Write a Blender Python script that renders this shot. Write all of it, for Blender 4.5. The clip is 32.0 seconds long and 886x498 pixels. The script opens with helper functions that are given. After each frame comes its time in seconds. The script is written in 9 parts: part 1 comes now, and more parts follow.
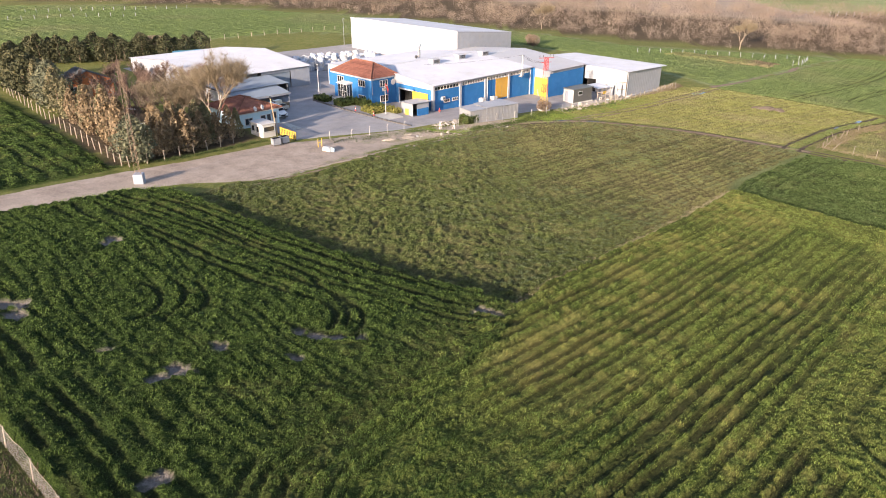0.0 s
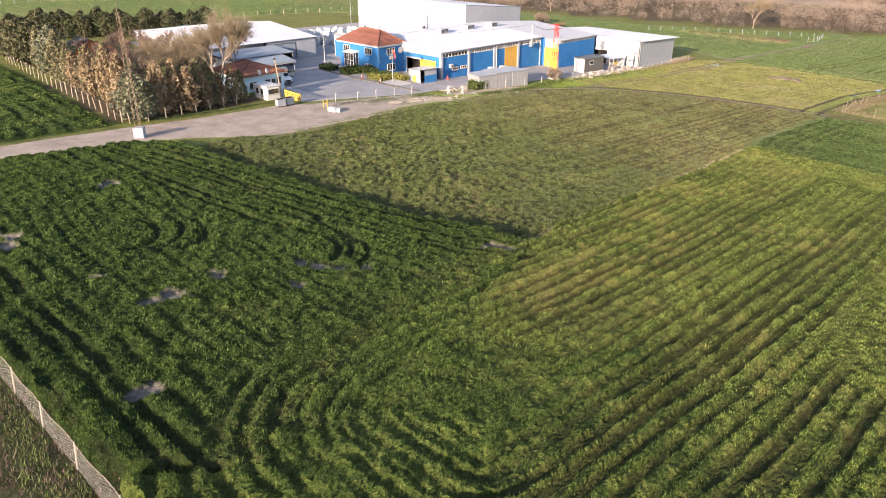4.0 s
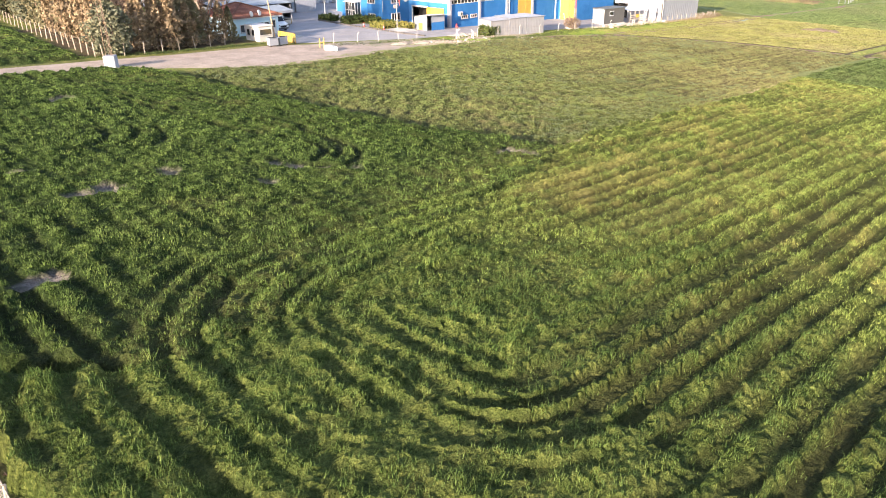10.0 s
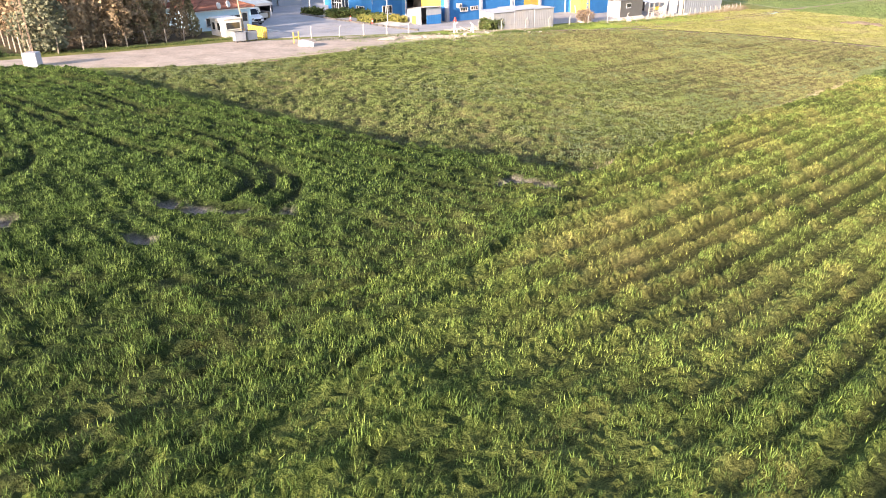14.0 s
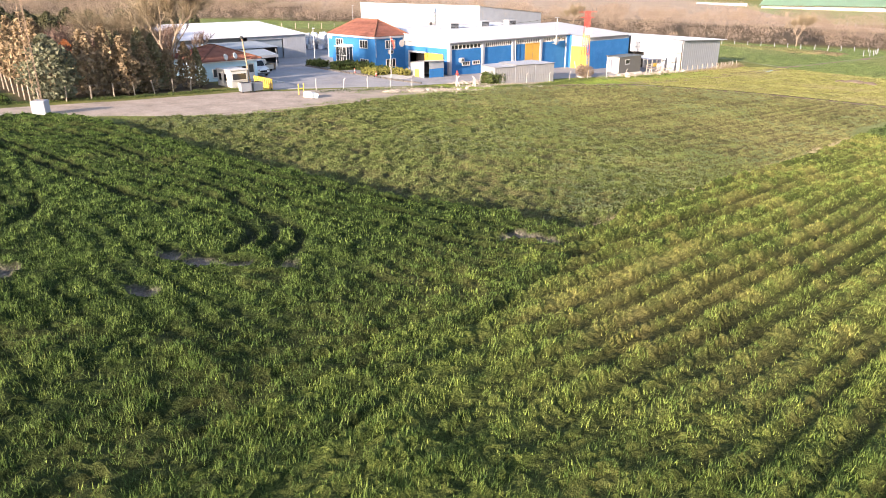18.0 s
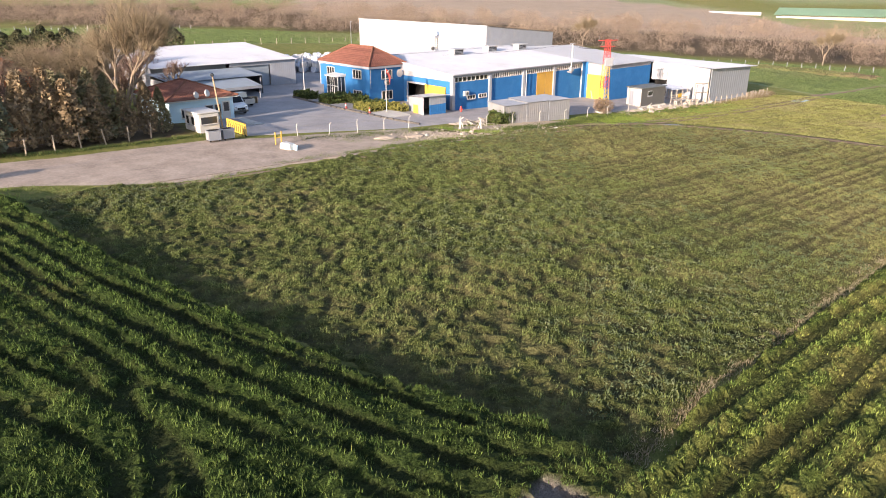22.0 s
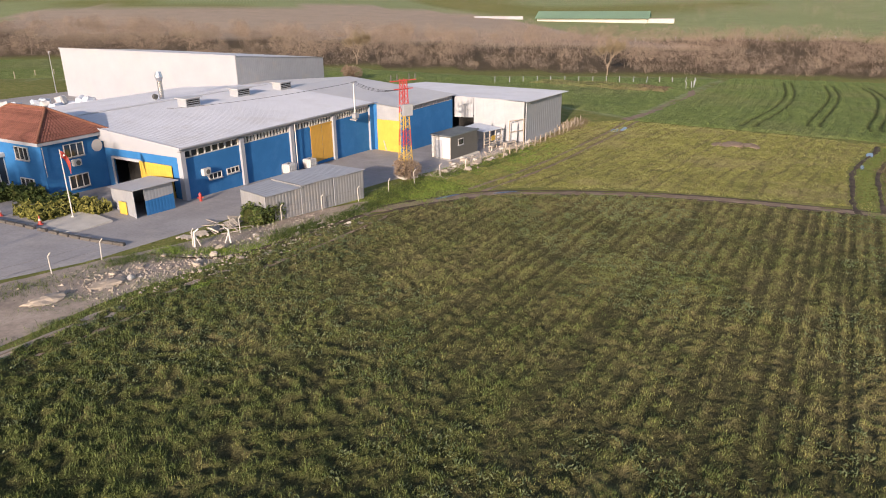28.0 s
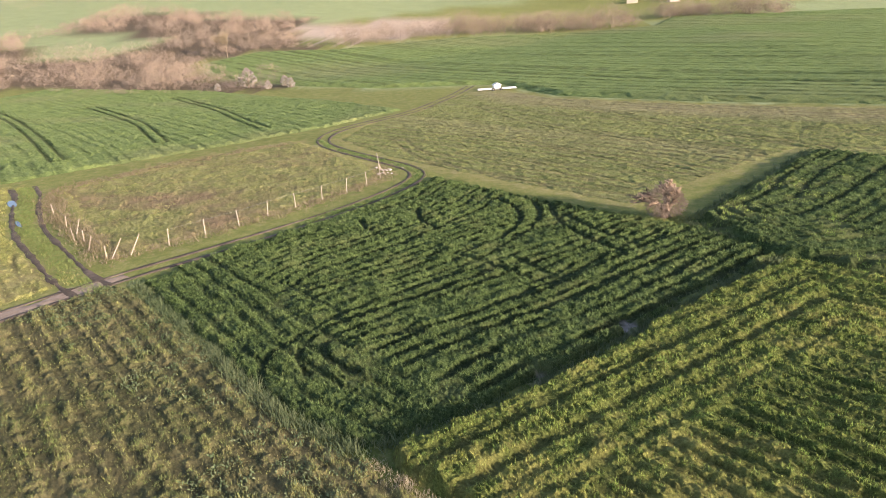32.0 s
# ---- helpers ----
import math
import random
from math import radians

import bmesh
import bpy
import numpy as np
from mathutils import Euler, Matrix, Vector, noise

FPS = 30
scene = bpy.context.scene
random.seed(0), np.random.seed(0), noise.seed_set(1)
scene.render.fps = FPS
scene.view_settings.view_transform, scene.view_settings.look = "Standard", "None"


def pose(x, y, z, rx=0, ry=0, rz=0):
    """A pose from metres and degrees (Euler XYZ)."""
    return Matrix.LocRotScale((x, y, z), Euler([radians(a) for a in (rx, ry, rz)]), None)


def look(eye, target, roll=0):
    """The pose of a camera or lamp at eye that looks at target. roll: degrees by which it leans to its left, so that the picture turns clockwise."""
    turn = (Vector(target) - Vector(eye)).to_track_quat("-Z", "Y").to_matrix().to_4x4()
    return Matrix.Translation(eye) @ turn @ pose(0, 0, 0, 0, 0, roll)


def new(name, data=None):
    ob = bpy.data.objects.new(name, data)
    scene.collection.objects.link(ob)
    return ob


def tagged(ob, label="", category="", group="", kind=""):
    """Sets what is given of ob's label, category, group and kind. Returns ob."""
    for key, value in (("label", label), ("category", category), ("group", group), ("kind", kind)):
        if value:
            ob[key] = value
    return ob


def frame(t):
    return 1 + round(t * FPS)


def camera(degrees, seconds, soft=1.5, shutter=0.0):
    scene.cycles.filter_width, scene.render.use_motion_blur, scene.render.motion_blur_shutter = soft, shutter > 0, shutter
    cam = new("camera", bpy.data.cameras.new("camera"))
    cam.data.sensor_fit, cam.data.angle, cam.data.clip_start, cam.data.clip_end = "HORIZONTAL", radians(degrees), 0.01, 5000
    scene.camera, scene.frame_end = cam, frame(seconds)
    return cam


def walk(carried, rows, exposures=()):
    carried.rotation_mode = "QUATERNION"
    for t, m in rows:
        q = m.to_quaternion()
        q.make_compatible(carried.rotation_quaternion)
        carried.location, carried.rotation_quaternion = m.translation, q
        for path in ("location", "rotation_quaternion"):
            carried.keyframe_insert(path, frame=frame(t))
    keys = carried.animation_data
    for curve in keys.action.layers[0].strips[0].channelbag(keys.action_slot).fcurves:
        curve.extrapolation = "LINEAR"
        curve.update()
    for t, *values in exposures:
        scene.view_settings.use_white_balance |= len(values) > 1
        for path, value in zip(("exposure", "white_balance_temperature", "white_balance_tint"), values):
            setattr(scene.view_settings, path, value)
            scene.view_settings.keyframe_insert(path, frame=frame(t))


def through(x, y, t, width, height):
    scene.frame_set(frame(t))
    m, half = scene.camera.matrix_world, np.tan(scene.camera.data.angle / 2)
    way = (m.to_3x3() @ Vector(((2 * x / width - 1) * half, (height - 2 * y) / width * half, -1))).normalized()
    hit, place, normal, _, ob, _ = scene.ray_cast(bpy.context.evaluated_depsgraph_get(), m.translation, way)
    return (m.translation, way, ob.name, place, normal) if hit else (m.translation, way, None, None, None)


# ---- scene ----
cam = camera(65.0, 32.0, 1.0)
PATH = [
    (0, (0.227, 0.657, 30.64), (0.219, 2.477, 29.811), 0.2),
    (0.5, (0.17, 0.712, 29.864), (0.16, 2.532, 29.035), 0.2),
    (1, (0.156, 0.778, 29.155), (0.143, 2.598, 28.326), 0.1),
    (1.5, (0.24, 0.765, 28.522), (0.223, 2.585, 27.693), 0.1),
    (2, (0.255, 0.755, 27.828), (0.236, 2.574, 26.999), 0.1),
    (2.5, (0.237, 0.837, 27.04), (0.215, 2.657, 26.211), 0.0),
    (3, (0.195, 0.841, 26.348), (0.172, 2.661, 25.519), 0.0),
    (3.5, (0.185, 0.862, 25.698), (0.158, 2.68, 24.867), -0.0),
    (5.5, (0.132, 1.054, 22.823), (0.092, 2.872, 21.989), -0.4),
    (6, (0.061, 1.824, 22.112), (0.019, 3.641, 21.279), -0.3),
    (6.5, (-0.034, 2.849, 21.43), (-0.077, 4.667, 20.596), -0.4),
    (7, (0.015, 3.388, 20.797), (-0.03, 5.205, 19.961), -0.5),
    (7.5, (0.047, 3.589, 19.979), (0.001, 5.405, 19.143), -0.4),
    (8, (0.064, 3.786, 19.156), (0.016, 5.601, 18.318), -0.4),
    (8.5, (0.165, 4.228, 18.377), (0.114, 6.043, 17.538), -0.5),
    (9, (0.198, 4.839, 17.494), (0.144, 6.654, 16.656), -0.5),
    (9.5, (0.182, 5.729, 16.739), (0.126, 7.543, 15.9), -0.6),
    (10, (0.214, 6.917, 15.992), (0.155, 8.731, 15.151), -0.6),
    (10.5, (0.258, 8.357, 15.23), (0.198, 10.171, 14.389), -0.6),
    (11, (0.403, 9.865, 14.522), (0.338, 11.679, 13.682), -0.7),
    (11.5, (0.543, 11.45, 13.796), (0.477, 13.263, 12.955), -0.8),
    (12, (0.639, 12.718, 13.398), (0.57, 14.531, 12.556), -0.8),
    (12.5, (0.751, 14.526, 12.872), (0.679, 16.341, 12.035), -0.8),
    (13, (0.793, 16.39, 12.867), (0.722, 18.204, 12.029), -0.8),
    (13.5, (0.906, 18.419, 13.186), (0.835, 20.234, 12.349), -0.8),
    (14, (1.021, 19.977, 13.424), (0.947, 21.79, 12.584), -0.9),
    (14.5, (1.147, 20.505, 13.205), (1.069, 22.247, 12.227), -1.4),
    (16.5, (1.253, 20.42, 13.342), (1.188, 22.245, 12.526), -0.1),
    (17, (1.099, 20.04, 13.075), (1.032, 21.893, 12.326), -0.2),
    (17.5, (0.964, 20.106, 13.164), (0.893, 21.974, 12.452), -0.2),
    (18, (0.838, 20.159, 13.613), (0.767, 22.026, 12.9), -0.1),
    (18.5, (0.808, 20.256, 14.083), (0.735, 22.123, 13.37), -0.1),
    (19, (0.793, 20.847, 14.477), (0.719, 22.714, 13.762), 0.0),
    (19.5, (0.648, 21.904, 14.836), (0.576, 23.77, 14.12), 0.2),
    (20, (0.623, 23.629, 15.238), (0.548, 25.494, 14.521), 0.1),
    (20.5, (0.672, 25.826, 15.477), (0.592, 27.693, 14.762), 0.1),
    (21, (0.747, 28.28, 15.788), (0.665, 30.147, 15.076), 0.1),
    (21.5, (0.792, 30.96, 16.166), (0.707, 32.827, 15.455), 0.1),
    (22, (0.812, 33.382, 16.393), (0.728, 35.251, 15.685), 0.2),
    (22.5, (0.963, 36.062, 16.657), (0.877, 37.931, 15.953), 0.0),
    (23, (1.261, 38.763, 16.983), (1.173, 40.633, 16.279), 0.1),
    (23.5, (1.548, 41.571, 17.083), (1.454, 43.442, 16.381), 0.0),
    (24, (1.765, 44.185, 17.222), (1.669, 46.056, 16.521), 0.1),
    (24.5, (1.899, 46.886, 17.357), (1.802, 48.756, 16.654), 0.1),
    (26.5, (2.627, 57.199, 17.903), (2.524, 59.07, 17.205), -0.2),
    (27, (3.376, 59.511, 18.009), (3.588, 61.374, 17.311), -0.5),
    (27.5, (3.365, 62.119, 17.792), (3.863, 63.927, 17.095), -0.7),
    (28, (3.815, 64.4, 17.808), (4.312, 66.208, 17.11), -0.7),
    (28.5, (4.357, 66.691, 17.739), (4.853, 68.499, 17.042), -0.7),
    (29, (5.601, 68.573, 17.805), (6.166, 70.361, 17.11), -0.8),
    (29.2, (6.258, 69.709, 17.274), (7.209, 71.328, 16.586), -1.8),
    (29.5, (6.719, 71.098, 17.292), (7.895, 72.559, 16.596), -1.8),
    (29.7, (6.831, 71.765, 17.493), (8.269, 72.97, 16.801), -3.1),
    (30, (7.767, 73.373, 17.574), (9.336, 74.388, 16.86), -2.2),
    (30.5, (8.991, 75.31, 17.933), (10.56, 76.325, 17.22), -2.2),
    (31, (10.843, 76.868, 18.047), (12.607, 77.467, 17.319), -2.6),
    (31.5, (12.458, 78.877, 18.361), (14.296, 79.138, 17.618), -2.7),
    (32, (14.558, 80.609, 18.593), (16.4, 80.829, 17.844), -2.8),
]
walk(cam, [(t, look(eye, target, roll)) for t, eye, target, roll in PATH],
     [(t, stops, 6640 if t < 29 else 6540, 22.5) for t, stops in [(0.0, 1.38), (6.0, 1.62), (9.0, 1.9), (13.0, 2.12), (14.4, 2.1), (16.5, 2.18), (17.6, 1.88), (19.0, 1.62), (22.0, 1.38), (24.0, 1.0), (27.0, 0.78), (28.0, 0.75), (30.0, 1.25), (31.0, 1.47), (32.0, 1.74)]])

# ---- sky and sun ----
SUN_TO = Vector((math.cos(radians(58)) * math.cos(radians(14)), math.sin(radians(58)) * math.cos(radians(14)), -math.sin(radians(14))))
world = bpy.data.worlds.new("world")
scene.world = world
world.use_nodes = True
wn = world.node_tree
sky = wn.nodes.new("ShaderNodeTexSky")
sky.sky_type = "NISHITA"
sky.sun_disc = False
sky.sun_elevation = radians(14)
sky.sun_rotation = radians(212)
sky.air_density, sky.dust_density = 1.0, 1.5
wn.links.new(sky.outputs[0], wn.nodes["Background"].inputs[0])
wn.nodes["Background"].inputs[1].default_value = 0.135
lamp = bpy.data.lights.new("sun", "SUN")
lamp.energy, lamp.angle, lamp.color = 5.0, radians(0.6), (1.0, 0.86, 0.66)
sun = new("sun", lamp)
sun.matrix_world = look((0, 0, 60), Vector((0, 0, 60)) + SUN_TO)

# ---- materials ----
def material(name, rough=0.85, metal=0.0):
    m = bpy.data.materials.new(name)
    m.use_nodes = True
    b = m.node_tree.nodes["Principled BSDF"]
    b.inputs["Roughness"].default_value = rough
    b.inputs["Metallic"].default_value = metal
    b.inputs["Specular IOR Level"].default_value = 0.5 if rough < 0.75 else 0.06
    return m, m.node_tree, b


def coords(nt):
    return nt.nodes.new("ShaderNodeNewGeometry").outputs["Position"]


def noise_tex(nt, scale, detail=5.0, rough=0.6, vector=None):
    n = nt.nodes.new("ShaderNodeTexNoise")
    n.inputs["Scale"].default_value = scale
    n.inputs["Detail"].default_value = detail
    n.inputs["Roughness"].default_value = rough
    nt.links.new(vector if vector is not None else coords(nt), n.inputs["Vector"])
    return n.outputs["Fac"]


def ramp(nt, fac, stops):
    r = nt.nodes.new("ShaderNodeValToRGB")
    el = r.color_ramp.elements
    while len(el) < len(stops):
        el.new(0.5)
    for e, (p, c) in zip(el, stops):
        e.position, e.color = p, (*c, 1)
    nt.links.new(fac, r.inputs[0])
    return r.outputs[0]


def mix(nt, fac, a, b, mode="MIX"):
    m = nt.nodes.new("ShaderNodeMix")
    m.data_type, m.blend_type = "RGBA", mode
    for socket, v in ((m.inputs[0], fac), (m.inputs[6], a), (m.inputs[7], b)):
        if isinstance(v, (int, float)):
            socket.default_value = v
        elif isinstance(v, tuple):
            socket.default_value = (*v, 1)
        else:
            nt.links.new(v, socket)
    return m.outputs[2]


def calc(nt, op, a, b=None, c=None):
    m = nt.nodes.new("ShaderNodeMath")
    m.operation = op
    for socket, v in zip(m.inputs, (a, b, c)):
        if v is None:
            continue
        if isinstance(v, (int, float)):
            socket.default_value = v
        else:
            nt.links.new(v, socket)
    return m.outputs[0]


def bump(nt, b, height, strength=0.4, distance=0.02):
    n = nt.nodes.new("ShaderNodeBump")
    n.inputs["Strength"].default_value = strength
    n.inputs["Distance"].default_value = distance
    nt.links.new(height, n.inputs["Height"])
    nt.links.new(n.outputs[0], b.inputs["Normal"])


def plain(name, col, rough=0.8, metal=0.0, var=0.25, scale=1.5, fine=14.0, relief=0.15, rand=0.0, dirt=None):
    """A worn surface: colour that varies at two scales, fine relief, and a tint of its own for each object."""
    m, nt, b = material(name, rough, metal)
    lo = tuple(c * (1 - var) for c in col)
    hi = tuple(min(1, c * (1 + var * 0.6)) for c in col)
    big = ramp(nt, noise_tex(nt, scale), [(0.3, lo), (0.7, hi)])
    small = noise_tex(nt, fine, 4)
    out = mix(nt, 0.35, big, ramp(nt, small, [(0.35, lo), (0.65, hi)]))
    if dirt:
        out = mix(nt, calc(nt, "MULTIPLY", ramp(nt, noise_tex(nt, scale * 0.6, 8, 0.75), [(0.52, (0, 0, 0)), (0.7, (1, 1, 1))]), 0.6), out, dirt)
    if rand:
        info = nt.nodes.new("ShaderNodeObjectInfo")
        v = calc(nt, "MULTIPLY_ADD", info.outputs["Random"], rand, 1 - rand / 2)
        hs = nt.nodes.new("ShaderNodeHueSaturation")
        nt.links.new(v, hs.inputs["Value"])
        nt.links.new(out, hs.inputs["Color"])
        out = hs.outputs[0]
    nt.links.new(out, b.inputs["Base Color"])
    if relief:
        bump(nt, b, small, relief)
    return m


def muted(c, k=0.16):
    """The colour with a little grey in it: thin haze put into the colour."""
    g = 0.35 * c[0] + 0.55 * c[1] + 0.10 * c[2]
    return tuple(v * (1 - k) + g * k for v in c)


def leafy(name, stops, rough=0.6, through=0.35, big=0.08, spread=0.5, clump=0.0):
    """Leaves and blades: a colour for each blade, tufts and patches at larger scales, and light passing through."""
    m, nt, b = material(name, rough)
    b.inputs["Specular IOR Level"].default_value = 0.12
    geo = nt.nodes.new("ShaderNodeNewGeometry")
    patch = noise_tex(nt, big, 4)
    if clump:
        tuft = calc(nt, "MULTIPLY_ADD", noise_tex(nt, clump, 3, 0.6), 1.7, -0.35)
        patch = calc(nt, "ADD", calc(nt, "MULTIPLY", patch, 0.45), calc(nt, "MULTIPLY", tuft, 0.55))
    fac = calc(nt, "ADD", calc(nt, "MULTIPLY", geo.outputs["Random Per Island"], spread), calc(nt, "MULTIPLY_ADD", patch, 1.6 * (1 - spread), -0.3 * (1 - spread)))
    colour = ramp(nt, fac, [(s, muted(c)) for s, c in stops])
    nt.links.new(colour, b.inputs["Base Color"])
    if through:
        t = nt.nodes.new("ShaderNodeBsdfTranslucent")
        nt.links.new(colour, t.inputs[0])
        mixer = nt.nodes.new("ShaderNodeMixShader")
        mixer.inputs[0].default_value = through
        nt.links.new(b.outputs[0], mixer.inputs[1])
        nt.links.new(t.outputs[0], mixer.inputs[2])
        nt.links.new(mixer.outputs[0], nt.nodes["Material Output"].inputs[0])
    return m


# Wall white set below roof white to even out direct sun in the colour.
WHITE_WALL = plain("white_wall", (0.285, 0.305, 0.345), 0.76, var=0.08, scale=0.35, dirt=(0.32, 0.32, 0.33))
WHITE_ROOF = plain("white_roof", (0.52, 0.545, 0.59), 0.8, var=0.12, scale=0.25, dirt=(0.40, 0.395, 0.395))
GREY_ROOF = plain("grey_roof", (0.36, 0.365, 0.38), 0.5, var=0.1, scale=0.4, dirt=(0.36, 0.34, 0.32))
BLUE_SHEET = plain("blue_grey_sheet", (0.21, 0.255, 0.30), 0.8, var=0.12, scale=0.6)
STEEL = plain("galvanised_sheet", (0.262, 0.282, 0.312), 0.55, 0.1, var=0.14, scale=0.8, dirt=(0.33, 0.32, 0.31))
LIGHT_SHEET = plain("pale_ribbed_sheet", (0.262, 0.283, 0.315), 0.6, var=0.14, scale=0.8, dirt=(0.31, 0.30, 0.29))
BLUE = plain("blue_paint", (0.026, 0.135, 0.335), 0.76, var=0.14, scale=0.7, dirt=(0.05, 0.17, 0.40))
LIGHT_BLUE = plain("light_blue_paint", (0.42, 0.60, 0.70), 0.7, var=0.08, scale=0.8)
YELLOW = plain("yellow_paint", (0.46, 0.31, 0.045), 0.55, var=0.12, scale=1.2, dirt=(0.55, 0.36, 0.06))
ORANGE = plain("ochre_paint", (0.46, 0.265, 0.045), 0.55, var=0.15, scale=1.5)
RED = plain("red_paint", (0.36, 0.045, 0.035), 0.45, var=0.12)
# Near-black that stands in for shade inside openings and between louvres.
OPENING_SHADE = plain("opening_shade_black", (0.02, 0.02, 0.02), 0.9, var=0.3)
GREY_BOX = plain("grey_panel", (0.075, 0.075, 0.072), 0.6, var=0.12)
CONCRETE = plain("concrete", (0.44, 0.43, 0.40), 0.9, var=0.2, scale=1.0, relief=0.3)
ASPHALT = plain("yard_paving", (0.295, 0.29, 0.295), 0.85, var=0.26, scale=0.35, fine=5, dirt=(0.38, 0.355, 0.33))
KERB = plain("kerb_stone", (0.10, 0.095, 0.09), 0.85, var=0.2)
ROAD_SOIL = plain("road_soil", (0.36, 0.30, 0.25), 0.95, var=0.4, scale=0.45, fine=4, relief=0.7, dirt=(0.36, 0.31, 0.26))
MUD = plain("wet_mud", (0.085, 0.066, 0.050), 0.8, var=0.5, scale=0.6, fine=5, relief=0.6, dirt=(0.20, 0.155, 0.115))
RUBBLE = plain("pale_rubble", (0.34, 0.30, 0.255), 0.9, var=0.25, scale=2.0, rand=0.4)
TILE = plain("clay_tile", (0.262, 0.118, 0.083), 0.8, var=0.3, scale=1.2, rand=0.35)
OFFICE_TILE = plain("dark_clay_tile", (0.178, 0.080, 0.062), 0.8, var=0.3, scale=1.2, rand=0.35)
RIDGE = plain("ridge_tile", (0.17, 0.08, 0.055), 0.8, var=0.25)
PALE_WOOD = plain("bleached_wood", (0.40, 0.36, 0.31), 0.85, var=0.25, scale=2.0)
WOOD = plain("weathered_wood", (0.34, 0.26, 0.17), 0.85, var=0.25, scale=2.0)
POST = plain("fence_post", (0.30, 0.26, 0.21), 0.85, var=0.25, scale=3.0)
BARK = plain("bark", (0.20, 0.15, 0.11), 0.9, var=0.3, scale=3.0, relief=0.5)
PALE_BARK = plain("pale_bark", (0.22, 0.18, 0.14), 0.9, var=0.3, scale=3.0, relief=0.5)
RUBBER = plain("rubber", (0.02, 0.02, 0.02), 0.8)
CHROME = plain("bright_metal", (0.6, 0.6, 0.6), 0.25, 0.9, var=0.1)
CAR_WHITE = plain("car_white", (0.75, 0.76, 0.77), 0.25, var=0.04)
CAR_SILVER = plain("car_silver", (0.45, 0.44, 0.41), 0.3, 0.4, var=0.06)
PLASTIC_WHITE = plain("white_plastic", (0.46, 0.46, 0.45), 0.5, var=0.06)
SACK = plain("pale_sacks", (0.42, 0.47, 0.55), 0.6, var=0.25, scale=1.0, relief=0.4)
BLUE_TARP = plain("blue_tarp", (0.05, 0.22, 0.34), 0.5, var=0.2)
ORANGE_WOOD = plain("orange_wood", (0.50, 0.16, 0.045), 0.7, var=0.25, scale=2.0)
SHINGLE = plain("dark_shingle", (0.13, 0.15, 0.16), 0.8, var=0.25, scale=1.0)
RUST = plain("rusty_steel", (0.21, 0.16, 0.12), 0.85, var=0.3, scale=3.0)
TRACK_MUD = plain("churned_soil", (0.235, 0.18, 0.138), 0.95, var=0.4, scale=0.8, fine=4, relief=0.7)
WIRE = plain("wire_net", (0.17, 0.16, 0.15), 0.7, var=0.1)


def glass_material():
    m, nt, b = material("window_glass", 0.08)
    b.inputs["Base Color"].default_value = (0.025, 0.03, 0.035, 1)
    b.inputs["Specular IOR Level"].default_value = 0.8
    return m


def water_material():
    m, nt, b = material("puddle_water", 0.05)
    b.inputs["Base Color"].default_value = (0.03, 0.03, 0.03, 1)
    b.inputs["Specular IOR Level"].default_value = 0.25
    bump(nt, b, noise_tex(nt, 2.0), 0.03)
    return m


GLASS = glass_material()
WATER = water_material()
WHEAT = leafy("young_wheat", [(0.0, (0.060, 0.118, 0.013)), (0.35, (0.122, 0.204, 0.020)), (0.62, (0.214, 0.292, 0.032)), (0.95, (0.335, 0.38, 0.072))], through=0.3, spread=0.25, clump=2.8)
DARK_WHEAT = leafy("dark_wheat", [(0.0, (0.034, 0.066, 0.016)), (0.5, (0.088, 0.142, 0.031)), (0.95, (0.19, 0.25, 0.058))], through=0.25, spread=0.3, clump=2.6)
YELLOW_WHEAT = leafy("yellowing_wheat", [(0.0, (0.112, 0.155, 0.016)), (0.4, (0.225, 0.265, 0.029)), (0.7, (0.330, 0.335, 0.052)), (0.98, (0.44, 0.40, 0.12))], through=0.3, spread=0.25, clump=2.8)
YELLOW_WEEDS = leafy("yellowing_weeds", [(0.0, (0.095, 0.118, 0.026)), (0.4, (0.165, 0.185, 0.043)), (0.65, (0.235, 0.238, 0.062)), (0.95, (0.32, 0.29, 0.10))], through=0.25, spread=0.3, clump=2.8)
WEEDS = leafy("field_weeds", [(0.0, (0.062, 0.102, 0.020)), (0.4, (0.112, 0.160, 0.032)), (0.65, (0.166, 0.204, 0.045)), (0.95, (0.240, 0.246, 0.078))], through=0.25, spread=0.3, clump=2.8)
BLUE_WEEDS = leafy("grey_green_weeds", [(0.0, (0.045, 0.075, 0.026)), (0.5, (0.095, 0.13, 0.05)), (0.9, (0.18, 0.20, 0.09))], through=0.2)
DRY = leafy("dry_grass", [(0.0, (0.13, 0.115, 0.055)), (0.5, (0.26, 0.22, 0.125)), (0.9, (0.40, 0.345, 0.22))], through=0.3)
DRY_DARK = leafy("dead_grass", [(0.0, (0.09, 0.075, 0.03)), (0.5, (0.18, 0.145, 0.075)), (0.9, (0.31, 0.25, 0.15))], through=0.3)
CONIFER = leafy("conifer_leaves", [(0.0, (0.078, 0.078, 0.038)), (0.5, (0.158, 0.150, 0.074)), (0.9, (0.275, 0.235, 0.130))], through=0.15, big=0.3)
BROWN_CONIFER = leafy("browned_conifer_leaves", [(0.0, (0.105, 0.078, 0.043)), (0.5, (0.215, 0.157, 0.087)), (0.9, (0.34, 0.255, 0.145))], through=0.15, big=0.3)
GREY_CONIFER = leafy("grey_green_conifer_leaves", [(0.0, (0.046, 0.056, 0.032)), (0.5, (0.115, 0.128, 0.074)), (0.9, (0.215, 0.22, 0.14))], through=0.15, big=0.3)
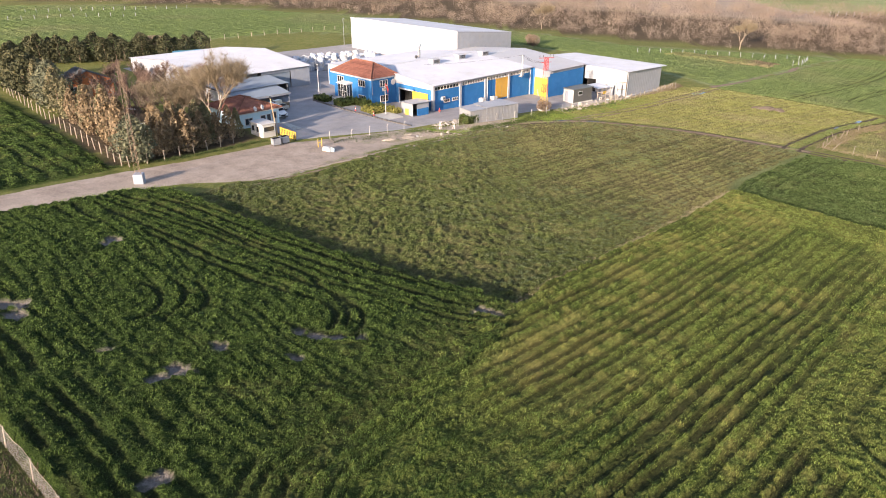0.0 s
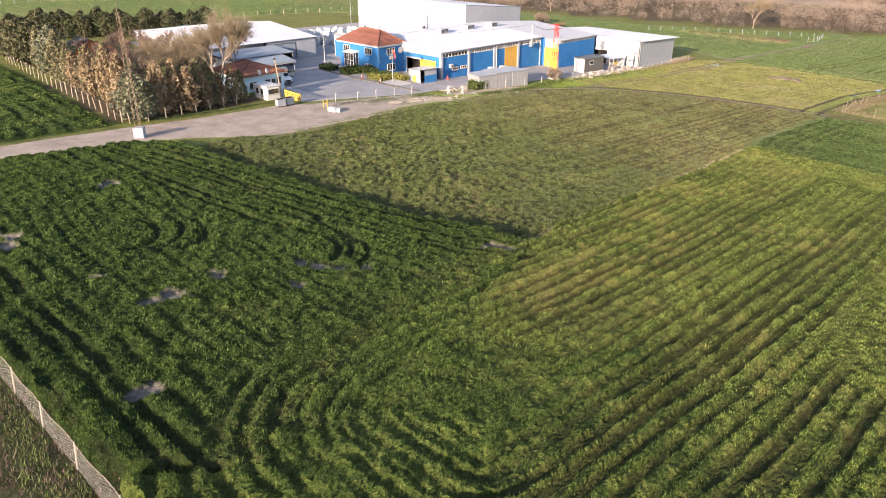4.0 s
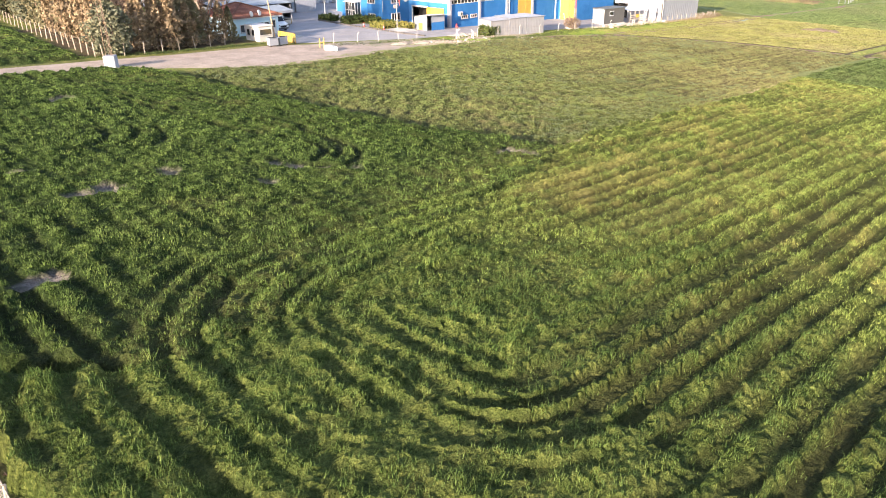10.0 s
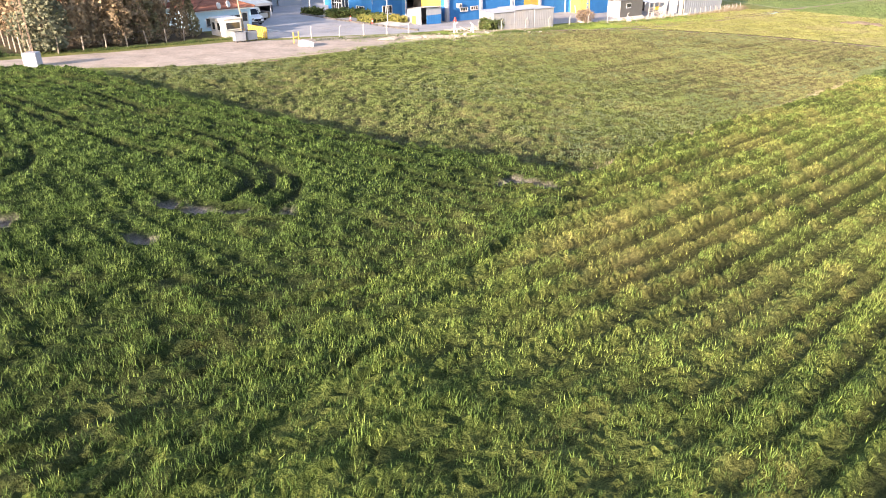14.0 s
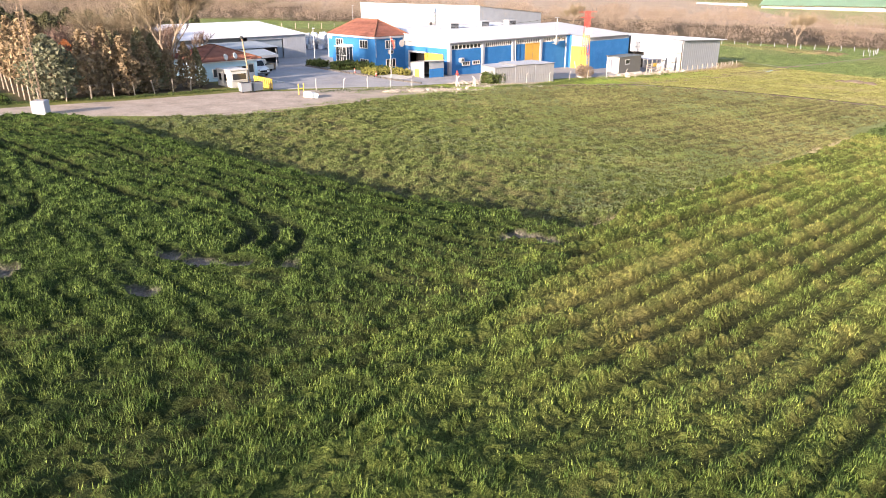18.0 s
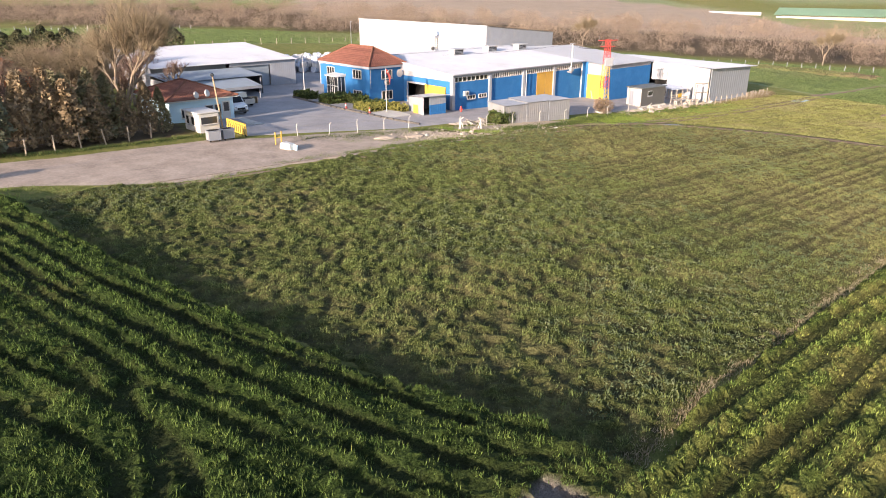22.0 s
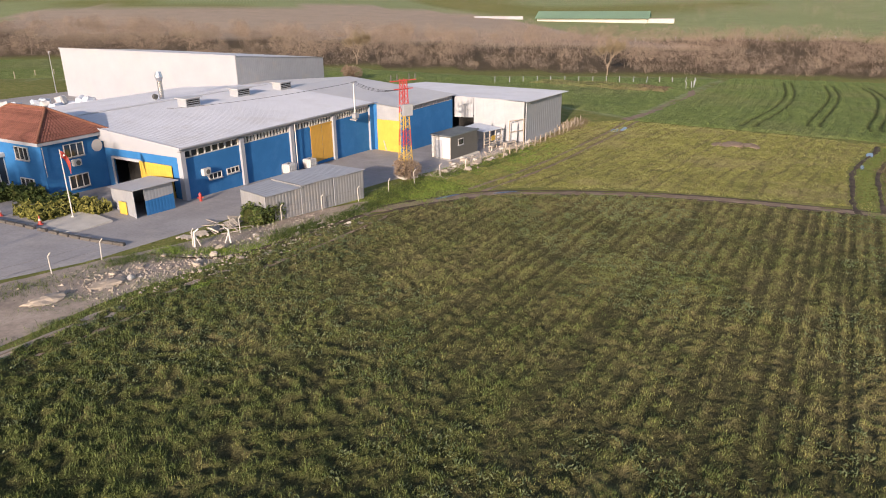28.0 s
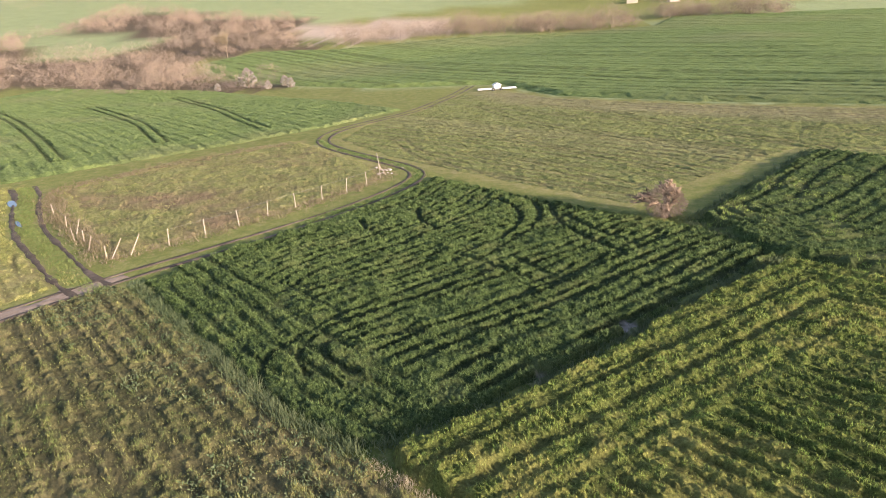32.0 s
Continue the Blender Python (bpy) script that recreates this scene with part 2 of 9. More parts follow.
DARK_CONIFER = leafy("dark_conifer_leaves", [(0.0, (0.026, 0.032, 0.015)), (0.5, (0.060, 0.066, 0.030)), (0.9, (0.12, 0.115, 0.056))], through=0.1, big=0.3)
HEDGE = leafy("hedge_leaves", [(0.0, (0.02, 0.045, 0.012)), (0.5, (0.06, 0.095, 0.02)), (0.9, (0.17, 0.20, 0.04))], through=0.2, big=0.4)
GOLD_HEDGE = leafy("golden_hedge_leaves", [(0.0, (0.085, 0.098, 0.015)), (0.5, (0.215, 0.215, 0.03)), (0.9, (0.38, 0.345, 0.065))], through=0.2, big=0.4)
LEFT_WHEAT = leafy("deep_green_wheat", [(0.0, (0.028, 0.066, 0.008)), (0.4, (0.066, 0.129, 0.015)), (0.65, (0.122, 0.193, 0.024)), (0.95, (0.21, 0.265, 0.047))], through=0.3, spread=0.25, clump=2.8)
TWIGS = leafy("bare_twigs", [(0.2, (0.112, 0.083, 0.063)), (0.38, (0.162, 0.122, 0.091)), (0.52, (0.198, 0.150, 0.112)), (0.68, (0.245, 0.188, 0.135))], through=0.0, big=0.15, spread=0.2)
PINK_TWIGS = leafy("reddish_twigs", [(0.0, (0.065, 0.036, 0.028)), (0.5, (0.125, 0.075, 0.058)), (0.9, (0.21, 0.14, 0.11))], through=0.0, big=0.2)
PALE_TWIGS = leafy("budding_twigs", [(0.0, (0.11, 0.085, 0.052)), (0.5, (0.20, 0.16, 0.10)), (0.9, (0.32, 0.265, 0.17))], through=0.1, big=0.3)

# ---- the lie of the land ----
R2 = math.sqrt(0.5)
YARD = Vector((-2.2, 127.2))
M45 = pose(YARD.x, YARD.y, 0, 0, 0, 45)


def inside(px, py, poly):
    """How far the points lie inside the polygon, in metres (negative: outside)."""
    px, py = np.asarray(px, float), np.asarray(py, float)
    best, odd = np.full(px.shape, 1e9), np.zeros(px.shape, bool)
    for (x0, y0), (x1, y1) in zip(poly, poly[1:] + poly[:1]):
        dx, dy = x1 - x0, y1 - y0
        t = np.clip(((px - x0) * dx + (py - y0) * dy) / (dx * dx + dy * dy + 1e-9), 0, 1)
        best = np.minimum(best, np.hypot(px - x0 - t * dx, py - y0 - t * dy))
        cross = ((y0 > py) != (y1 > py)) & (px < dx * (py - y0) / (dy if dy else 1e-9) + x0)
        odd ^= cross
    return np.where(odd, best, -best)


NEAR_LAND = [(-420, 430), (-220, 385), (-60, 330), (28, 264), (93, 229), (160, 228), (208, 223), (222, 165), (232, 135), (290, 90), (420, 20), (420, -900), (-1500, -900), (-1500, 520)]


def beyond(x, y):
    """How far beyond the stream a place lies."""
    return np.maximum(-inside(x, y, NEAR_LAND), 0)


def height(x, y):
    """Height of the ground, also for arrays."""
    x, y = np.asarray(x, float), np.asarray(y, float)
    cx, cy = np.clip(x, -120, 170), np.clip(y, 0, 220)
    a, b = cx / 100, (cy - 100) / 100
    z = 1.084 - 3.694 * a - 2.294 * b - 0.857 * a * a + 0.532 * a * b + 1.598 * b * b
    d = np.hypot(x - cx, y - cy)
    q = beyond(x, y)
    return z - 0.035 * np.minimum(d, 170) + 0.062 * np.minimum(q, 110) + 0.036 * np.maximum(q - 110, 0)


def gz(x, y):
    return float(height(x, y))


def uv(u, v):
    """The place in the plan of a point given along and across the works' front."""
    return (YARD.x + (u - v) * R2, YARD.y + (u + v) * R2)


def line_off(px, py, line):
    """Distance to an open line."""
    best = np.full(np.shape(px), 1e9)
    for (x0, y0), (x1, y1) in zip(line, line[1:]):
        dx, dy = x1 - x0, y1 - y0
        t = np.clip(((px - x0) * dx + (py - y0) * dy) / (dx * dx + dy * dy + 1e-9), 0, 1)
        best = np.minimum(best, np.hypot(px - x0 - t * dx, py - y0 - t * dy))
    return best


def value_noise(x, y, scale, seed=0):
    """Smooth noise from 0 to 1 over the plan."""
    x, y = np.asarray(x) / scale + 1000, np.asarray(y) / scale + 1000
    i, j = np.floor(x).astype(np.int64), np.floor(y).astype(np.int64)
    fx, fy = x - i, y - j
    fx, fy = fx * fx * (3 - 2 * fx), fy * fy * (3 - 2 * fy)

    def h(a, b):
        n = (a * 374761393 + b * 668265263 + seed * 974634777) & 0x7FFFFFFF
        n = ((n ^ (n >> 13)) * 1274126177) & 0x7FFFFFFF
        return ((n ^ (n >> 16)) & 0xFFFF) / 65535.0

    return (h(i, j) * (1 - fx) + h(i + 1, j) * fx) * (1 - fy) + (h(i, j + 1) * (1 - fx) + h(i + 1, j + 1) * fx) * fy


# Fields, in the plan
LEFT_FIELD = [(-75, 20), (-62, 58), (-46.5, 67.2), (-40.5, 72.5), (-37.5, 75.8), (-33, 77.2), (-29.3, 76.0), (-22.2, 69.8), (-14.9, 64.1), (-7.6, 59.0), (-1.7, 55.2), (3, 53.3), (6.6, 50.6), (4.4, 44.2), (0.4, 37.2), (-3.6, 29.2), (-7.5, 22.5), (-14.5, 23.0), (-22.4, 30.0), (-33, 39.7), (-41, 46), (-60, 30)]
STRIP_FIELD = [(6.0, 51.0), (9.4, 55.8), (14.4, 61.2), (21.8, 69.0), (28.5, 76.2), (37.6, 86.6), (41.0, 81.6), (46.6, 76.0), (53.0, 69.8), (58.3, 63.3), (54.2, 58.8), (30, 33.5), (24, 12), (24, -25), (0, -25), (-4.8, 13.9), (-8.8, 17.5), (-11.7, 20.3), (-14.1, 22.6), (-9.0, 23.6), (-6.4, 30.8), (-2.4, 38.8), (1.6, 45.8), (4.6, 51.2)]
WEED_FIELD = [(-26, 82), (-19.6, 84.5), (-16.4, 88.5), (-11.1, 96.2), (-5.6, 103.5), (0.3, 108.9), (6.8, 115.7), (12.5, 119.3), (18, 122.2), (24.8, 124.3), (31, 123.3), (38, 121.6), (45, 118.3), (57.5, 110.3), (57, 108.3), (47.6, 98.4), (40.5, 91.6), (37.6, 86.9), (28.5, 76.2), (21.8, 69.0), (14.4, 61.2), (9.4, 55.8), (6.0, 51.0), (-1.7, 55.2), (-7.6, 59.0), (-14.9, 64.1), (-22.2, 69.8), (-29.3, 76.6)]
DARK_FIELD = [(57.2, 107.6), (47.6, 98.2), (40.5, 91.4), (37.9, 87.0), (41.2, 82.2), (46.8, 76.4), (53.2, 70.4), (59.9, 63.0), (66, 66), (71, 72), (78.9, 81.0), (87.8, 89.8), (79.2, 93.2), (71.0, 98.6), (64.2, 104.2)]
FAR_RIGHT_FIELD = [(59.2, 63.8), (68.3, 67.3), (92.5, 48.8), (86.2, 44.2), (60, 24), (40, 42.6), (54.9, 58.1)]
MEADOW = [(26, 126.5), (38.5, 123.6), (46, 120), (58, 112.5), (64, 120), (71, 128), (80, 135), (90, 140), (78, 151), (62, 164), (52, 163), (42, 152), (30, 140), (20, 131)]
PADDOCK = [(86, 133), (68, 118.3), (62.6, 113.4), (71.1, 106.2), (80.1, 99.8), (88, 95.6), (96.6, 98.8), (114, 113), (100.5, 125.7)]
PALE_FIELD = [(91.5, 91), (72.5, 71), (93.6, 49.4), (86.8, 43.8), (60.6, 23.4), (97.5, -8), (121, 31), (135, 51), (156, 74), (181, 86), (170, 94), (141, 100.5), (127, 107), (113, 108), (100, 98.5)]
PALE_ROW = (-0.73, 0.68)
HILL_EDGE = [(182, 82), (155, 72), (134, 50), (119, 29), (98, -10)]
FAR_FIELD = [(62.0, 163.8), (77.8, 151.7), (94.9, 138.8), (108.4, 126.3), (126.9, 111.8), (146.2, 101.8), (169.7, 123.9), (194.7, 165), (204, 214), (157.5, 217), (124, 222)]
BACK_FIELD = [(-160, 128), (-83, 192), (-62, 214), (-45, 232), (10, 225), (45, 200), (64, 165), (124, 222), (60, 224), (30, 255), (-50, 312), (-125, 335), (-300, 380), (-400, 200)]
GARDEN_FIELD = [(-83, 129), (-60.5, 106.3), (-41.5, 85.6), (-47, 79.5), (-51, 75.0), (-100, 30), (-260, 60), (-200, 190)]
HILL_FIELD = [(186, 103), (184, 86), (158, 74), (137, 51), (122, 29), (98, -12), (120, -60), (420, -150), (600, -120), (402, -50), (402, 4), (366, 19), (357, 64), (341, 110), (288, 152), (277, 180), (249, 190), (222, 170), (197, 138), (186, 114)]
GREEN_GAP = [(339, 320), (356, 293), (335, 236), (275, 226), (266, 255), (292, 284)]
FAR_PLOUGH = [(372, 190), (403, 165), (440, 123), (375, 112), (316, 145), (317, 171)]
SCRUB = [(-75, 20), (-40, 45.5), (-31, 38.2), (-22, 29.8), (-14.4, 23.4), (-8.4, 17.8), (-3, 13), (0, -25), (-80, -60)]
DRY_STRIP = [(60, 209), (68, 203.5), (88.5, 192.5), (96, 200.5), (84, 209), (70, 215)]
BELT = [(-420, 432), (-220, 388), (-60, 333), (28, 267), (93, 232), (160, 231), (206, 226), (192, 195), (188, 172), (190, 148), (199, 142), (226, 178), (248, 194), (278, 184), (290, 160), (312, 172), (372, 192), (420, 196), (418, 246), (488, 320), (474, 348), (370, 318), (336, 322), (290, 300), (230, 345), (120, 352), (40, 378), (-60, 450), (-220, 500), (-420, 540)]
HILL_TREES = [(288, 157), (312, 141), (343, 116), (358, 66), (366, 24), (384, 26), (378, 70), (362, 112), (318, 146)]
RIDGE_TREES = [(402, 8), (398, -22), (391, -52), (408, -54), (416, -20), (418, 10)]


def axis(lo, fine_lo, fine_hi, hi, step):
    mid = np.arange(fine_lo, fine_hi + step / 2, step)
    out = [fine_hi]
    s = step
    while out[-1] < hi:
        s *= 1.13
        out.append(out[-1] + s)
    back = [fine_lo]
    s = step
    while back[-1] > lo:
        s *= 1.13
        back.append(back[-1] - s)
    return np.array(back[:0:-1] + list(mid) + out[1:])


def np_mesh(name, verts, faces, mat, smooth=False):
    """A mesh from arrays: faces all of one size."""
    me = bpy.data.meshes.new(name)
    n, k = faces.shape
    me.vertices.add(len(verts))
    me.vertices.foreach_set("co", np.ascontiguousarray(verts, np.float32).ravel())
    me.loops.add(n * k)
    me.loops.foreach_set("vertex_index", np.ascontiguousarray(faces, np.int32).ravel())
    me.polygons.add(n)
    me.polygons.foreach_set("loop_start", np.arange(0, n * k, k, dtype=np.int32))
    me.polygons.foreach_set("use_smooth", np.full(n, smooth))
    me.update(calc_edges=True)
    if mat:
        me.materials.append(mat)
    return me


def soft(d, w):
    return np.clip(0.5 + d / w, 0, 1)


GARDEN_FLOOR = [(-42.6, 87.0), (-36.6, 92.4), (-31.4, 98.6), (-28.4, 103.6), (-33, 110), (-44, 118), (-62, 122), (-64, 110)]
CORNER = [(-34, 40), (-25.8, 32.4), (-18.3, 25.9), (-11.7, 19.7), (-4, 13.4), (-14, -4), (-60, -4), (-60, 40)]


def ground_sheet():
    xs = axis(-2600, -62, 122, 2600, 1.1)
    ys = axis(-300, 8, 172, 2800, 1.1)
    X, Y = np.meshgrid(xs, ys)
    Z = height(X, Y)
    nx, ny = len(xs), len(ys)
    wob = (value_noise(X, Y, 2.2, 3) - 0.5) * 1.2 + (value_noise(X, Y, 0.9, 4) - 0.5) * 0.7
    far = np.clip(np.hypot(X - 30, Y - 90) / 120, 0, 6)
    wob = wob * (1 + 4 * far)
    z = lambda poly, w=0.7: soft(inside(X, Y, poly) + wob * 0.5, w * (1 + far))
    crop = np.maximum.reduce([z(LEFT_FIELD), z(STRIP_FIELD), z(DARK_FIELD), z(FAR_RIGHT_FIELD), z(GARDEN_FIELD), z(SCRUB), z(CORNER)])
    dry = np.maximum.reduce([z(PADDOCK), 0.55 * z(PALE_FIELD), 0.25 * z(MEADOW)])
    green = np.maximum.reduce([z(BACK_FIELD), z(HILL_FIELD), z(GREEN_GAP)])
    weed = z(WEED_FIELD)
    q = beyond(X, Y)
    patch = value_noise(X, Y, 95, 31)
    brown = np.clip((q - 75) / 8, 0, 1) * np.clip((270 + 120 * patch - q) / 8, 0, 1) * (X < 160 + 40 * patch) * (X > -90 - 60 * patch)
    brown = np.maximum(brown, z(FAR_PLOUGH))
    litter = np.maximum.reduce([np.clip(z(BELT) - z(GREEN_GAP), 0, 1), z(GARDEN_FLOOR), 0.5 * z(SCRUB), 0.5 * z(CORNER)])
    green = np.maximum(green, np.clip((q - 125) / 10, 0, 1) * np.clip((patch - 0.12) * 8, 0, 1))
    dry = np.maximum(dry, 0.8 * np.clip((q - 180) / 10, 0, 1) * np.clip((0.12 - patch) * 8, 0, 1))
    bare = np.zeros_like(X)
    for x, y, r in BARE:
        bare = np.maximum(bare, soft(r - np.hypot(X - x, (Y - y) * 1.25) + wob * 0.8, 0.8))
    Z = Z - 0.10 * bare
    me = np_mesh("ground", np.stack([X, Y, Z], -1).reshape(-1, 3), grid_faces(nx, ny), GROUND, True)
    for name, chans in (("zone_a", (crop, weed, dry, green)), ("zone_b", (brown, bare, litter, np.zeros_like(X)))):
        att = me.color_attributes.new(name, "FLOAT_COLOR", "POINT")
        att.data.foreach_set("color", np.stack(chans, -1).astype(np.float32).ravel())
    ob = new("ground", me)
    return tagged(ob, "gently sloping farmland with crops, weeds and bare soil", "ground", kind="structure")


def grid_faces(nx, ny):
    j, i = np.meshgrid(np.arange(ny - 1), np.arange(nx - 1), indexing="ij")
    a = (j * nx + i).ravel()
    return np.stack([a, a + 1, a + nx + 1, a + nx], -1)


BARE = [(-17.2, 38.85, 1.1), (-18.0, 37.85, 0.7), (-31.3, 60.95, 0.7), (-31.9, 59.75, 0.6), (-33.2, 47.15, 1.1), (-32.0, 45.55, 0.6), (-14.8, 28.25, 0.7), (-22.8, 41.15, 0.5), (-15.6, 41.95, 0.35), (-10.6, 44.35, 0.4), (-9.2, 43.85, 0.4), (-7.6, 43.85, 0.35), (-6.2, 43.95, 0.3), (-10.2, 40.95, 0.35), (4.0, 48.75, 0.9), (3.1, 48.95, 0.5), (41, 82.3, 0.35), (44, 79.5, 0.4), (49, 74.5, 0.35)]


def ground_material():
    m, nt, b = material("field_ground", 0.95)
    za, zb = (nt.nodes.new("ShaderNodeVertexColor") for _ in range(2))
    za.layer_name, zb.layer_name = "zone_a", "zone_b"
    sa, sb = nt.nodes.new("ShaderNodeSeparateColor"), nt.nodes.new("ShaderNodeSeparateColor")
    nt.links.new(za.outputs[0], sa.inputs[0])
    nt.links.new(zb.outputs[0], sb.inputs[0])
    n1, n2, n3 = noise_tex(nt, 0.09, 6, 0.65), noise_tex(nt, 0.9, 6, 0.7), noise_tex(nt, 5.0, 5, 0.7)
    both = calc(nt, "ADD", calc(nt, "MULTIPLY", n2, 0.55), calc(nt, "MULTIPLY", n3, 0.45))
    verge = ramp(nt, both, [(0.34, (0.085, 0.105, 0.028)), (0.5, (0.150, 0.162, 0.048)), (0.66, (0.235, 0.21, 0.095))])
    crop = ramp(nt, both, [(0.35, (0.030, 0.050, 0.012)), (0.55, (0.060, 0.085, 0.020)), (0.72, (0.14, 0.12, 0.065))])
    weed = ramp(nt, both, [(0.32, (0.070, 0.085, 0.026)), (0.5, (0.125, 0.125, 0.045)), (0.68, (0.21, 0.165, 0.085))])
    dry = ramp(nt, both, [(0.32, (0.14, 0.15, 0.045)), (0.52, (0.235, 0.205, 0.09)), (0.7, (0.33, 0.26, 0.145))])
    lines = nt.nodes.new("ShaderNodeTexWave")
    lines.inputs["Scale"].default_value = 0.12
    lines.inputs["Distortion"].default_value = 9.0
    lines.inputs["Detail Scale"].default_value = 0.25
    nt.links.new(coords(nt), lines.inputs["Vector"])
    # Far green is paler and bluer: distance haze put into the ground colour.
    farg = ramp(nt, calc(nt, "ADD", calc(nt, "MULTIPLY", both, 0.9), calc(nt, "MULTIPLY", lines.outputs["Fac"], 0.09)), [(0.36, (0.14, 0.18, 0.085)), (0.52, (0.215, 0.25, 0.12)), (0.68, (0.29, 0.30, 0.16))])
    brown = ramp(nt, both, [(0.3, (0.255, 0.205, 0.157)), (0.7, (0.38, 0.315, 0.25))])
    bare = ramp(nt, both, [(0.3, (0.19, 0.16, 0.13)), (0.7, (0.34, 0.305, 0.265))])
    litter = ramp(nt, both, [(0.32, (0.050, 0.040, 0.026)), (0.5, (0.090, 0.069, 0.045)), (0.68, (0.140, 0.112, 0.068))])
    out = verge
    for fac, col in ((sa.outputs[1], weed), (sa.outputs[2], dry), (za.outputs["Alpha"], farg), (sa.outputs[0], crop), (sb.outputs[2], litter), (sb.outputs[0], brown), (sb.outputs[1], bare)):
        out = mix(nt, fac, out, col)
    out = mix(nt, 0.5, out, ramp(nt, n1, [(0.3, (0.75, 0.75, 0.72)), (0.7, (1.15, 1.12, 1.1))]), "MULTIPLY")
    nt.links.new(out, b.inputs["Base Color"])
    bump(nt, b, both, 0.9, 0.25)
    return m


GROUND = ground_material()
ground_sheet()


# ---- helpers for things ----
def thing(name, label, category, m=None, group="", kind=""):
    ob = new(name)
    ob.empty_display_size = 0.3
    if m is not None:
        ob.matrix_world = m
    return tagged(ob, label, category, group, kind)


def part(name, bm, mat, parent, label=""):
    me = bpy.data.meshes.new(name)
    bm.normal_update()
    bm.to_mesh(me)
    bm.free()
    me.materials.append(mat)
    ob = new(name, me)
    ob.parent = parent
    if label:
        ob["label"] = label
    return ob


def single(name, bm, mat, label, category, m=None, group="", kind=""):
    ob = part(name, bm, mat, None)
    if m is not None:
        ob.matrix_world = m
    return tagged(ob, label, category, group, kind)


def again(ob, parent, m):
    """One more part on the same mesh, at the pose m within its parent."""
    o = new(ob.name.split(".")[0], ob.data)
    o.parent = parent
    o.matrix_basis = m
    return o


def box(bm, x0, x1, y0, y1, z0, z1, bevel=0.0):
    r = bmesh.ops.create_cube(bm, size=1.0, matrix=Matrix.Translation(((x0 + x1) / 2, (y0 + y1) / 2, (z0 + z1) / 2)) @ Matrix.Diagonal((abs(x1 - x0), abs(y1 - y0), abs(z1 - z0), 1)))
    if bevel:
        edges = list({e for v in r["verts"] for e in v.link_edges})
        bmesh.ops.bevel(bm, geom=edges, offset=bevel, segments=1, affect="EDGES")
    return bm


def B(*a, **k):
    return box(bmesh.new(), *a, **k)


def tube(bm, a, b, r0, r1=None, n=8):
    a, b = Vector(a), Vector(b)
    d = b - a
    q = d.to_track_quat("Z", "Y").to_matrix().to_4x4()
    bmesh.ops.create_cone(bm, cap_ends=True, segments=n, radius1=r0, radius2=r0 if r1 is None else r1, depth=d.length, matrix=Matrix.Translation((a + b) / 2) @ q)
    return bm


def T(*a, **k):
    return tube(bmesh.new(), *a, **k)


def prism(pts, z0, tops, bm=None):
    """An upright block on a polygon, with a top height for each corner."""
    bm = bm or bmesh.new()
    lo = [bm.verts.new((x, y, z0)) for x, y in pts]
    hi = [bm.verts.new((x, y, z)) for (x, y), z in zip(pts, tops)]
    bm.faces.new(lo[::-1])
    bm.faces.new(hi)
    for k in range(len(pts)):
        j = (k + 1) % len(pts)
        bm.faces.new((lo[k], lo[j], hi[j], hi[k]))
    bmesh.ops.recalc_face_normals(bm, faces=bm.faces)
    return bm


def ribbed(a, b, z0, za, zb, pitch=0.25, depth=0.04, thick=0.03, bm=None, out=1):
    """A ribbed sheet wall from a to b in the plan, its top running from za to zb."""
    depth *= 0.26
    bm = bm or bmesh.new()
    a, b = Vector(a), Vector(b)
    d = b - a
    n = max(2, int(d.length / pitch))
    side = Vector((d.y, -d.x)).normalized() * out
    prev = None
    for i in range(n):
        for f, o in ((0.0, 0), (0.3, 0), (0.45, depth), (0.85, depth)):
            t = min(1.0, (i + f) / n)
            p = a + d * t + side * o
            q = p - side * thick
            zt = za + (zb - za) * t
            cur = [bm.verts.new((p.x, p.y, z0)), bm.verts.new((p.x, p.y, zt)), bm.verts.new((q.x, q.y, zt)), bm.verts.new((q.x, q.y, z0))]
            if prev:
                for k in range(4):
                    bm.faces.new((prev[k], cur[k], cur[(k + 1) % 4], prev[(k + 1) % 4]))
            else:
                bm.faces.new(cur)
            prev = cur
    bm.faces.new(prev[::-1])
    bmesh.ops.recalc_face_normals(bm, faces=bm.faces)
    return bm


def ribbed_roof(p00, p10, p11, p01, pitch=0.3, depth=0.04, thick=0.05):
    """A ribbed roof sheet: p00 to p10 along the eave, ribs run up to p01 and p11."""
    depth *= 0.26
    bm = bmesh.new()
    p00, p10, p11, p01 = (Vector(p) for p in (p00, p10, p11, p01))
    up = (p10 - p00).cross(p01 - p00).normalized()
    if up.z < 0:
        up = -up
    n = max(2, int((p10 - p00).length / pitch))
    prev = None
    for i in range(n + 1):
        for f, o in ((0.0, 0), (0.55, 0), (0.65, depth), (0.9, depth)):
            t = (i + f) / n
            if t > 1.0001:
                break
            e, r = p00.lerp(p10, t) + up * o, p01.lerp(p11, t) + up * o
            cur = [bm.verts.new(e), bm.verts.new(r), bm.verts.new(r - up * thick), bm.verts.new(e - up * thick)]
            if prev:
                for k in range(4):
                    bm.faces.new((prev[k], cur[k], cur[(k + 1) % 4], prev[(k + 1) % 4]))
            prev = cur
    bmesh.ops.recalc_face_normals(bm, faces=bm.faces)
    return bm


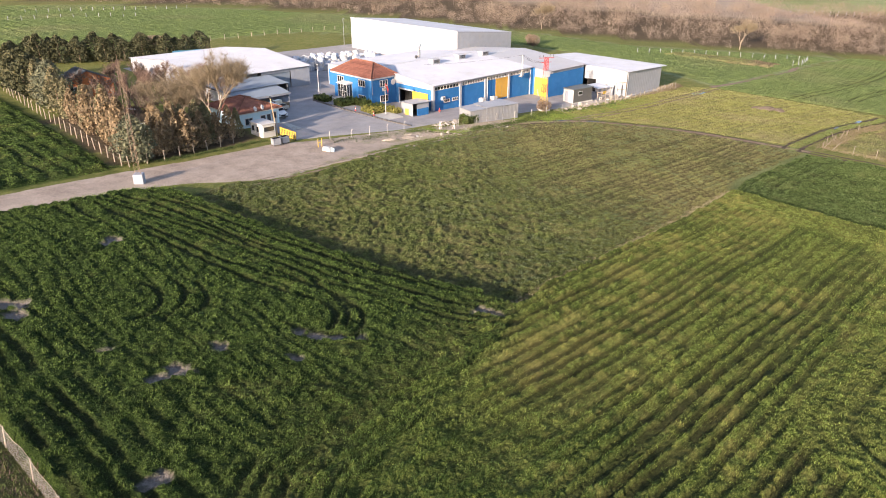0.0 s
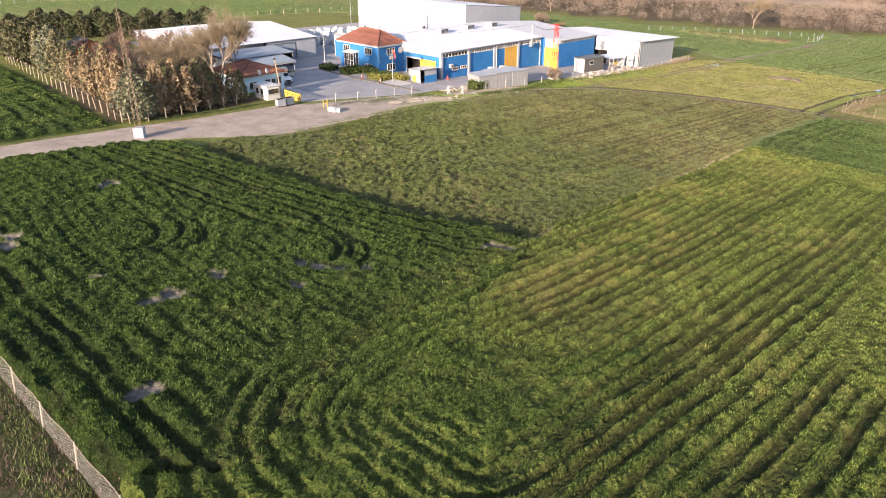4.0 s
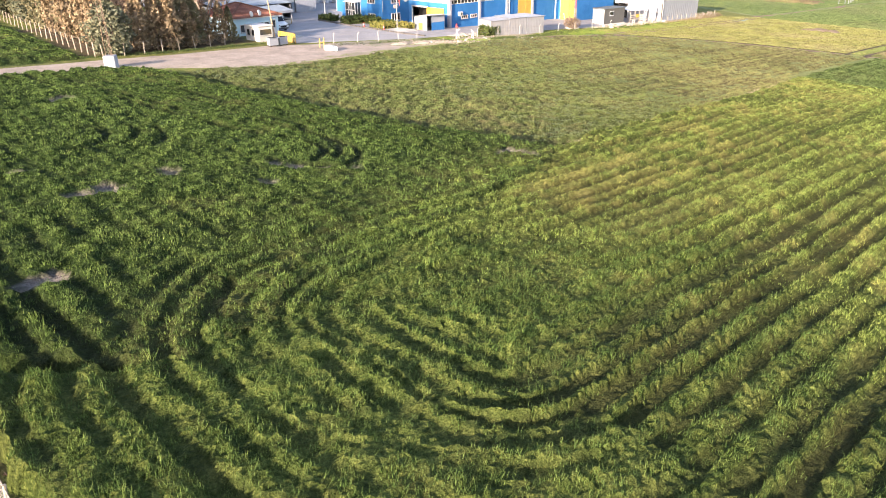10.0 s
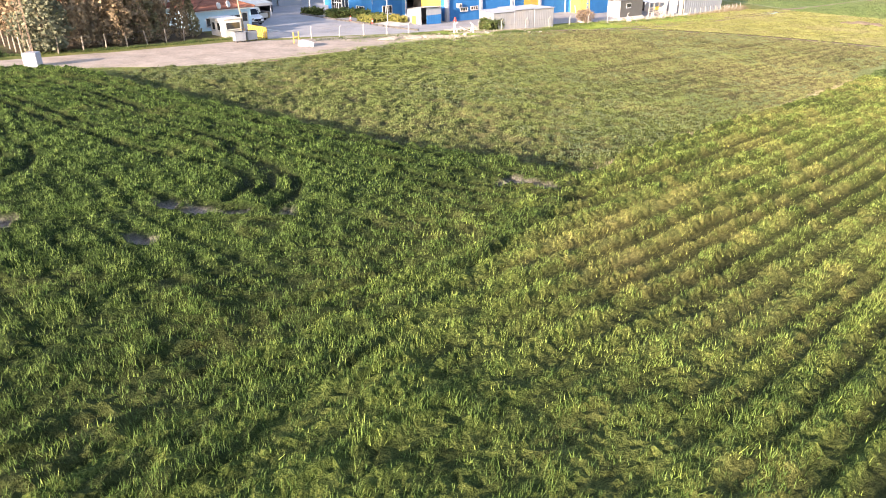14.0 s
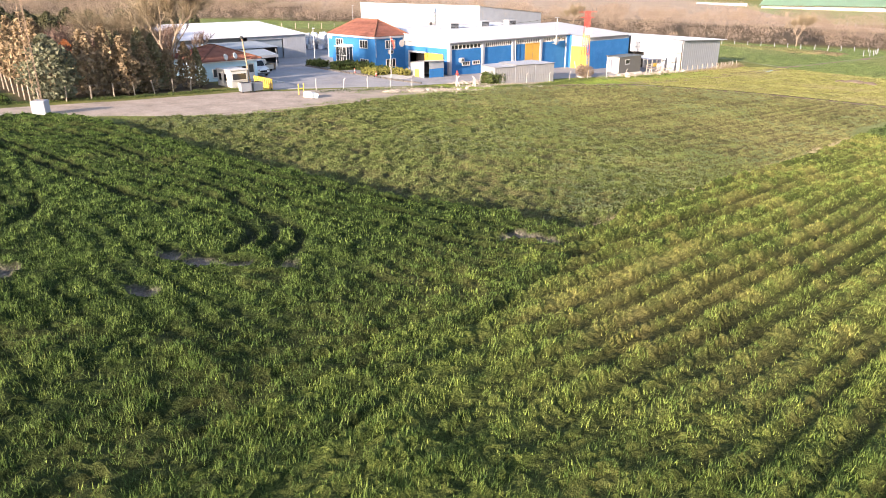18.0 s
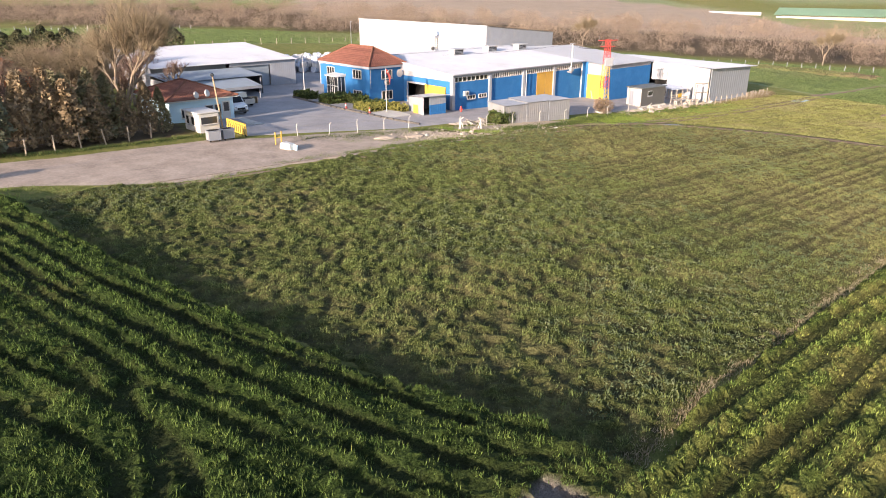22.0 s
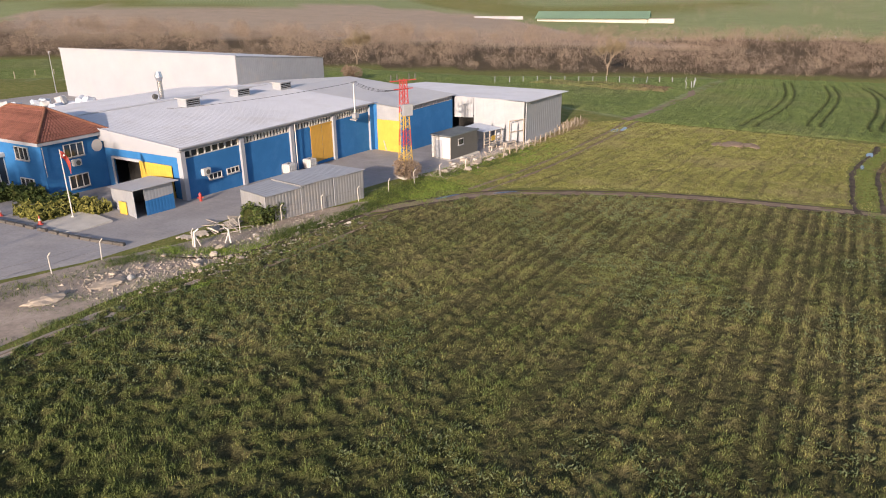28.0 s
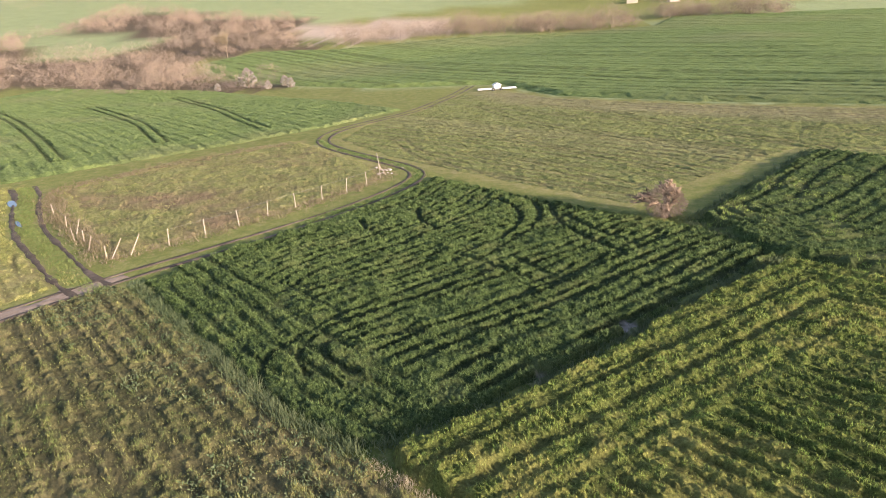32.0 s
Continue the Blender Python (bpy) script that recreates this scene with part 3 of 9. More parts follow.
def window(parent, x, y, z, w, h, face, panes=2, depth=0.10):
    """A framed window on a wall: face is the turn of its outward side (0 looks along -y)."""
    f = new("window")
    f.parent = parent
    f.matrix_basis = pose(x, y, z, 0, 0, face)
    bm = bmesh.new()
    t = 0.07
    for x0, x1, z0, z1 in ((-w / 2, w / 2, 0, t), (-w / 2, w / 2, h - t, h), (-w / 2, -w / 2 + t, t, h - t), (w / 2 - t, w / 2, t, h - t)):
        box(bm, x0, x1, -depth, 0.02, z0, z1)
    for k in range(1, panes):
        c = -w / 2 + w * k / panes
        box(bm, c - t / 2, c + t / 2, -depth * 0.9, 0.01, t, h - t)
    part("window_frame", bm, PLASTIC_WHITE, f)
    part("window_sill", B(-w / 2 - 0.06, w / 2 + 0.06, -depth - 0.06, -depth + 0.02, -0.06, -0.01), WHITE_WALL, f)
    first = None
    for k in range(panes):
        c0, c1 = -w / 2 + w * k / panes, -w / 2 + w * (k + 1) / panes
        part("pane", B(c0 + t / 2 + 0.005, c1 - t / 2 - 0.005, -0.045, -0.03, t, h - t), GLASS, f)
    return f


def at45(u, v, z=0.0, rz=0.0):
    return M45 @ pose(u, v, z, 0, 0, rz)


# ---- the blue works ----
def factory():
    root = thing("factory_hall", "long blue factory hall with white pillars and a white ribbed roof", "factory", at45(0, 0))
    L, D, E_, RZ = 28.0, 32.0, 5.42, 6.75
    wall = part("wall", B(0.05, L - 0.05, 0.0, 0.25, -1.6, 4.36), BLUE, root)
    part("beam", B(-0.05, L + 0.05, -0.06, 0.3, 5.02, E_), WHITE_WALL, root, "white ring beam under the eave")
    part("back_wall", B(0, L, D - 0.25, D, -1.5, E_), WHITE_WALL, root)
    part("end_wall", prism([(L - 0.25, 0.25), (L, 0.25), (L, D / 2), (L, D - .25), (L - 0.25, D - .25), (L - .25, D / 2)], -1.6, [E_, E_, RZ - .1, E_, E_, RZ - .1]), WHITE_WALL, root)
    # gable towards the yard, with its doorway
    bm = bmesh.new()
    box(bm, 0, 0.25, 0.25, 1.3, -1.6, 4.5)
    box(bm, 0, 0.25, 9.35, 10.15, -1.6, 4.5)
    box(bm, 0, 0.25, 1.3, 9.35, 3.62, 4.5)
    box(bm, 0, 0.25, 10.15, D - 0.25, -1.6, 4.5)
    part("gable_wall", bm, BLUE, root)
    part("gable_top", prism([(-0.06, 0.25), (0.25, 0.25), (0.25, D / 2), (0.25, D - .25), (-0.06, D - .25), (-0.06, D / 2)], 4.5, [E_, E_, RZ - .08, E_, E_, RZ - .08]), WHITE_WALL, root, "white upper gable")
    # A black panel paints the shade inside the hall.
    part("doorway_shade", B(1.5, 1.6, 1.3, 9.35, -1.0, 3.62), OPENING_SHADE, root, "black panel in place of the shaded interior behind the doorway")
    part("door_frame", B(-0.08, 0.0, 9.2, 9.45, -0.5, 3.75), WHITE_WALL, root)
    part("lintel", B(-0.08, 0.0, 5.3, 9.2, 3.55, 3.8), WHITE_WALL, root)
    door = part("sliding_door", ribbed((-0.12, 5.5), (-0.12, 1.25), 0.4, 3.7, 3.7, 0.3, 0.03), YELLOW, root, "yellow ribbed sliding door")
    p = part("pillar", B(-0.24, 0.26, -0.24, 0.3, -1.6, 5.05, bevel=0.02), WHITE_WALL, root)
    for k in range(1, 5):
        again(p, root, pose(7.0 * k, 0, 0))
    # window bands, bay by bay
    for k in range(4):
        x0, x1 = 7.0 * k + 0.27, 7.0 * (k + 1) - 0.27
        band = new("window_band")
        band.parent = root
        n = 8 if k == 0 else 14
        bm = bmesh.new()
        box(bm, x0, x1, 0.02, 0.2, 4.36, 4.44)
        box(bm, x0, x1, 0.02, 0.2, 4.96, 5.02)
        part("window_frame", bm, PLASTIC_WHITE, band)
        st = (x1 - x0) / n
        bar = part("mullion", B(-0.05 if k == 0 else -0.09, 0.05 if k == 0 else 0.09, 0.0, 0.2, 4.44, 4.96), PLASTIC_WHITE, band)
        bar.location.x = x0
        for i in range(1, n + 1):
            again(bar, band, pose(x0 + st * i, 0, 0))
        pane = part("pane", B(0.06, st - 0.06, 0.12, 0.14, 4.44, 4.96), GLASS, band)
        pane.location.x = x0
        for i in range(1, n):
            again(pane, band, pose(x0 + st * i, 0, 0))
    window(root, 3.45, 0.0, 1.92, 1.55, 0.58, 0, 3)
    window(root, 5.65, 0.0, 1.96, 1.55, 0.55, 0, 3)
    ac = part("air_conditioner", B(1.9, 2.75, -0.38, 0.0, 2.5, 3.12, bevel=0.03), PLASTIC_WHITE, root, "white air conditioner box")
    part("fan_grille", T((2.4, -0.40, 2.81), (2.4, -0.37, 2.81), 0.22, n=16), GREY_BOX, ac)
    part("waste_pipe", T((2.35, -0.1, 2.5), (2.9, -0.1, 1.9), 0.04), PLASTIC_WHITE, root)
    for x0, x1 in ((17.1, 19.02), (19.06, 20.98)):
        leaf = part("door_leaf", ribbed((x0, -0.03), (x1, -0.03), 0.42, 4.28, 4.28, 0.24, 0.03), ORANGE, root, "ochre metal door leaf")
    part("door_rail", B(17.0, 21.0, -0.14, -0.02, 4.28, 4.40), ORANGE, root)
    roof = part("roof_front", ribbed_roof((-0.45, -0.5, E_ + 0.02), (L + 0.3, -0.5, E_ + 0.02), (L + 0.3, D / 2, RZ), (-0.45, D / 2, RZ), 0.4, 0.035), WHITE_ROOF, root)
    part("roof_back", ribbed_roof((-0.45, D + 0.4, E_), (L + 0.3, D + 0.4, E_), (L + 0.3, D / 2, RZ), (-0.45, D / 2, RZ), 0.4, 0.035), WHITE_ROOF, root)
    part("ridge_cap", prism([(-0.45, D / 2 - .3), (L + .3, D / 2 - .3), (L + .3, D / 2 + .3), (-0.45, D / 2 + .3)], RZ + 0.02, [RZ + 0.09] * 4), WHITE_ROOF, root)
    part("gutter", T((-0.4, -0.55, E_ - 0.02), (L + 0.3, -0.55, E_ - 0.02), 0.09), STEEL, root)
    part("downpipe", T((14.35, -0.35, 0.4), (14.35, -0.35, E_), 0.05), PLASTIC_WHITE, root)
    part("verge_board", prism([(-0.5, -0.5), (-0.42, -0.5), (-0.42, D / 2), (-0.5, D / 2)], E_ - 0.2, [E_ + 0.08, E_ + 0.08, RZ + 0.08, RZ + 0.08]), WHITE_WALL, root)
    return root


def roof_vent(u, v, z, w=1.9, d=1.3, h=0.85):
    root = thing("roof_vent", "grey sheet-metal roof ventilator box with a flat lid", "roof vent", at45(u, v, z), "roof vents")
    part("curb", B(-w / 2, w / 2, -d / 2, d / 2, -0.35, h), STEEL, root)
    part("lid", B(-w / 2 - 0.2, w / 2 + 0.2, -d / 2 - 0.2, d / 2 + 0.2, h, h + 0.09), GREY_ROOF, root)
    # Black bars give the louvre slots their shade by colour.
    s = part("louvre", B(-w / 2 + 0.1, w / 2 - 0.1, -d / 2 - 0.03, -d / 2 - 0.003, h * 0.25, h * 0.25 + 0.1), OPENING_SHADE, root)
    for k in (1, 2):
        again(s, root, pose(0, 0, 0.2 * k))


def chimney():
    root = thing("flue_pipe", "tall bright metal flue pipe with a bulged cowl on the roof", "chimney", at45(14.2, 19.0, 6.2))
    part("pipe", T((0, 0, -0.3), (0, 0, 2.3), 0.28, n=14), CHROME, root)
    bm = bmesh.new()
    tube(bm, (0, 0, 2.3), (0, 0, 2.75), 0.28, 0.46, 14)
    tube(bm, (0, 0, 2.75), (0, 0, 3.15), 0.46, 0.36, 14)
    tube(bm, (0, 0, 3.15), (0, 0, 3.35), 0.36, 0.30, 14)
    part("cowl", bm, CHROME, root)
    fan = thing("fan_housing", "small red-brown fan housing on a pipe", "fan housing", at45(13.0, 18.6, 6.3))
    part("pipe", T((0, 0, -0.2), (0, 0, 0.5), 0.1), STEEL, fan)
    part("housing", T((0, -0.15, 0.65), (0, 0.15, 0.65), 0.3, n=14), GREY_BOX, fan)


def tile_hip(root, x0, x1, y0, y1, ze, zr, over, mat=TILE, step=0.36):
    """A hipped tiled roof: four slopes laid in overlapping courses of tiles, each course stepped, with ridge tiles."""
    x0, x1, y0, y1 = x0 - over, x1 + over, y0 - over, y1 + over
    w, d = x1 - x0, y1 - y0
    if d >= w:
        r0, r1 = ((x0 + x1) / 2, y0 + w / 2), ((x0 + x1) / 2, y1 - w / 2)
    else:
        r0, r1 = (x0 + d / 2, (y0 + y1) / 2), (x1 - d / 2, (y0 + y1) / 2)
    c = [(x0, y0), (x1, y0), (x1, y1), (x0, y1)]
    if d >= w:
        slopes = [(c[0], c[1], r0, r0), (c[1], c[2], r1, r0), (c[2], c[3], r1, r1), (c[3], c[0], r0, r1)]
    else:
        slopes = [(c[0], c[1], r1, r0), (c[1], c[2], r1, r1), (c[2], c[3], r0, r1), (c[3], c[0], r0, r0)]
    for a, b, q, p in slopes:
        a3, b3, q3, p3 = Vector((*a, ze)), Vector((*b, ze)), Vector((*q, zr)), Vector((*p, zr))
        up = (b3 - a3).cross(p3 - a3).normalized()
        n = max(3, int((((p3 + q3) / 2) - ((a3 + b3) / 2)).length / step))
        for k in range(n):
            l0, l1 = a3.lerp(p3, k / n), b3.lerp(q3, k / n)
            u0, u1 = a3.lerp(p3, (k + 1.12) / n), b3.lerp(q3, (k + 1.12) / n)
            if k == n - 1:
                u0, u1 = p3, q3
            m = max(2, int((l1 - l0).length / 0.3))
            bm = bmesh.new()
            lo, hi = [], []
            for i in range(m * 2 + 1):
                t = i / (m * 2)
                o = up * (0.05 + (0.035 if i % 2 else 0.0))
                lo.append((bm.verts.new(l0.lerp(l1, t) + o), bm.verts.new(l0.lerp(l1, t) + o - up * 0.05)))
                hi.append(bm.verts.new(u0.lerp(u1, t) + o - up * 0.04))
            for i in range(m * 2):
                bm.faces.new((lo[i][0], lo[i + 1][0], hi[i + 1], hi[i]))
                bm.faces.new((lo[i][1], lo[i + 1][1], lo[i + 1][0], lo[i][0]))
            part("tile_course", bm, mat, root)
    bm = bmesh.new()
    for a, b in ((c[0], r0), (c[1], r0 if d >= w else r1), (c[2], r1), (c[3], r1 if d >= w else r0)):
        tube(bm, (*a, ze + 0.08), (*b, zr + 0.08), 0.11)
    tube(bm, (*r0, zr + 0.08), (*r1, zr + 0.08), 0.12)
    part("ridge_tiles", bm, RIDGE, root)
    under = bmesh.new()
    vs = [under.verts.new((*p, ze - 0.01)) for p in c]
    ra, rb = under.verts.new((*r0, zr - 0.02)), under.verts.new((*r1, zr - 0.02))
    if d >= w:
        fs = ((vs[0], vs[1], ra), (vs[1], vs[2], rb, ra), (vs[2], vs[3], rb), (vs[3], vs[0], ra, rb))
    else:
        fs = ((vs[0], vs[1], rb, ra), (vs[1], vs[2], rb), (vs[2], vs[3], ra, rb), (vs[3], vs[0], ra))
    for fset in fs:
        under.faces.new(fset)
    under.faces.new(vs[::-1])
    part("roof_deck", under, RIDGE, root)


def office():
    x0, x1, y0, y1 = -6.0, 0.0, 10.25, 21.75
    root = thing("office_building", "two-storey bright blue office building with a hipped red tile roof", "office building", at45(0, 0))
    part("wall", prism([(x0, y0), (x1 - 0.03, y0), (x1 - 0.03, y1), (x0, y1)], -0.4, [5.75] * 4), BLUE, root)
    part("soffit", B(x0 - 0.45, x1 + 0.35, y0 - 0.45, y1 + 0.45, 5.75, 6.06), WHITE_WALL, root, "white eaves soffit")
    tile_hip(root, x0, x1, y0, y1, 6.06, 8.25, 0.5, OFFICE_TILE)
    for z in (4.22, 1.40):
        window(root, -3.05, y0, z, 1.9, 1.22, 0, 3)
        window(root, x0, 13.1, z, 2.0, 1.2, -90, 3)
    window(root, x0, 19.6, 4.15, 1.9, 1.2, -90, 3)
    ac = part("air_conditioner", B(-3.5, -2.7, y0 - 0.36, y0, 3.42, 4.0, bevel=0.03), PLASTIC_WHITE, root, "white air conditioner box")
    part("fan_grille", T((-3.05, y0 - 0.385, 3.7), (-3.05, y0 - 0.355, 3.7), 0.22, n=16), GREY_BOX, ac)
    part("wall_dish", T((-0.85, y0 - 0.20, 4.85), (-0.85, y0 - 0.12, 4.85), 0.55, 0.48, 20), PLASTIC_WHITE, root, "round white dish on the wall")
    # glazed porch over the steps
    porch = part("porch", B(x0 - 1.3, x0 - 0.01, 16.1, 18.9, 0.6, 1.75), WHITE_WALL, root, "white porch base")
    part("porch_roof", prism([(x0 - 1.6, 15.9), (x0, 15.9), (x0, 19.1), (x0 - 1.6, 19.1)], 4.25, [4.32, 4.6, 4.6, 4.32]), PLASTIC_WHITE, porch)
    bm = bmesh.new()
    for y in (16.1, 17.0, 17.5, 18.0, 18.85):
        box(bm, x0 - 1.3, x0 - 1.2, y, y + 0.08, 1.75, 4.25)
    for x in (x0 - 0.75, x0 - 0.1):
        box(bm, x, x + 0.08, 16.1, 16.18, 1.75, 4.25)
    box(bm, x0 - 1.3, x0 - 1.2, 16.1, 18.93, 2.9, 2.98)
    part("porch_frame", bm, PLASTIC_WHITE, porch)
    part("pane", B(x0 - 1.27, x0 - 1.25, 16.15, 18.85, 1.75, 4.25), GLASS, porch)
    part("pane", B(x0 - 1.25, x0 - 0.02, 16.13, 16.15, 1.75, 4.25), GLASS, porch)
    st = part("step", B(x0 - 3.0, x0 - 1.3, 16.3, 18.7, 0.3, 0.95), CONCRETE, root)
    for k in range(5):
        part("step", B(x0 - 3.0 - 0.3 * (k + 1), x0 - 3.0 - 0.3 * k, 16.3, 18.7, 0.3, 1.75 - 0.22 * (k + 1) + 0.3), CONCRETE, root)
    part("landing", B(x0 - 3.0, x0 - 1.32, 16.3, 18.7, 0.96, 1.75), CONCRETE, root)
    part("camera_mast", T((x0 + 0.05, y0 - 0.15, 3.0), (x0 + 0.05, y0 - 0.15, 5.6), 0.03), STEEL, root)
    return root


def extension():
    root = thing("factory_extension", "blue extension with a grey ribbed roof and yellow door", "factory", at45(0, 0))
    x0, x1, y0, y1, e, rz, ry = 28.55, 41.0, -4.2, 30.0, 5.0, 6.5, 12.5
    part("wall", B(x0, x1, y0, y0 + 0.25, -2.2, 4.35), BLUE, root)
    part("window_strip", B(x0, x1, y0 + 0.05, y0 + 0.22, 4.35, 4.9), STEEL, root, "strip of narrow grey windows")
    bars = part("mullion", B(0, 0.16, y0 - 0.02, y0 + 0.05, 4.35, 4.9), STEEL, root)
    bars.location.x = x0 + 0.2
    for k in range(1, 22):
        again(bars, root, pose(x0 + 0.2 + k * 0.56, 0, 0))
    part("beam", B(x0 - 0.02, x1, y0 - 0.03, y0 + 0.27, 4.9, e), WHITE_WALL, root)
    part("side_wall", ribbed((x0, -0.02), (x0, y0), 3.45, 5.3, e, 0.25, 0.03), STEEL, root, "white ribbed sheet above the door")
    part("side_jamb", B(x0 - 0.03, x0 + 0.2, -0.75, -0.26, -2.0, 5.4), BLUE, root)
    part("roller_door", ribbed((x0 - 0.06, -0.75), (x0 - 0.06, y0 + 0.1), -0.9, 3.45, 3.45, 0.35, 0.03), YELLOW, root, "yellow ribbed door")
    part("end_wall", prism([(x1 - .25, y0 + .25), (x1, y0 + .25), (x1, ry), (x1, y1), (x1 - .25, y1), (x1 - .25, ry)], -2, [e, e, rz - .1, e, e, rz - .1]), WHITE_WALL, root)
    part("roof_front", ribbed_roof((x0 - .3, y0 - .5, e + .03), (x1 + .3, y0 - .5, e + .03), (x1 + .3, ry, rz), (x0 - .3, ry, rz), 0.4), GREY_ROOF, root)
    part("roof_back", ribbed_roof((x0 - .3, y1, e), (x1 + .3, y1, e), (x1 + .3, ry, rz), (x0 - .3, ry, rz), 0.4), GREY_ROOF, root)
    part("pilaster", B(27.8, 28.5, -0.3, 0.1, -1.8, 5.3), BLUE, root)
    return root


def white_shed():
    root = thing("storage_shed", "pale ribbed metal storage shed with a low sloping roof", "shed", at45(0, 0))
    a, b, c, d = (41.4, -4.3), (44.0, -13.4), (58.6, -12.9), (57.0, 10.0)
    part("front_wall", ribbed(b, c, -2.6, 4.25, 3.55, 0.75, 0.10), STEEL, root)
    part("side_wall", ribbed((42.1, -6.8), b, -2.4, 4.62, 4.25, 1.3, 0.06), LIGHT_SHEET, root)
    part("upper_panel", ribbed(a, (42.1, -6.8), 2.0, 4.8, 4.62, 0.35, 0.05), LIGHT_SHEET, root)
    # Black block in place of the shade within the bay.
    part("bay_shade", prism([(42.4, -4.4), (43.0, -6.9), (44, -6.6), (43.4, -4.2)], -2, [2.0] * 4), OPENING_SHADE, root, "black block in place of the shade in the open bay")
    part("end_wall", ribbed(c, d, -2.6, 3.55, 3.9, 0.35, 0.05), LIGHT_SHEET, root)
    part("back_wall", ribbed(d, (41.4, 10), -2.4, 3.9, 4.9, 0.35, 0.05), LIGHT_SHEET, root)
    part("roof", ribbed_roof((43.4, -14.0, 4.3), (60.2, -13.4, 3.6), (58.4, 10.2, 3.95), (41.2, 10.2, 5.0), 0.45), WHITE_ROOF, root)
    part("corner_post", T((44.0, -13.45, -2), (44.0, -13.45, 4.25), 0.07), LIGHT_SHEET, root)


def brush_heap():
    rg = random.Random(61)
    x, y = 49.8, 159.0
    root = thing("brush_heap", "heap of bleached stakes and dry stalks beyond the shed", "heap", pose(x, y, gz(x, y), 0, 0, 40))
    for k in range(44):
        a = Vector((rg.gauss(0, 1.9), rg.gauss(0, 0.7), rg.uniform(-0.1, 0.2)))
        d = Vector((rg.gauss(0, 0.5), rg.gauss(0, 0.4), rg.uniform(0.3, 1.0))).normalized()
        part("stake", T(a, a + d * rg.uniform(0.6, 1.7), rg.uniform(0.04, 0.08), 0.03, n=5), POST, root)


def tall_hall():
    root = thing("tall_warehouse", "tall plain white windowless warehouse with ribbed end wall", "warehouse", at45(0, 0))
    x0, x1, y0, y1, zh, zl = 35.2, 55.0, 28.2, 69.3, 9.2, 7.45
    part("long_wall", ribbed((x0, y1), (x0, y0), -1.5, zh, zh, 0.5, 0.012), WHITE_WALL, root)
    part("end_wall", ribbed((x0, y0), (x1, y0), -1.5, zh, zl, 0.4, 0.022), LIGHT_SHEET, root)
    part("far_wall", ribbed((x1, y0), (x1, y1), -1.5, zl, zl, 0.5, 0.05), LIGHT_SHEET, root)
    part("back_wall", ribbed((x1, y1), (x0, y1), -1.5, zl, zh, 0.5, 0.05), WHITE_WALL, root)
    part("roof", ribbed_roof((x0 - .1, y0 - .1, zh + .05), (x0 - .1, y1 + .1, zh + .05), (x1 + .1, y1 + .1, zl + .05), (x1 + .1, y0 - .1, zl + .05), 0.6), WHITE_ROOF, root)
    part("coping", B(x0 - 0.12, x0 + 0.1, y0 - 0.1, y1 + 0.1, zh - 0.02, zh + 0.16), WHITE_WALL, root)


def left_warehouse():
    root = thing("white_warehouse", "low white warehouse with a wide pitched roof and ribbed walls", "warehouse", at45(0, 0))
    x0, x1, y0, y1, e, rz, ry = -26.5, -3.6, 33.6, 68.5, 5.3, 6.9, 51.0
    part("front_wall", ribbed((-15.0, y0), (-10.6, y0), 0, 3.0, 3.0, 0.35, 0.05), LIGHT_SHEET, root)
    part("front_top", ribbed((-15.0, y0), (x1, y0), 4.7, e, e, 0.35, 0.05), LIGHT_SHEET, root)
    part("front_wall_right", ribbed((-8.2, y0), (x1, y0), 0, 4.7, 4.7, 0.35, 0.05), LIGHT_SHEET, root)
    part("front_low_wall", ribbed((x0, y0 + 1.2), (-15, y0 + 1.2), 0, e - .1, e - .1, 0.35, 0.05), LIGHT_SHEET, root)
    part("sliding_door", ribbed((-15.0, y0 + 0.25), (-8.2, y0 + 0.25), 1.0, 4.7, 4.7, 0.5, 0.02), BLUE_SHEET, root, "blue-grey sliding door")
    part("gable_wall", prism([(x1 - .2, y0), (x1, y0), (x1, ry), (x1, y1), (x1 - .2, y1), (x1 - .2, ry)], 0, [e, e, rz - .05, e, e, rz - .05]), LIGHT_SHEET, root)
    part("end_wall", prism([(x0, y0 + 1.2), (x0 + .2, y0 + 1.2), (x0 + .2, ry), (x0 + .2, y1), (x0, y1), (x0, ry)], 0, [e, e, rz - .05, e, e, rz - .05]), WHITE_WALL, root)
    part("back_wall", B(x0 + .2, x1 - .2, y1 - .2, y1, 0, e), WHITE_WALL, root)
    part("roof_front", ribbed_roof((x0 - .3, y0 - .4, e + .04), (x1 + .3, y0 - .4, e + .04), (x1 + .3, ry, rz), (x0 - .3, ry, rz), 0.4), WHITE_ROOF, root)
    part("roof_back", ribbed_roof((x0 - .3, y1 + .4, e), (x1 + .3, y1 + .4, e), (x1 + .3, ry, rz), (x0 - .3, ry, rz), 0.4), WHITE_ROOF, root)


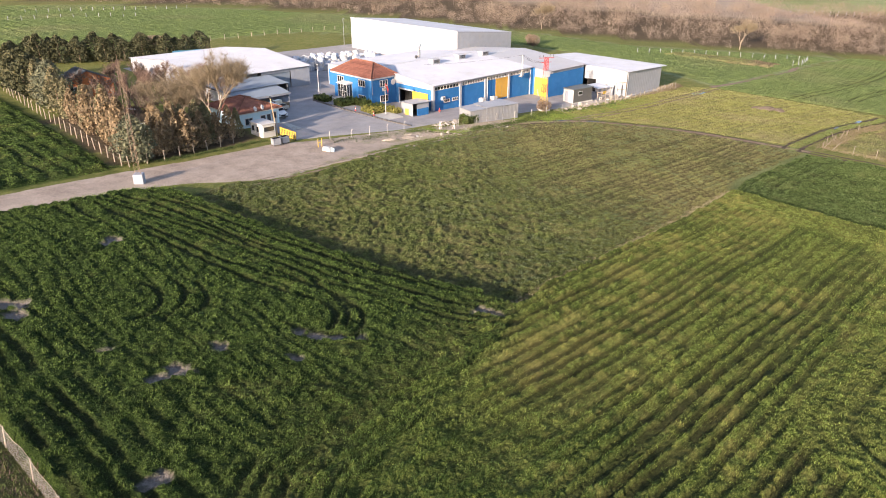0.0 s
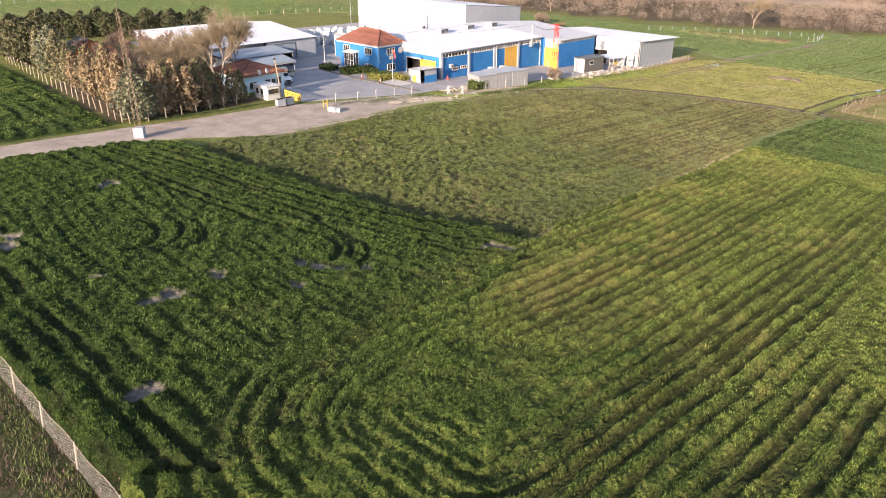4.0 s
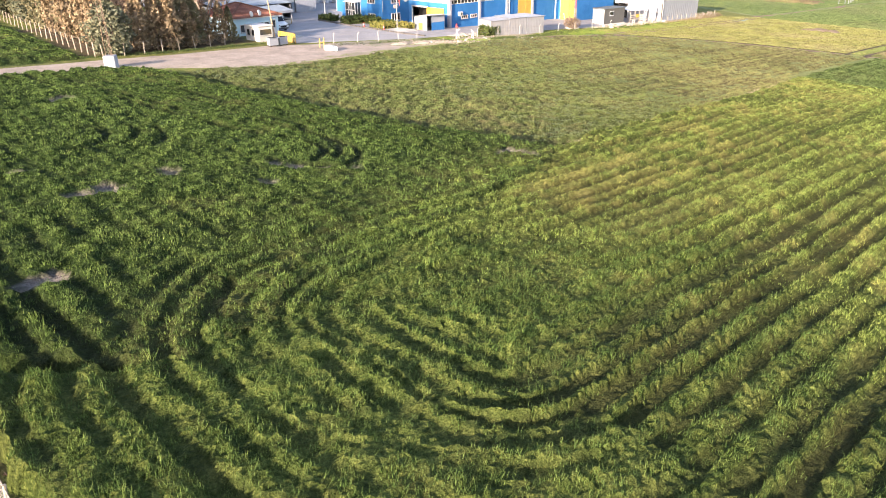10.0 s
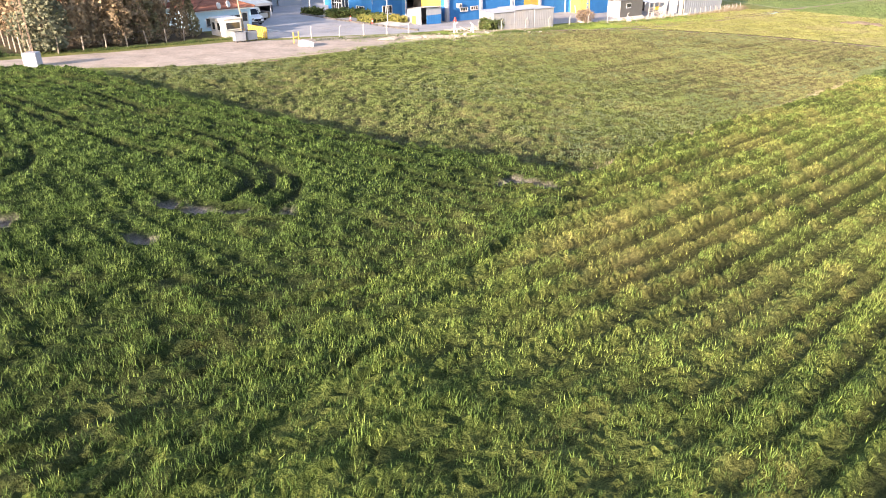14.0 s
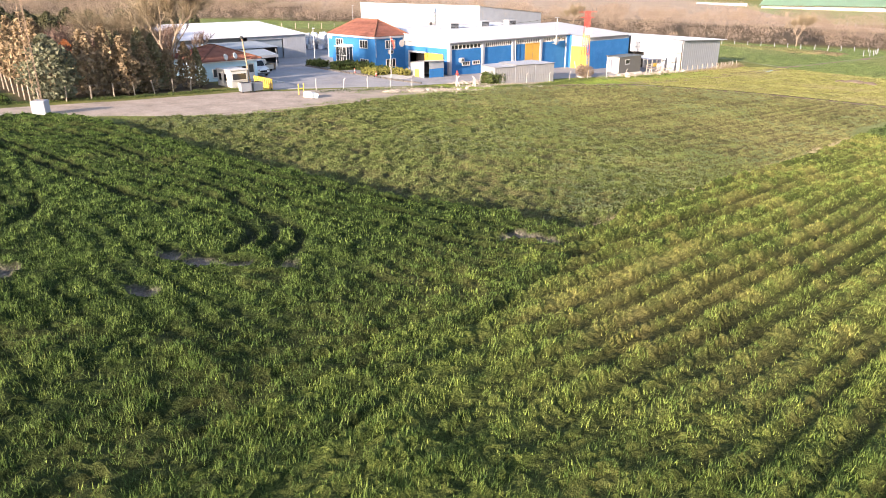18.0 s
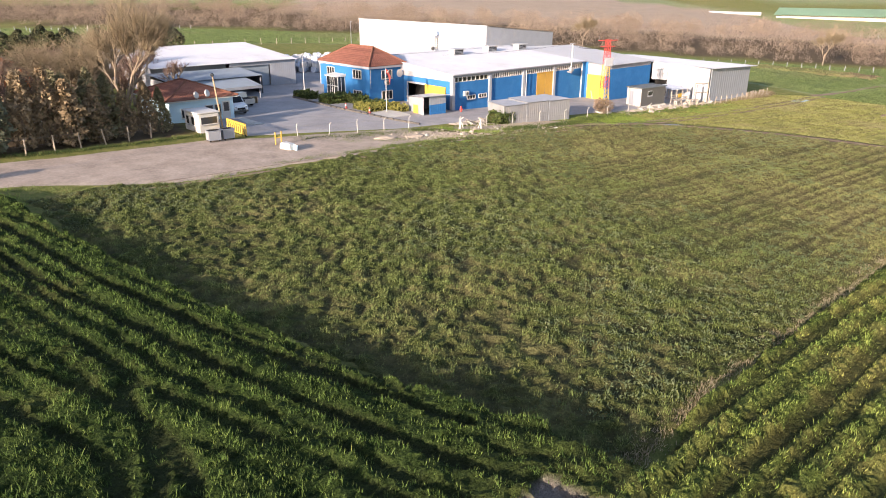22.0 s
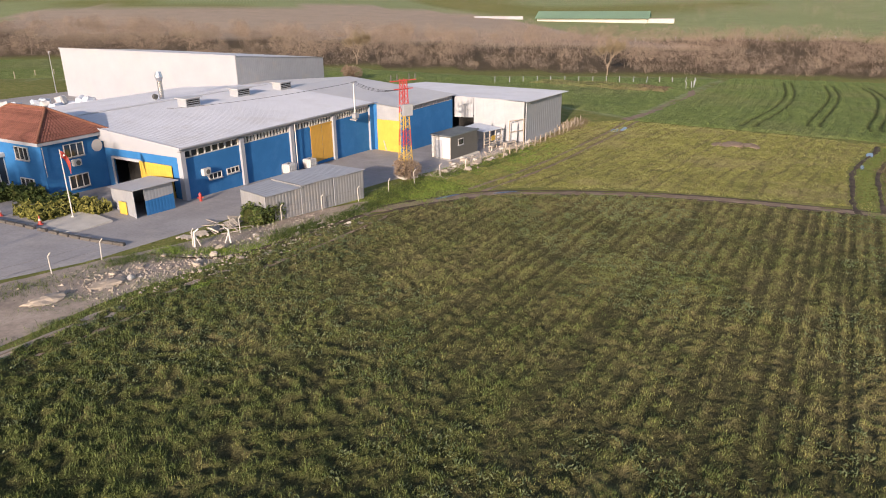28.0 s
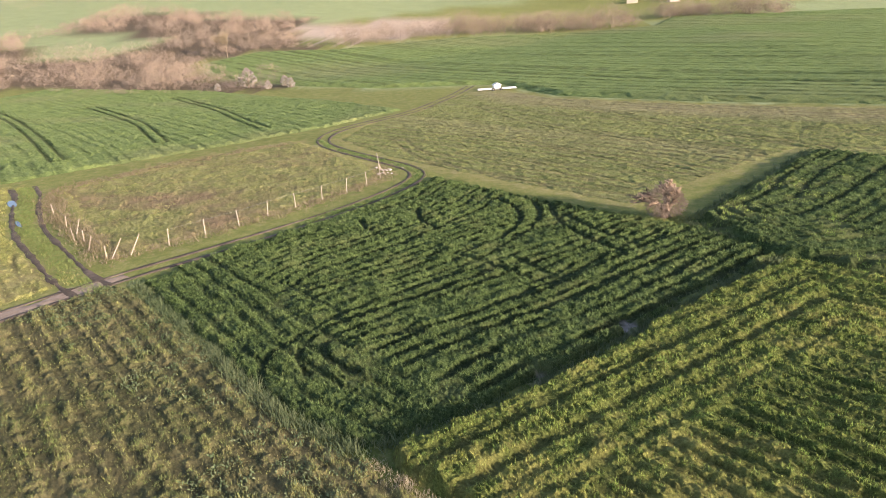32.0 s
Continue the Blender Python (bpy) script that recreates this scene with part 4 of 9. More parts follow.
def carport():
    root = thing("carport", "open carport with two sloping blue-grey sheet roofs on posts", "carport", at45(0, 0))
    part("roof", ribbed_roof((-27.5, 26.0, 4.15), (-13.6, 26.0, 4.15), (-13.6, 33.3, 4.65), (-27.5, 33.3, 4.65), 0.35), BLUE_SHEET, root)
    part("lower_roof", ribbed_roof((-27.0, 21.6, 3.35), (-16.2, 21.6, 3.35), (-16.2, 26.4, 4.0), (-27.0, 26.4, 4.0), 0.35), BLUE_SHEET, root)
    part("fascia", ribbed((-27.0, 21.55), (-16.2, 21.55), 3.0, 3.38, 3.38, 0.4, 0.03), STEEL, root)
    p = part("post", T((0, 0, 0.8), (0, 0, 3.4), 0.07), STEEL, root)
    p.location = (-16.4, 22.0, 0)
    for x, y in ((-20, 22), (-23.5, 22), (-26.8, 22), (-16.4, 26.2), (-13.9, 26.3), (-20, 26.2)):
        again(p, root, pose(x, y, 0.5 if y > 26 else 0))
    part("back_wall", B(-27.2, -13.8, 33.2, 33.35, 0.5, 4.3), GREY_BOX, root)
    part("side_wall", B(-27.3, -27.2, 22, 33.2, 0.5, 4.0), STEEL, root)
    part("end_sheet", B(-13.7, -13.6, 26.3, 33.2, 1.0, 4.2), GREY_BOX, root)


def gatehouse():
    root = thing("gatehouse", "small pale blue gatehouse with a hipped red tile roof", "gatehouse", at45(0, 0))
    x0, x1, y0, y1 = -34.5, -27.0, 8.7, 17.8
    part("wall", prism([(x0, y0), (x1, y0), (x1, y1), (x0, y1)], 0.6, [4.25] * 4), LIGHT_BLUE, root)
    part("fascia", B(x0 - .45, x1 + .45, y0 - .45, y1 + .45, 4.25, 4.42), PLASTIC_WHITE, root)
    tile_hip(root, x0, x1, y0, y1, 4.42, 6.0, 0.5)
    window(root, -30.0, y0, 2.35, 1.0, 1.25, 0, 1)
    window(root, -28.95, y0, 2.35, 0.8, 1.25, 0, 1)
    door = part("door", B(-28.4, -27.45, y0 - 0.06, y0 + 0.02, 1.75, 3.85), PLASTIC_WHITE, root, "white glazed door")
    part("pane", B(-28.25, -27.6, y0 - 0.08, y0 - 0.062, 2.7, 3.7), GLASS, door)
    window(root, -32.6, y0, 2.4, 1.4, 1.1, 0, 2)
    for x, z in ((-31.6, 4.9), (-30.3, 5.0)):
        part("satellite_dish", T((x, y0 - 0.55, z), (x + 0.06, y0 - 0.65, z + 0.03), 0.42, 0.36, 18), PLASTIC_WHITE, root, "white satellite dish")
        part("dish_arm", T((x, y0 - 0.5, z), (x, y0 - 0.1, 4.3), 0.03), STEEL, root)
    part("path_slab", B(-28.6, -26.2, 3.2, 8.6, 1.3, 1.78), CONCRETE, root)


def booth():
    root = thing("guard_booth", "small white guard booth with wide dark windows", "booth", at45(0, 0))
    x0, x1, y0, y1 = -34.4, -32.1, 1.7, 5.2
    part("body", B(x0, x1, y0, y1, 1.3, 3.9, bevel=0.08), PLASTIC_WHITE, root)
    part("roof", B(x0 - .1, x1 + .1, y0 - .1, y1 + .1, 3.9, 4.02, bevel=0.03), PLASTIC_WHITE, root)
    window(root, (x0 + x1) / 2, y0, 2.75, 1.9, 0.85, 0, 1, 0.05)
    window(root, x0, 3.0, 2.6, 0.8, 0.95, -90, 1, 0.05)
    window(root, x0, 4.3, 2.6, 0.8, 0.95, -90, 1, 0.05)


TIN = plain("dull_tin_sheet", (0.205, 0.215, 0.23), 0.6, 0.1, var=0.16, scale=0.8, dirt=(0.26, 0.24, 0.22))


def tin_sheds():
    """Three store boxes side by side, each with its own roof a little off the next."""
    q = [Vector(p) for p in ((-0.8, -7.4), (-1.3, -10.5), (9.5, -12.3), (9.2, -8.4))]
    for k, (zs, gap) in enumerate(((2.85, 0.03), (2.98, 0.05), (2.9, 0.03))):
        root = thing("tin_shed", "low store box of dull grey ribbed metal sheet", "shed", at45(0, 0), "row of tin stores")
        a0, a1 = q[1].lerp(q[2], k / 3), q[1].lerp(q[2], (k + 1) / 3 - gap / 4)
        b0, b1 = q[0].lerp(q[3], k / 3), q[0].lerp(q[3], (k + 1) / 3 - gap / 4)
        part("end_wall", ribbed(b0, a0, -0.8, zs, zs - 0.1, 0.3, 0.05), TIN, root)
        part("front_wall", ribbed(a0, a1, -1.0, zs - 0.1, zs - 0.1, 0.3, 0.06), TIN, root)
        part("far_wall", ribbed(a1, b1, -1.0, zs - 0.1, zs, 0.3, 0.05), TIN, root)
        part("back_wall", ribbed(b1, b0, -1.0, zs, zs, 0.3, 0.05), TIN, root)
        o = Vector((-0.03, -0.22))
        part("roof", ribbed_roof((*(a0 + o), zs - 0.06), (*(a1 + o), zs - 0.06), (*(b1 - o), zs + 0.06), (*(b0 - o), zs + 0.06), 0.35, 0.05), STEEL, root)
        part("corner_post", T((*a0, -0.9), (*a0, zs - 0.1), 0.05, n=6), STEEL, root)


def meter_shed():
    root = thing("meter_shed", "small lean-to of grey and blue ribbed sheet with an open doorway", "shed", at45(0, 0))
    q = [(-4.95, 3.2), (-6.0, -1.0), (-2.2, -1.1), (-1.1, 3.2)]
    part("side_wall", ribbed(q[0], q[1], 0.3, 2.75, 3.2, 0.3, 0.02), STEEL, root)
    part("front_post", T((-6.0, -1.0, 0.3), (-6.0, -1.0, 3.25), 0.06), STEEL, root)
    part("front_wall", ribbed((-5.0, -1.05), q[2], 0.3, 2.1, 2.1, 0.3, 0.03), BLUE, root, "blue lower sheet")
    part("front_top", ribbed((-5.0, -1.05), q[2], 2.1, 3.15, 3.1, 0.3, 0.03), STEEL, root)
    part("far_wall", ribbed(q[2], q[3], 0.2, 3.1, 2.7, 0.3, 0.03), STEEL, root)
    part("back_wall", ribbed(q[3], q[0], 0.2, 2.7, 2.75, 0.3, 0.03), STEEL, root)
    part("roof", ribbed_roof((-6.3, -1.4, 3.3), (-1.8, -1.5, 3.2), (-0.8, 3.4, 2.75), (-5.2, 3.4, 2.8), 0.3), GREY_ROOF, root)
    part("yellow_panel", B(-5.75, -5.72, 0.4, 1.3, 0.7, 2.0), YELLOW, root)


def site_cabin():
    root = thing("site_cabin", "dark grey site cabin with a white end and small window", "cabin", at45(28.4, -9.6, -0.75, -6))
    part("body", B(0, 5.6, -1.35, 1.35, 0.35, 2.95, bevel=0.03), GREY_BOX, root)
    part("end_panel", B(-0.06, -0.002, -1.3, 1.3, 0.4, 2.85), PLASTIC_WHITE, root, "white end panel with a door")
    part("door", B(-0.10, -0.062, -0.2, 0.75, 0.45, 2.5), WHITE_WALL, root)
    part("roof", B(-0.15, 5.75, -1.5, 1.5, 2.95, 3.07), SHINGLE, root)
    window(root, 2.0, -1.35, 1.75, 1.1, 0.75, 0, 1, 0.04)
    part("plinth", B(-0.3, 5.8, -1.5, 1.5, -0.5, 0.35), CONCRETE, root)


def work_canopy():
    root = thing("work_canopy", "pale blue sheet canopy on bleached timber posts beside the cabin", "canopy", at45(36.6, -9.4, -0.9))
    part("roof", ribbed_roof((0, -1.6, 2.25), (4.2, -2.2, 2.1), (4.4, 1.4, 2.5), (0.2, 1.4, 2.6), 0.3), SACK, root)
    p = part("post", T((0, 0, -0.3), (0, 0, 2.2), 0.06), PALE_WOOD, root)
    p.location = (0.3, -1.5, 0)
    for x, y in ((1.5, -1.7), (2.7, -1.9), (4.0, -2.1), (0.4, 1.2), (4.0, 1.2)):
        again(p, root, pose(x, y, 0))
    rail = part("rail", T((0.3, -1.5, 0.6), (4.0, -2.1, 0.6), 0.06), PALE_WOOD, root)
    again(rail, root, pose(0, 0, 0.7))
    again(rail, root, pose(0, -0.05, 0.35))
    part("panel", B(1.6, 2.6, -1.95, -1.9, 0.9, 1.5), YELLOW, root, "yellow board between the posts")
    for u, v, turn in ((36.0, -12.2, 8), (38.6, -12.9, -14)):
        b = thing("timber_bench", "rough bench of bleached timber in front of the canopy", "bench", at45(u, v, -0.9, turn), "timber benches")
        part("seat", B(0, 2.1, -0.25, 0.25, 0.62, 0.72, bevel=0.015), PALE_WOOD, b)
        part("shelf", B(0.05, 2.05, -0.2, 0.2, 0.2, 0.27, bevel=0.015), PALE_WOOD, b)
        for x in (0.1, 2.0):
            for y in (-0.18, 0.18):
                part("leg", B(x - 0.06, x + 0.06, y - 0.05, y + 0.05, -0.35, 0.62), PALE_WOOD, b)
    for k, (u, v, w, h, tilt) in enumerate(((42.2, -9.0, 1.2, 2.5, 8), (42.5, -10.6, 1.4, 2.4, 10), (42.9, -12.3, 1.3, 2.6, 7))):
        bm = ribbed((-w / 2, 0), (w / 2, 0), 0, h, h, 0.3, 0.03)
        single("sheet_panel", bm, LIGHT_SHEET, "loose pale ribbed metal sheet leaning on the shed", "panel", at45(u - 0.55, v, -1.0) @ pose(0, 0, 0, 0, 0, -74) @ pose(0, 0, 0, -tilt, 0, 0), "leaning sheets")
    fr = thing("goal_frame", "rusty steel gate frame beside the shed", "frame", at45(41.4, -12.3, -1.0))
    part("post", T((0, 0, -0.4), (0, 0, 3.1), 0.07), POST, fr)
    part("post", T((2.3, -1.0, -0.4), (2.3, -1.0, 3.1), 0.07), POST, fr)
    part("beam", T((0, 0, 3.0), (2.3, -1.0, 3.0), 0.06), POST, fr)
    part("beam", T((0, 0, 1.6), (2.3, -1.0, 1.6), 0.05), POST, fr)


def pylon():
    x, y = 18.7, 132.5
    root = thing("lattice_pylon", "slim steel lattice power pylon painted red, yellow and white", "pylon", pose(x, y, gz(x, y), 0, 0, 20))
    H, w0, w1 = 9.9, 0.55, 0.24
    wid = lambda z: w0 + (w1 - w0) * z / H
    cols = [YELLOW, YELLOW, RED, YELLOW, RED, RED]
    n = 6
    for k in range(n):
        za, zb = H * k / n, H * (k + 1) / n
        a, b = wid(za), wid(zb)
        bm = bmesh.new()
        cs = [(-1, -1), (1, -1), (1, 1), (-1, 1)]
        for cx, cy in cs:
            tube(bm, (cx * a, cy * a, za), (cx * b, cy * b, zb), 0.05, n=4)
        m = 3
        for i in range(m):
            z0, z1 = za + (zb - za) * i / m, za + (zb - za) * (i + 1) / m
            p, q = wid(z0), wid(z1)
            for j in range(4):
                c, d = cs[j], cs[(j + 1) % 4]
                tube(bm, (c[0] * p, c[1] * p, z0), (d[0] * q, d[1] * q, z1), 0.022, n=4)
                tube(bm, (d[0] * p, d[1] * p, z0), (c[0] * q, c[1] * q, z1), 0.022, n=4)
        part("lattice_section", bm, cols[k], root)
    part("concrete_foot", B(-0.9, 0.9, -0.9, 0.9, -0.8, 0.25), CONCRETE, root)
    for z, l in ((9.7, 1.5), (8.9, 1.1)):
        part("cross_arm", B(-l, l, -0.06, 0.06, z, z + 0.09), RED, root)
    ins = part("insulator", T((0, 0, 0), (0, 0, 0.5), 0.07, 0.04), GREY_BOX, root)
    ins.location = (-1.4, 0, 9.86)
    for dx in (-0.7, 0.7, 1.4):
        again(ins, root, pose(dx, 0, 9.86))
    part("switch_box", B(-0.5, 0.5, -0.8, -0.35, 6.4, 7.5), STEEL, root)
    part("bracket_frame", B(-1.0, 1.0, -0.5, -0.42, 7.4, 7.5), STEEL, root)
    part("cable_pipe", T((0.5, -0.5, 0), (0.3, -0.3, 7), 0.06), GREY_BOX, root)


def lattice_mast():
    x, y = -36.8, 80.3
    root = thing("lattice_mast", "thin rusty lattice mast on a white concrete block", "mast", pose(x, y, gz(x, y), 0, 0, 10))
    part("foot_block", B(-0.58, 0.58, -0.58, 0.58, -0.5, 1.25, bevel=0.06), WHITE_WALL, root, "white-painted concrete block")
    H = 14.0
    cs = [(-1, -0.6), (1, -0.6), (0, 1.1)]
    for k in range(4):
        bm = bmesh.new()
        za, zb = 1.15 + (H - 1.15) * k / 4, 1.15 + (H - 1.15) * (k + 1) / 4
        wd = lambda z: 0.34 - 0.18 * z / H
        for c in cs:
            tube(bm, (c[0] * wd(za), c[1] * wd(za), za), (c[0] * wd(zb), c[1] * wd(zb), zb), 0.024, n=4)
        for i in range(5):
            z0, z1 = za + (zb - za) * i / 5, za + (zb - za) * (i + 1) / 5
            for j in range(3):
                c, d = cs[j], cs[(j + 1) % 3]
                tube(bm, (c[0] * wd(z0), c[1] * wd(z0), z0), (d[0] * wd(z1), d[1] * wd(z1), z1), 0.015, n=4)
        part("lattice_section", bm, RUST, root)
    part("lightning_rod", T((0, 0, H), (0, 0, H + 1.2), 0.03), RUST, root)


factory()
for place in ((12.2, 12.3, 6.43), (20.2, 12.8, 6.46), (27.0, 12.4, 6.44)):
    roof_vent(*place)
chimney()
office()
extension()
white_shed()
tall_hall()
left_warehouse()
carport()
gatehouse()
booth()
tin_sheds()
meter_shed()
site_cabin()
work_canopy()
brush_heap()
pylon()
lattice_mast()


# ---- roads, yard and tracks ----
def resample(line, step):
    out = [line[0]]
    for (x0, y0), (x1, y1) in zip(line, line[1:]):
        n = max(1, int(math.hypot(x1 - x0, y1 - y0) / step))
        out += [(x0 + (x1 - x0) * k / n, y0 + (y1 - y0) * k / n) for k in range(1, n + 1)]
    return np.array(out)


def smooth_line(line, step=1.0, rounds=2):
    pts = [tuple(p) for p in line]
    for _ in range(rounds):
        new_pts = [pts[0]]
        for a, b in zip(pts, pts[1:]):
            new_pts += [(a[0] * .75 + b[0] * .25, a[1] * .75 + b[1] * .25), (a[0] * .25 + b[0] * .75, a[1] * .25 + b[1] * .75)]
        pts = new_pts + [pts[-1]]
    return resample(pts, step)


def between(name, side_a, side_b, mat, label, n=90, rows=9, lift=0.05, ragged=0.5):
    """A road surface between two edges in the plan, draped on the ground."""
    def even(line):
        p = resample(line, 0.5)
        s = np.r_[0, np.cumsum(np.hypot(*np.diff(p, axis=0).T))]
        t = np.linspace(0, s[-1], n)
        return np.stack([np.interp(t, s, p[:, 0]), np.interp(t, s, p[:, 1])], -1)
    a, b = even(side_a), even(side_b)
    f = np.linspace(0, 1, rows)[None, :, None]
    P = a[:, None] * (1 - f) + b[:, None] * f
    for k in (0, rows - 1):
        P[:, k] += (np.stack([value_noise(P[:, k, 0], P[:, k, 1], 1.1, 7 + k), value_noise(P[:, k, 0], P[:, k, 1], 1.1, 17 + k)], -1) - 0.5) * ragged
    Z = height(P[..., 0], P[..., 1]) + lift
    Z[:, 0] -= lift + 0.03
    Z[:, -1] -= lift + 0.03
    me = np_mesh(name, np.concatenate([P, Z[..., None]], -1).reshape(-1, 3), grid_faces(rows, n), mat, True)
    return tagged(new(name, me), label, "road", kind="structure")


def ribbon(name, line, width, mat, label, lift=0.04, step=0.7, ragged=0.25, parent=None, sink=True):
    p = smooth_line(line, step)
    d = np.gradient(p, axis=0)
    d /= np.hypot(d[:, 0], d[:, 1])[:, None] + 1e-9
    side = np.stack([-d[:, 1], d[:, 0]], -1)
    w = width / 2 * (1 + (value_noise(p[:, 0], p[:, 1], 1.3, 5) - 0.5) * 2 * ragged)
    offs = np.array([-1, -0.6, 0, 0.6, 1])
    P = p[:, None] + side[:, None] * (offs[None, :, None] * w[:, None, None])
    prof = np.array([-0.04, lift, lift, lift, -0.04])
    Z = height(P[..., 0], P[..., 1]) + prof
    me = np_mesh(name, np.concatenate([P, Z[..., None]], -1).reshape(-1, 3), grid_faces(5, len(p)), mat, True)
    ob = new(name, me)
    if parent:
        ob.parent = parent
        return ob
    return tagged(ob, label, "track", kind="structure")


def shifted(line, off):
    p = smooth_line(line, 1.5)
    d = np.gradient(p, axis=0)
    d /= np.hypot(d[:, 0], d[:, 1])[:, None] + 1e-9
    return [(float(x), float(y)) for x, y in p + np.stack([-d[:, 1], d[:, 0]], -1) * off]


ROAD_UP = [(-95, 30), (-62, 62), (-50.2, 74.3), (-46.3, 79.0), (-41.2, 84.4), (-34.8, 90.8), (-29.5, 97.0), (-25.6, 101.6), (-21.0, 103.6), (-14, 108.3), (-6.7, 113.0), (-1.0, 115.8), (3.8, 118.6), (9.1, 122.4), (13.5, 124.4)]
ROAD_LO = [(-90, 22), (-58, 55.5), (-46.3, 67.7), (-42.3, 70.6), (-40.2, 73.4), (-36.1, 77.6), (-31.6, 80.4), (-23.8, 82.5), (-19.6, 84.9), (-16.4, 89.2), (-11.1, 97.2), (-5.6, 104.5), (0.3, 109.9), (6.8, 116.7), (12.5, 120.6)]
between("dirt_road", ROAD_UP, ROAD_LO, ROAD_SOIL, "pale compacted dirt road with ruts and rubble edge", 140, 13, 0.05)

FRONT = [(-36, -1.0), (-31, -2.0), (-27, -3.2), (-14, -7.0), (3, -7.6), (9, -10.2), (16, -10.8), (30, -14.0), (44, -14.6), (62, -14.2)]


def yard():
    us = np.arange(-31, 61, 1.5)
    fr = np.interp(us, [p[0] for p in FRONT], [p[1] for p in FRONT])
    top = np.where(us < -27, 9.0, 74.0)
    t = np.linspace(0, 1, 34) ** 1.3
    V = fr[:, None] * (1 - t) + top[:, None] * t
    Uu = np.repeat(us[:, None], len(t), 1)
    X, Y = YARD.x + (Uu - V) * R2, YARD.y + (Uu + V) * R2
    Z = height(X, Y) + 0.07
    Z[:, 0] -= 0.12
    me = np_mesh("yard_paving", np.stack([X, Y, Z], -1).reshape(-1, 3), grid_faces(len(t), len(us)), ASPHALT, True)
    tagged(new("yard_paving", me), "grey worn concrete and asphalt yard", "pavement", kind="structure")


yard()
TRACK = [(12, 120), (16.4, 122.3), (24.5, 124.7), (30, 123.9), (38, 122), (45.3, 119), (53, 113.9), (59.1, 109.8), (64.3, 105.4), (71.2, 99.9), (79, 94.8), (87, 91.6), (92.2, 92.6), (98.6, 98.5), (108, 107), (114, 110), (122, 110.2), (131.4, 106.3), (141.9, 100.3), (163.4, 96), (184.7, 92.2)]
BRANCH = [(56.2, 110.6), (58.6, 113.8), (64.6, 119.8), (70.4, 125.8), (78.6, 132.0), (84, 135.4), (88, 139)]
SHED_TRACK = [(24, 126), (34, 134), (44, 144), (55.5, 155.5), (62, 163), (72, 172), (86, 186)]
ribbon("mud_track", TRACK[:8], 2.3, TRACK_MUD, "churned brown soil of the field track", 0.03, 0.5, 0.9)
for off in (-0.72, 0.72):
    ribbon("mud_track", shifted(TRACK, off * 1.15), 0.5, MUD, "wet muddy wheel track between the fields", 0.05, 0.7, 0.7)
    # The branch's mud colour also stands in for shade in its deep ruts.
    ribbon("mud_track", shifted(BRANCH, off * 1.7), 0.6, MUD, "muddy wheel rut beside the paddock, coloured dark for its shade", 0.05, 0.7, 0.7)
    ribbon("dirt_path", shifted(SHED_TRACK, off), 0.4, TRACK_MUD, "faint worn wheel track in the meadow", 0.03, 0.7, 0.8)
ribbon("dirt_path", [(62, 165), (76, 175), (92, 190), (100, 203)], 2.0, TRACK_MUD, "worn path beside the green field", 0.03, 0.7, 0.5)
LOW_RUT = [(-24, 80.5), (-16, 89.0), (-7.7, 98.2), (-3.4, 102.2), (-1.0, 104.7), (2.3, 107.5), (5.2, 109.9), (9.8, 114.4), (14, 119.0)]
HIGH_RUT = [(-23, 83.5), (-15, 92.5), (-8.1, 99.9), (-4.7, 103.3), (-3.1, 104.8), (-0.9, 106.6), (1.4, 108.8), (4.2, 111.4), (7.6, 114.3), (11.6, 117.6)]
ISLAND_EDGE = [(-3.8, 113.1), (-1.4, 111.5), (1.3, 111.1), (4.1, 112.9), (7.8, 116.1), (12.0, 119.5)]
ribbon("dirt_path", LOW_RUT, 0.42, TRACK_MUD, "dark tyre rut at the edge of the weeds", 0.07, 0.3, 0.9)
ribbon("dirt_path", HIGH_RUT, 1.0, ROAD_SOIL, "pale tyre rut on the dirt road", 0.07, 0.3, 0.8)
ribbon("dirt_path", shifted(HIGH_RUT, -0.05), 0.18, TRACK_MUD, "dark tread line in the pale rut", 0.085, 0.3, 0.9)
ribbon("soil_bank", ISLAND_EDGE, 0.5, MUD, "dark cut edge of the grassy bank below the yard", 0.09, 0.3, 0.5)
FAR_RUTS = [[(78.9, 156.4), (84, 161), (101, 175), (118, 192), (135, 213)], [(90.4, 155.2), (95, 160), (112, 175), (128, 190), (143, 208)], [(97.7, 150.1), (102, 155), (115, 165.5), (139, 188), (152, 206)], [(103.4, 144.9), (108, 149), (122, 161), (144, 181.4), (164, 203)], [(116, 136), (126, 143), (140, 153), (165, 178)], [(128, 124), (140, 133), (158, 145), (180, 165)]]
for x, y, a, b, r in ((55.2, 155.6, 1.3, 0.5, 50), (57.2, 156.6, 1.5, 0.5, 50), (80.6, 134.9, 1.6, 0.4, 42), (73, 128.6, 1.2, 0.2, 45), (20.5, 123.9, 1.6, 0.2, 20), (26.5, 124.5, 1.4, 0.2, 0)):
    bm = bmesh.new()
    bmesh.ops.create_circle(bm, cap_ends=True, segments=20, radius=1)
    for v in bm.verts:
        k = 1 + 0.25 * noise.noise(Vector((v.co.x * 1.5 + x, v.co.y * 1.5 + y, 0)))
        v.co.x, v.co.y = v.co.x * a * k, v.co.y * b * k
    single("puddle", bm, WATER, "shallow puddle of still water in a wheel rut", "puddle", pose(x, y, gz(x, y) + 0.075, 0, 0, r), "puddles")

